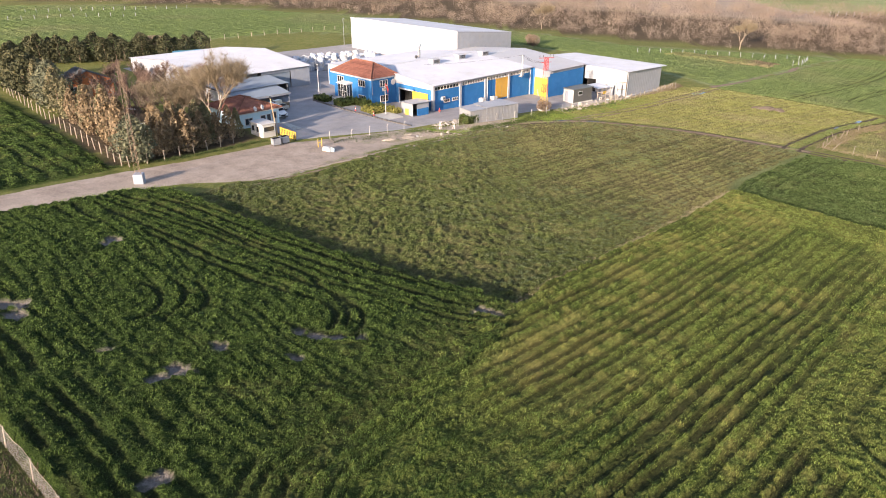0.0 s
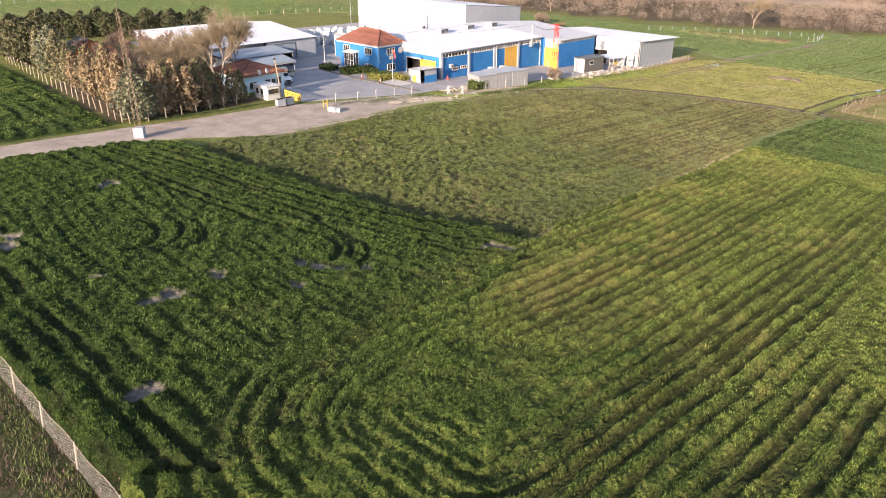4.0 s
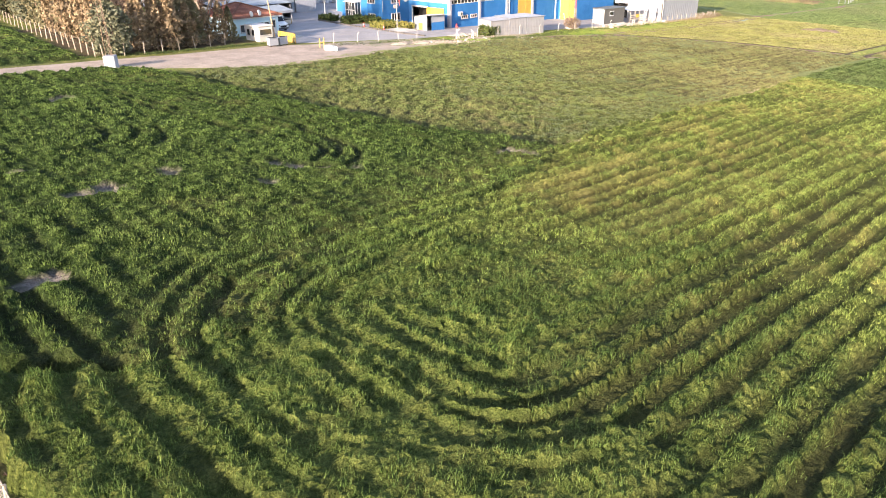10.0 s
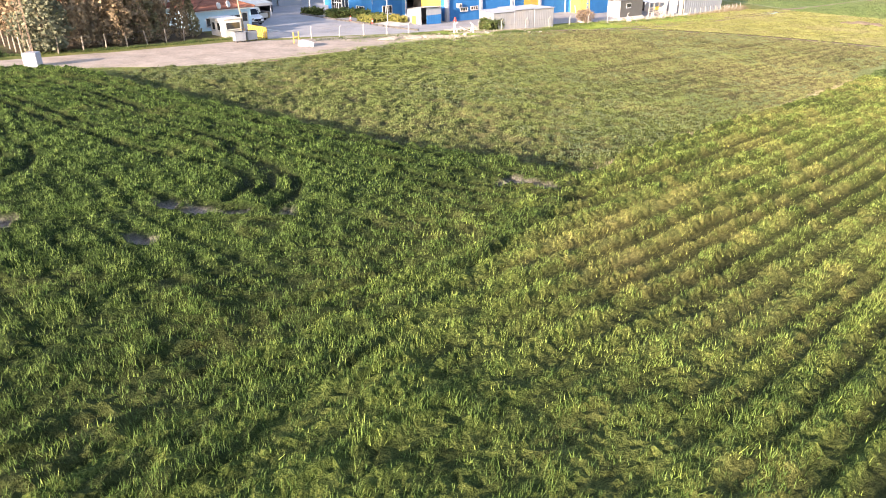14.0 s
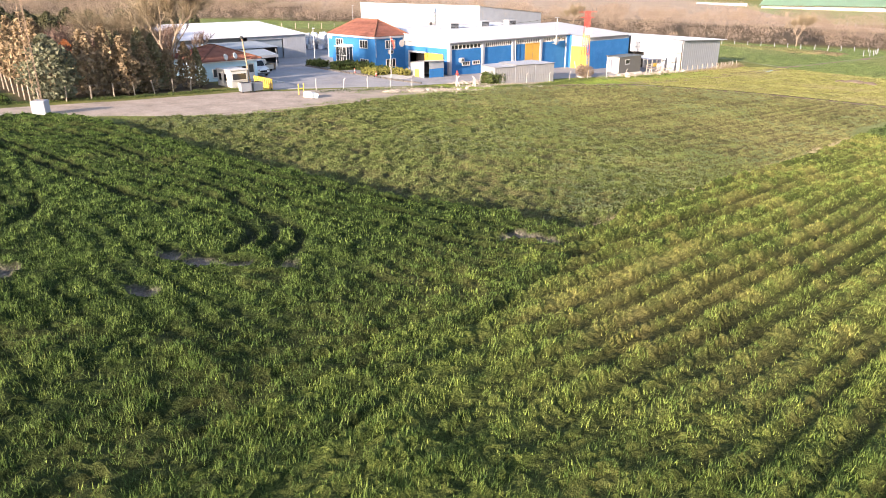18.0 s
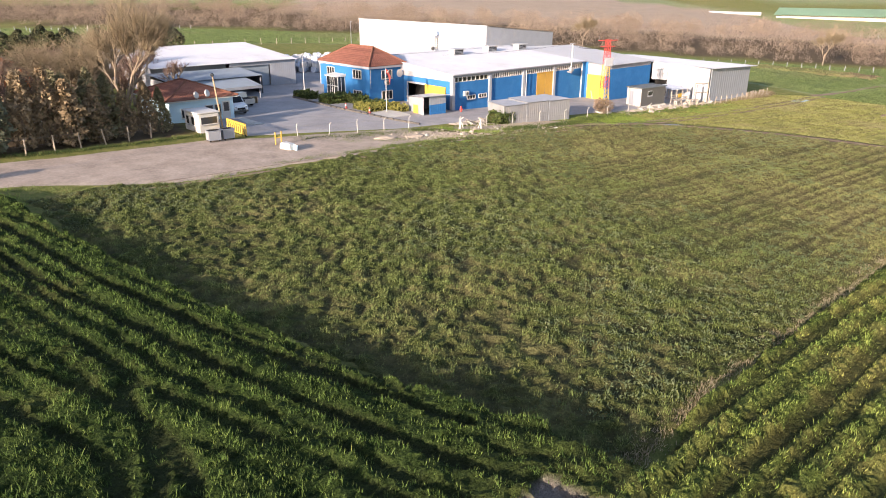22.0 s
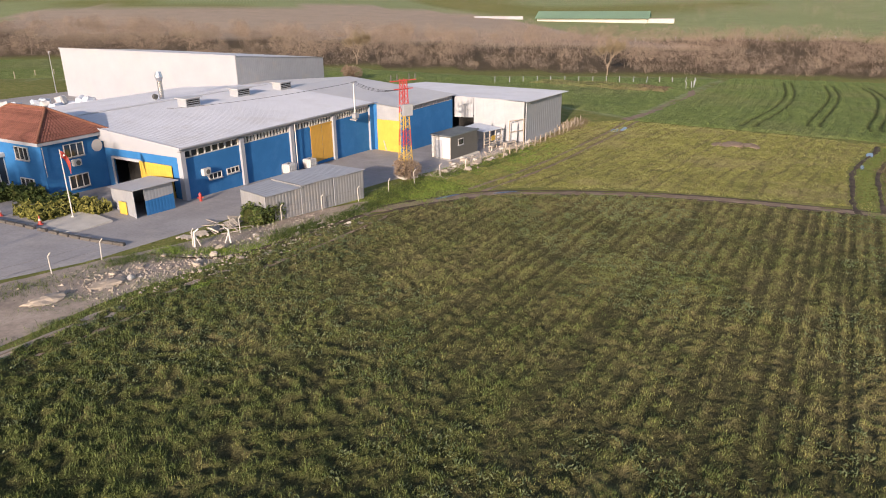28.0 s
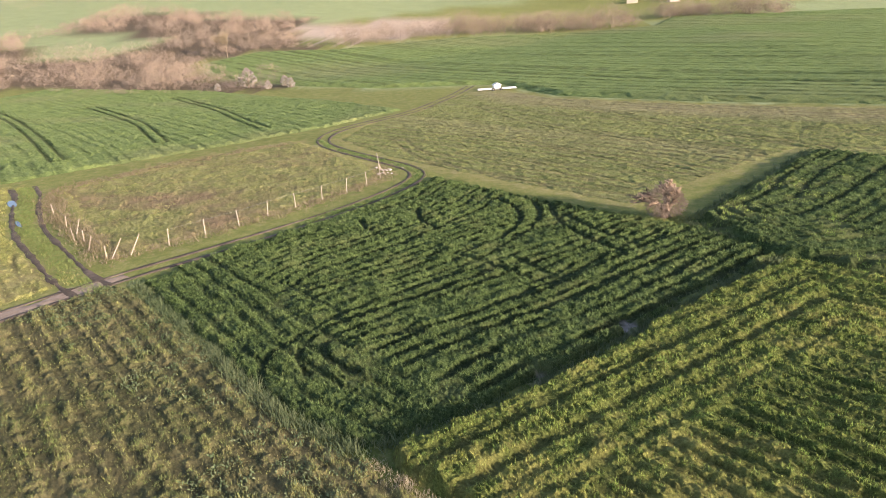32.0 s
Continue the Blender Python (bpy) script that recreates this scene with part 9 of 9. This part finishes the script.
def pallet(x, y, tilt, turn):
    root = thing("wooden_pallet", "broken weathered wooden pallet on the rubble bank", "pallet", pose(x, y, gz(x, y) + 0.12, tilt, tilt * 0.6, turn), "broken pallets")
    slat = part("slat", B(-0.6, 0.6, -0.05, 0.05, 0.1, 0.125), PALE_WOOD, root)
    slat.location = (0, -0.36, 0)
    for k in range(1, 6):
        again(slat, root, pose(0, -0.36 + 0.15 * k, 0))
    bear = part("bearer", B(-0.05, 0.05, -0.42, 0.42, 0, 0.1), PALE_WOOD, root)
    bear.location = (-0.5, 0, 0)
    again(bear, root, pose(0, 0, 0))
    again(bear, root, pose(0.5, 0, 0))


for args in ((-0.7, 116.6, 8, 20), (0.5, 117.6, 20, 65), (1.6, 118.8, -14, 110), (-1.6, 116.0, 4, 140), (1.9, 119.8, 28, 30)):
    pallet(*args)
for k in range(14):
    x, y = 1.0 + rng.gauss(0, 0.8), 118.4 + rng.gauss(0, 0.8)
    single("plank", B(-rng.uniform(0.6, 1.2), rng.uniform(0.6, 1.2), -0.06, 0.06, 0, 0.035), PALE_WOOD, "loose weathered plank among the broken pallets", "plank", pose(x, y, gz(x, y) + 0.1 + 0.03 * (k % 4), rng.uniform(-8, 8), rng.uniform(-7, 7), rng.uniform(0, 180)), "loose planks")
for x, y, d in ((-0.9, 113.9, 1), (1.6, 114.2, -1)):
    root = thing("bent_post", "white concrete post bent over at the top", "post", pose(x, y, gz(x, y)))
    part("post", T((0, 0, -0.3), (0.1 * d, 0, 1.2), 0.07), PLASTIC_WHITE, root)
    part("bent_top", T((0.1 * d, 0, 1.17), (0.42 * d, -0.15, 1.42), 0.065, 0.055), PLASTIC_WHITE, root)
    part("stay", T((0.5 * d, 0.3, -0.2), (0.08 * d, 0, 1.0), 0.045), PLASTIC_WHITE, root)


def pallet_stack(x, y, z, n):
    for k in range(n):
        root = thing("wooden_pallet", "brown wooden pallet stacked beside the pickup", "pallet", pose(x, y, z + 0.145 * k, 0, 0, 45 + (k * 37 % 7) - 3), "stacked pallets")
        slat = part("slat", B(-0.6, 0.6, -0.06, 0.06, 0.1, 0.125), WOOD, root)
        slat.location = (0, -0.42, 0)
        for i in range(1, 6):
            again(slat, root, pose(0, -0.42 + 0.168 * i, 0))
        bear = part("bearer", B(-0.06, 0.06, -0.48, 0.48, 0, 0.1), WOOD, root)
        bear.location = (-0.52, 0, 0)
        again(bear, root, pose(0, 0, 0))
        again(bear, root, pose(0.52, 0, 0))


pallet_stack(-29.0, 126.2, gz(-29.0, 126.2) + 0.08, 6)


# ---- big bags behind the office ----
def bag_mesh(seed):
    bm = B(-0.5, 0.5, -0.5, 0.5, 0, 0.95, bevel=0.14)
    bmesh.ops.subdivide_edges(bm, edges=bm.edges[:], cuts=1, use_grid_fill=True)
    for v in bm.verts:
        v.co += noise.noise_vector(v.co * 2.4 + Vector((seed * 5.0, 0, 0))) * 0.17
    me = bpy.data.meshes.new("big_bag")
    bm.to_mesh(me)
    bm.free()
    me.materials.append(SACK if seed % 3 else PLASTIC_WHITE)
    return me


BAGS = [bag_mesh(k) for k in range(5)]
rng = random.Random(15)
count = 0
for row in range(16):
    for col in range(6):
        x, y = -37.5 + row * 1.35 + rng.gauss(0, 0.25), 160 + row * 0.9 + col * 1.5 + rng.gauss(0, 0.25)
        for level in range(1 + (rng.random() < 0.8) + (rng.random() < 0.35)):
            ob = new("big_bag", BAGS[count % 5])
            ob.matrix_world = pose(x + rng.gauss(0, 0.15), y + rng.gauss(0, 0.15), gz(x, y) + 0.05 + level * 0.85, rng.gauss(0, 7), rng.gauss(0, 7), rng.uniform(0, 90)) @ Matrix.Scale(rng.uniform(1.05, 1.35), 4)
            tagged(ob, "crumpled pale blue-white bulk bag in a heap", "bag", "heap of bulk bags")
            count += 1


# ---- garden house ----
def garden_house():
    x, y = -68.5, 133
    root = thing("garden_house", "small orange wooden house with a dark shingle roof", "house", pose(x, y, gz(x, y), 0, 0, 42))
    part("wall", B(-4.5, 4.5, -3, 3, -0.5, 2.6), ORANGE_WOOD, root)
    for y0 in (-3, 2.94):
        part("gable", prism([(-4.5, y0), (-4.5, y0 + 0.06), (0, y0 + 0.06), (4.5, y0 + 0.06), (4.5, y0), (0, y0)], 2.6, [2.62, 2.62, 4.5, 2.62, 2.62, 4.5]), ORANGE_WOOD, root)
    for s in (-1, 1):
        bm = bmesh.new()
        bm.faces.new([bm.verts.new(c) for c in ((s * 5.1, -3.5, 2.35), (s * 5.1, 3.5, 2.35), (0, 3.5, 4.62), (0, -3.5, 4.62))])
        bmesh.ops.solidify(bm, geom=bm.faces[:], thickness=0.12)
        part("roof", bm, SHINGLE, root)
    part("door", B(-0.5, 0.5, -3.08, -3.0, 0, 2.1), WOOD, root)
    window(root, -2.6, -3.0, 0.9, 1.2, 1.1, 0)
    window(root, 2.6, -3.0, 0.9, 1.2, 1.1, 0)


def tarp_shed():
    x, y = -62, 172
    root = thing("tarp_shelter", "low shelter covered with a blue tarpaulin", "shelter", pose(x, y, gz(x, y), 0, 0, 20))
    bm = B(-3.5, 3.5, -2, 2, 2.1, 2.25, bevel=0.03)
    bmesh.ops.subdivide_edges(bm, edges=bm.edges[:], cuts=4, use_grid_fill=True)
    for v in bm.verts:
        v.co.z += 0.25 * noise.noise(v.co * 0.9) + 0.5 * (1 - abs(v.co.y) / 2)
    part("tarpaulin", bm, BLUE_TARP, root)
    post = part("post", T((0, 0, -0.3), (0, 0, 2.2), 0.08), POST, root)
    post.location = (-3.3, -1.8, 0)
    for a, b in ((3.3, -1.8), (3.3, 1.8), (-3.3, 1.8), (0, -1.8)):
        again(post, root, pose(a, b, 0))


garden_house()
tarp_shed()
for x, y, s in ((-47, 108, 1.4), (-53, 118, 1.0), (-44, 103.5, 1.2)):
    single("white_table", B(-s, s, -0.5, 0.5, 0.7, 0.76, bevel=0.01), PLASTIC_WHITE, "white board lying on trestles in the garden", "table", pose(x, y, gz(x, y), 0, 0, x * 7))

# ---- far things ----
for x, y, s in ((66, 143, 1.5), (68.2, 142.2, 1.1), (64, 143.8, 0.9)):
    bm = bmesh.new()
    bmesh.ops.create_icosphere(bm, subdivisions=3, radius=1)
    for v in bm.verts:
        v.co *= 1 + 0.3 * noise.noise(v.co * 1.9 + Vector((x, 0, 0)))
        v.co.z *= 0.3
    single("mud_mound", bm, TRACK_MUD, "low mound of bare brown soil in the meadow", "mound", pose(x, y, gz(x, y), 0, 0, x * 9) @ Matrix.Diagonal((s * 1.5, s, s, 1)), "mud mounds")


def boom_trailer():
    x, y = 174, 85.6
    root = thing("sprayer_trailer", "white trailer with a small hut and a long low boom", "trailer", pose(x, y, gz(x, y), 0, 0, -77))
    part("boom", B(-4.4, 4.4, -0.4, 0.4, 0.25, 0.6, bevel=0.05), PLASTIC_WHITE, root)
    hut = part("hut", B(-0.75, 0.75, -0.4, 0.9, 0.3, 1.15), PLASTIC_WHITE, root)
    part("hut_roof", prism([(-1.0, -0.5), (0, -0.5), (1.0, -0.5), (1.0, 1.0), (0, 1.0), (-1.0, 1.0)], 1.12, [1.2, 1.65, 1.2, 1.2, 1.65, 1.2]), PLASTIC_WHITE, hut)
    for s in (-0.9, 0.9):
        wheel(root, s, -0.5, 0.35)


boom_trailer()
GREEN_ROOF = plain("pale_green_sheet", (0.27, 0.43, 0.31), 0.6, var=0.12, scale=0.1)


def long_barn():
    x, y = 214, 474
    root = thing("long_barn", "long low white barn with a pale green roof far away", "barn", pose(x, y, gz(x, y), 0, 0, -34))
    part("wall", B(-33, 33, -9, 9, -4, 2.2), CONCRETE, root)
    for s in (-1, 1):
        bm = bmesh.new()
        bm.faces.new([bm.verts.new(c) for c in ((-34, s * 12, 1.9), (34, s * 12, 1.9), (34, 0, 5.8), (-34, 0, 5.8))])
        bmesh.ops.solidify(bm, geom=bm.faces[:], thickness=0.2)
        part("roof", bm, GREEN_ROOF, root)
    part("annex", B(33.1, 48, -7, 3, -4, 1.6), CONCRETE, root)
    w = thing("boundary_wall", "long low white wall beside the far barn", "wall", pose(168, 506, gz(168, 506), 0, 0, -34))
    part("wall_panel", B(-20, 12, -0.3, 0.3, -3, 1.7), WHITE_WALL, w)


def far_house(x, y, w, d, h, turn, roof):
    root = thing("far_house", "small distant house with pale walls", "house", pose(x, y, gz(x, y), 0, 0, turn), "distant houses")
    part("wall", B(-w / 2, w / 2, -d / 2, d / 2, -2, h), RUBBLE, root)
    part("roof", prism([(-w / 2 - .4, -d / 2 - .4), (w / 2 + .4, -d / 2 - .4), (w / 2 + .4, 0), (w / 2 + .4, d / 2 + .4), (-w / 2 - .4, d / 2 + .4), (-w / 2 - .4, 0)], h, [h + .2, h + .2, h + 2, h + .2, h + .2, h + 2]), roof, root)
    win = part("window", B(-0.6, 0.6, -d / 2 - 0.05, -d / 2 + 0.01, 1.0, 2.2), GLASS, root)
    again(win, root, pose(w / 3, 0, 0))
    again(win, root, pose(-w / 3, 0, 0))


long_barn()
for x, y, w, d, h, turn, roof in ((486, 10, 9, 7, 3.5, 80, TILE), (494, -2, 9, 6, 3.4, 70, TILE), (480, -14, 8, 7, 4.5, 95, TILE)):
    far_house(x, y, w * 0.75, d * 0.75, h * 0.7, turn, roof)
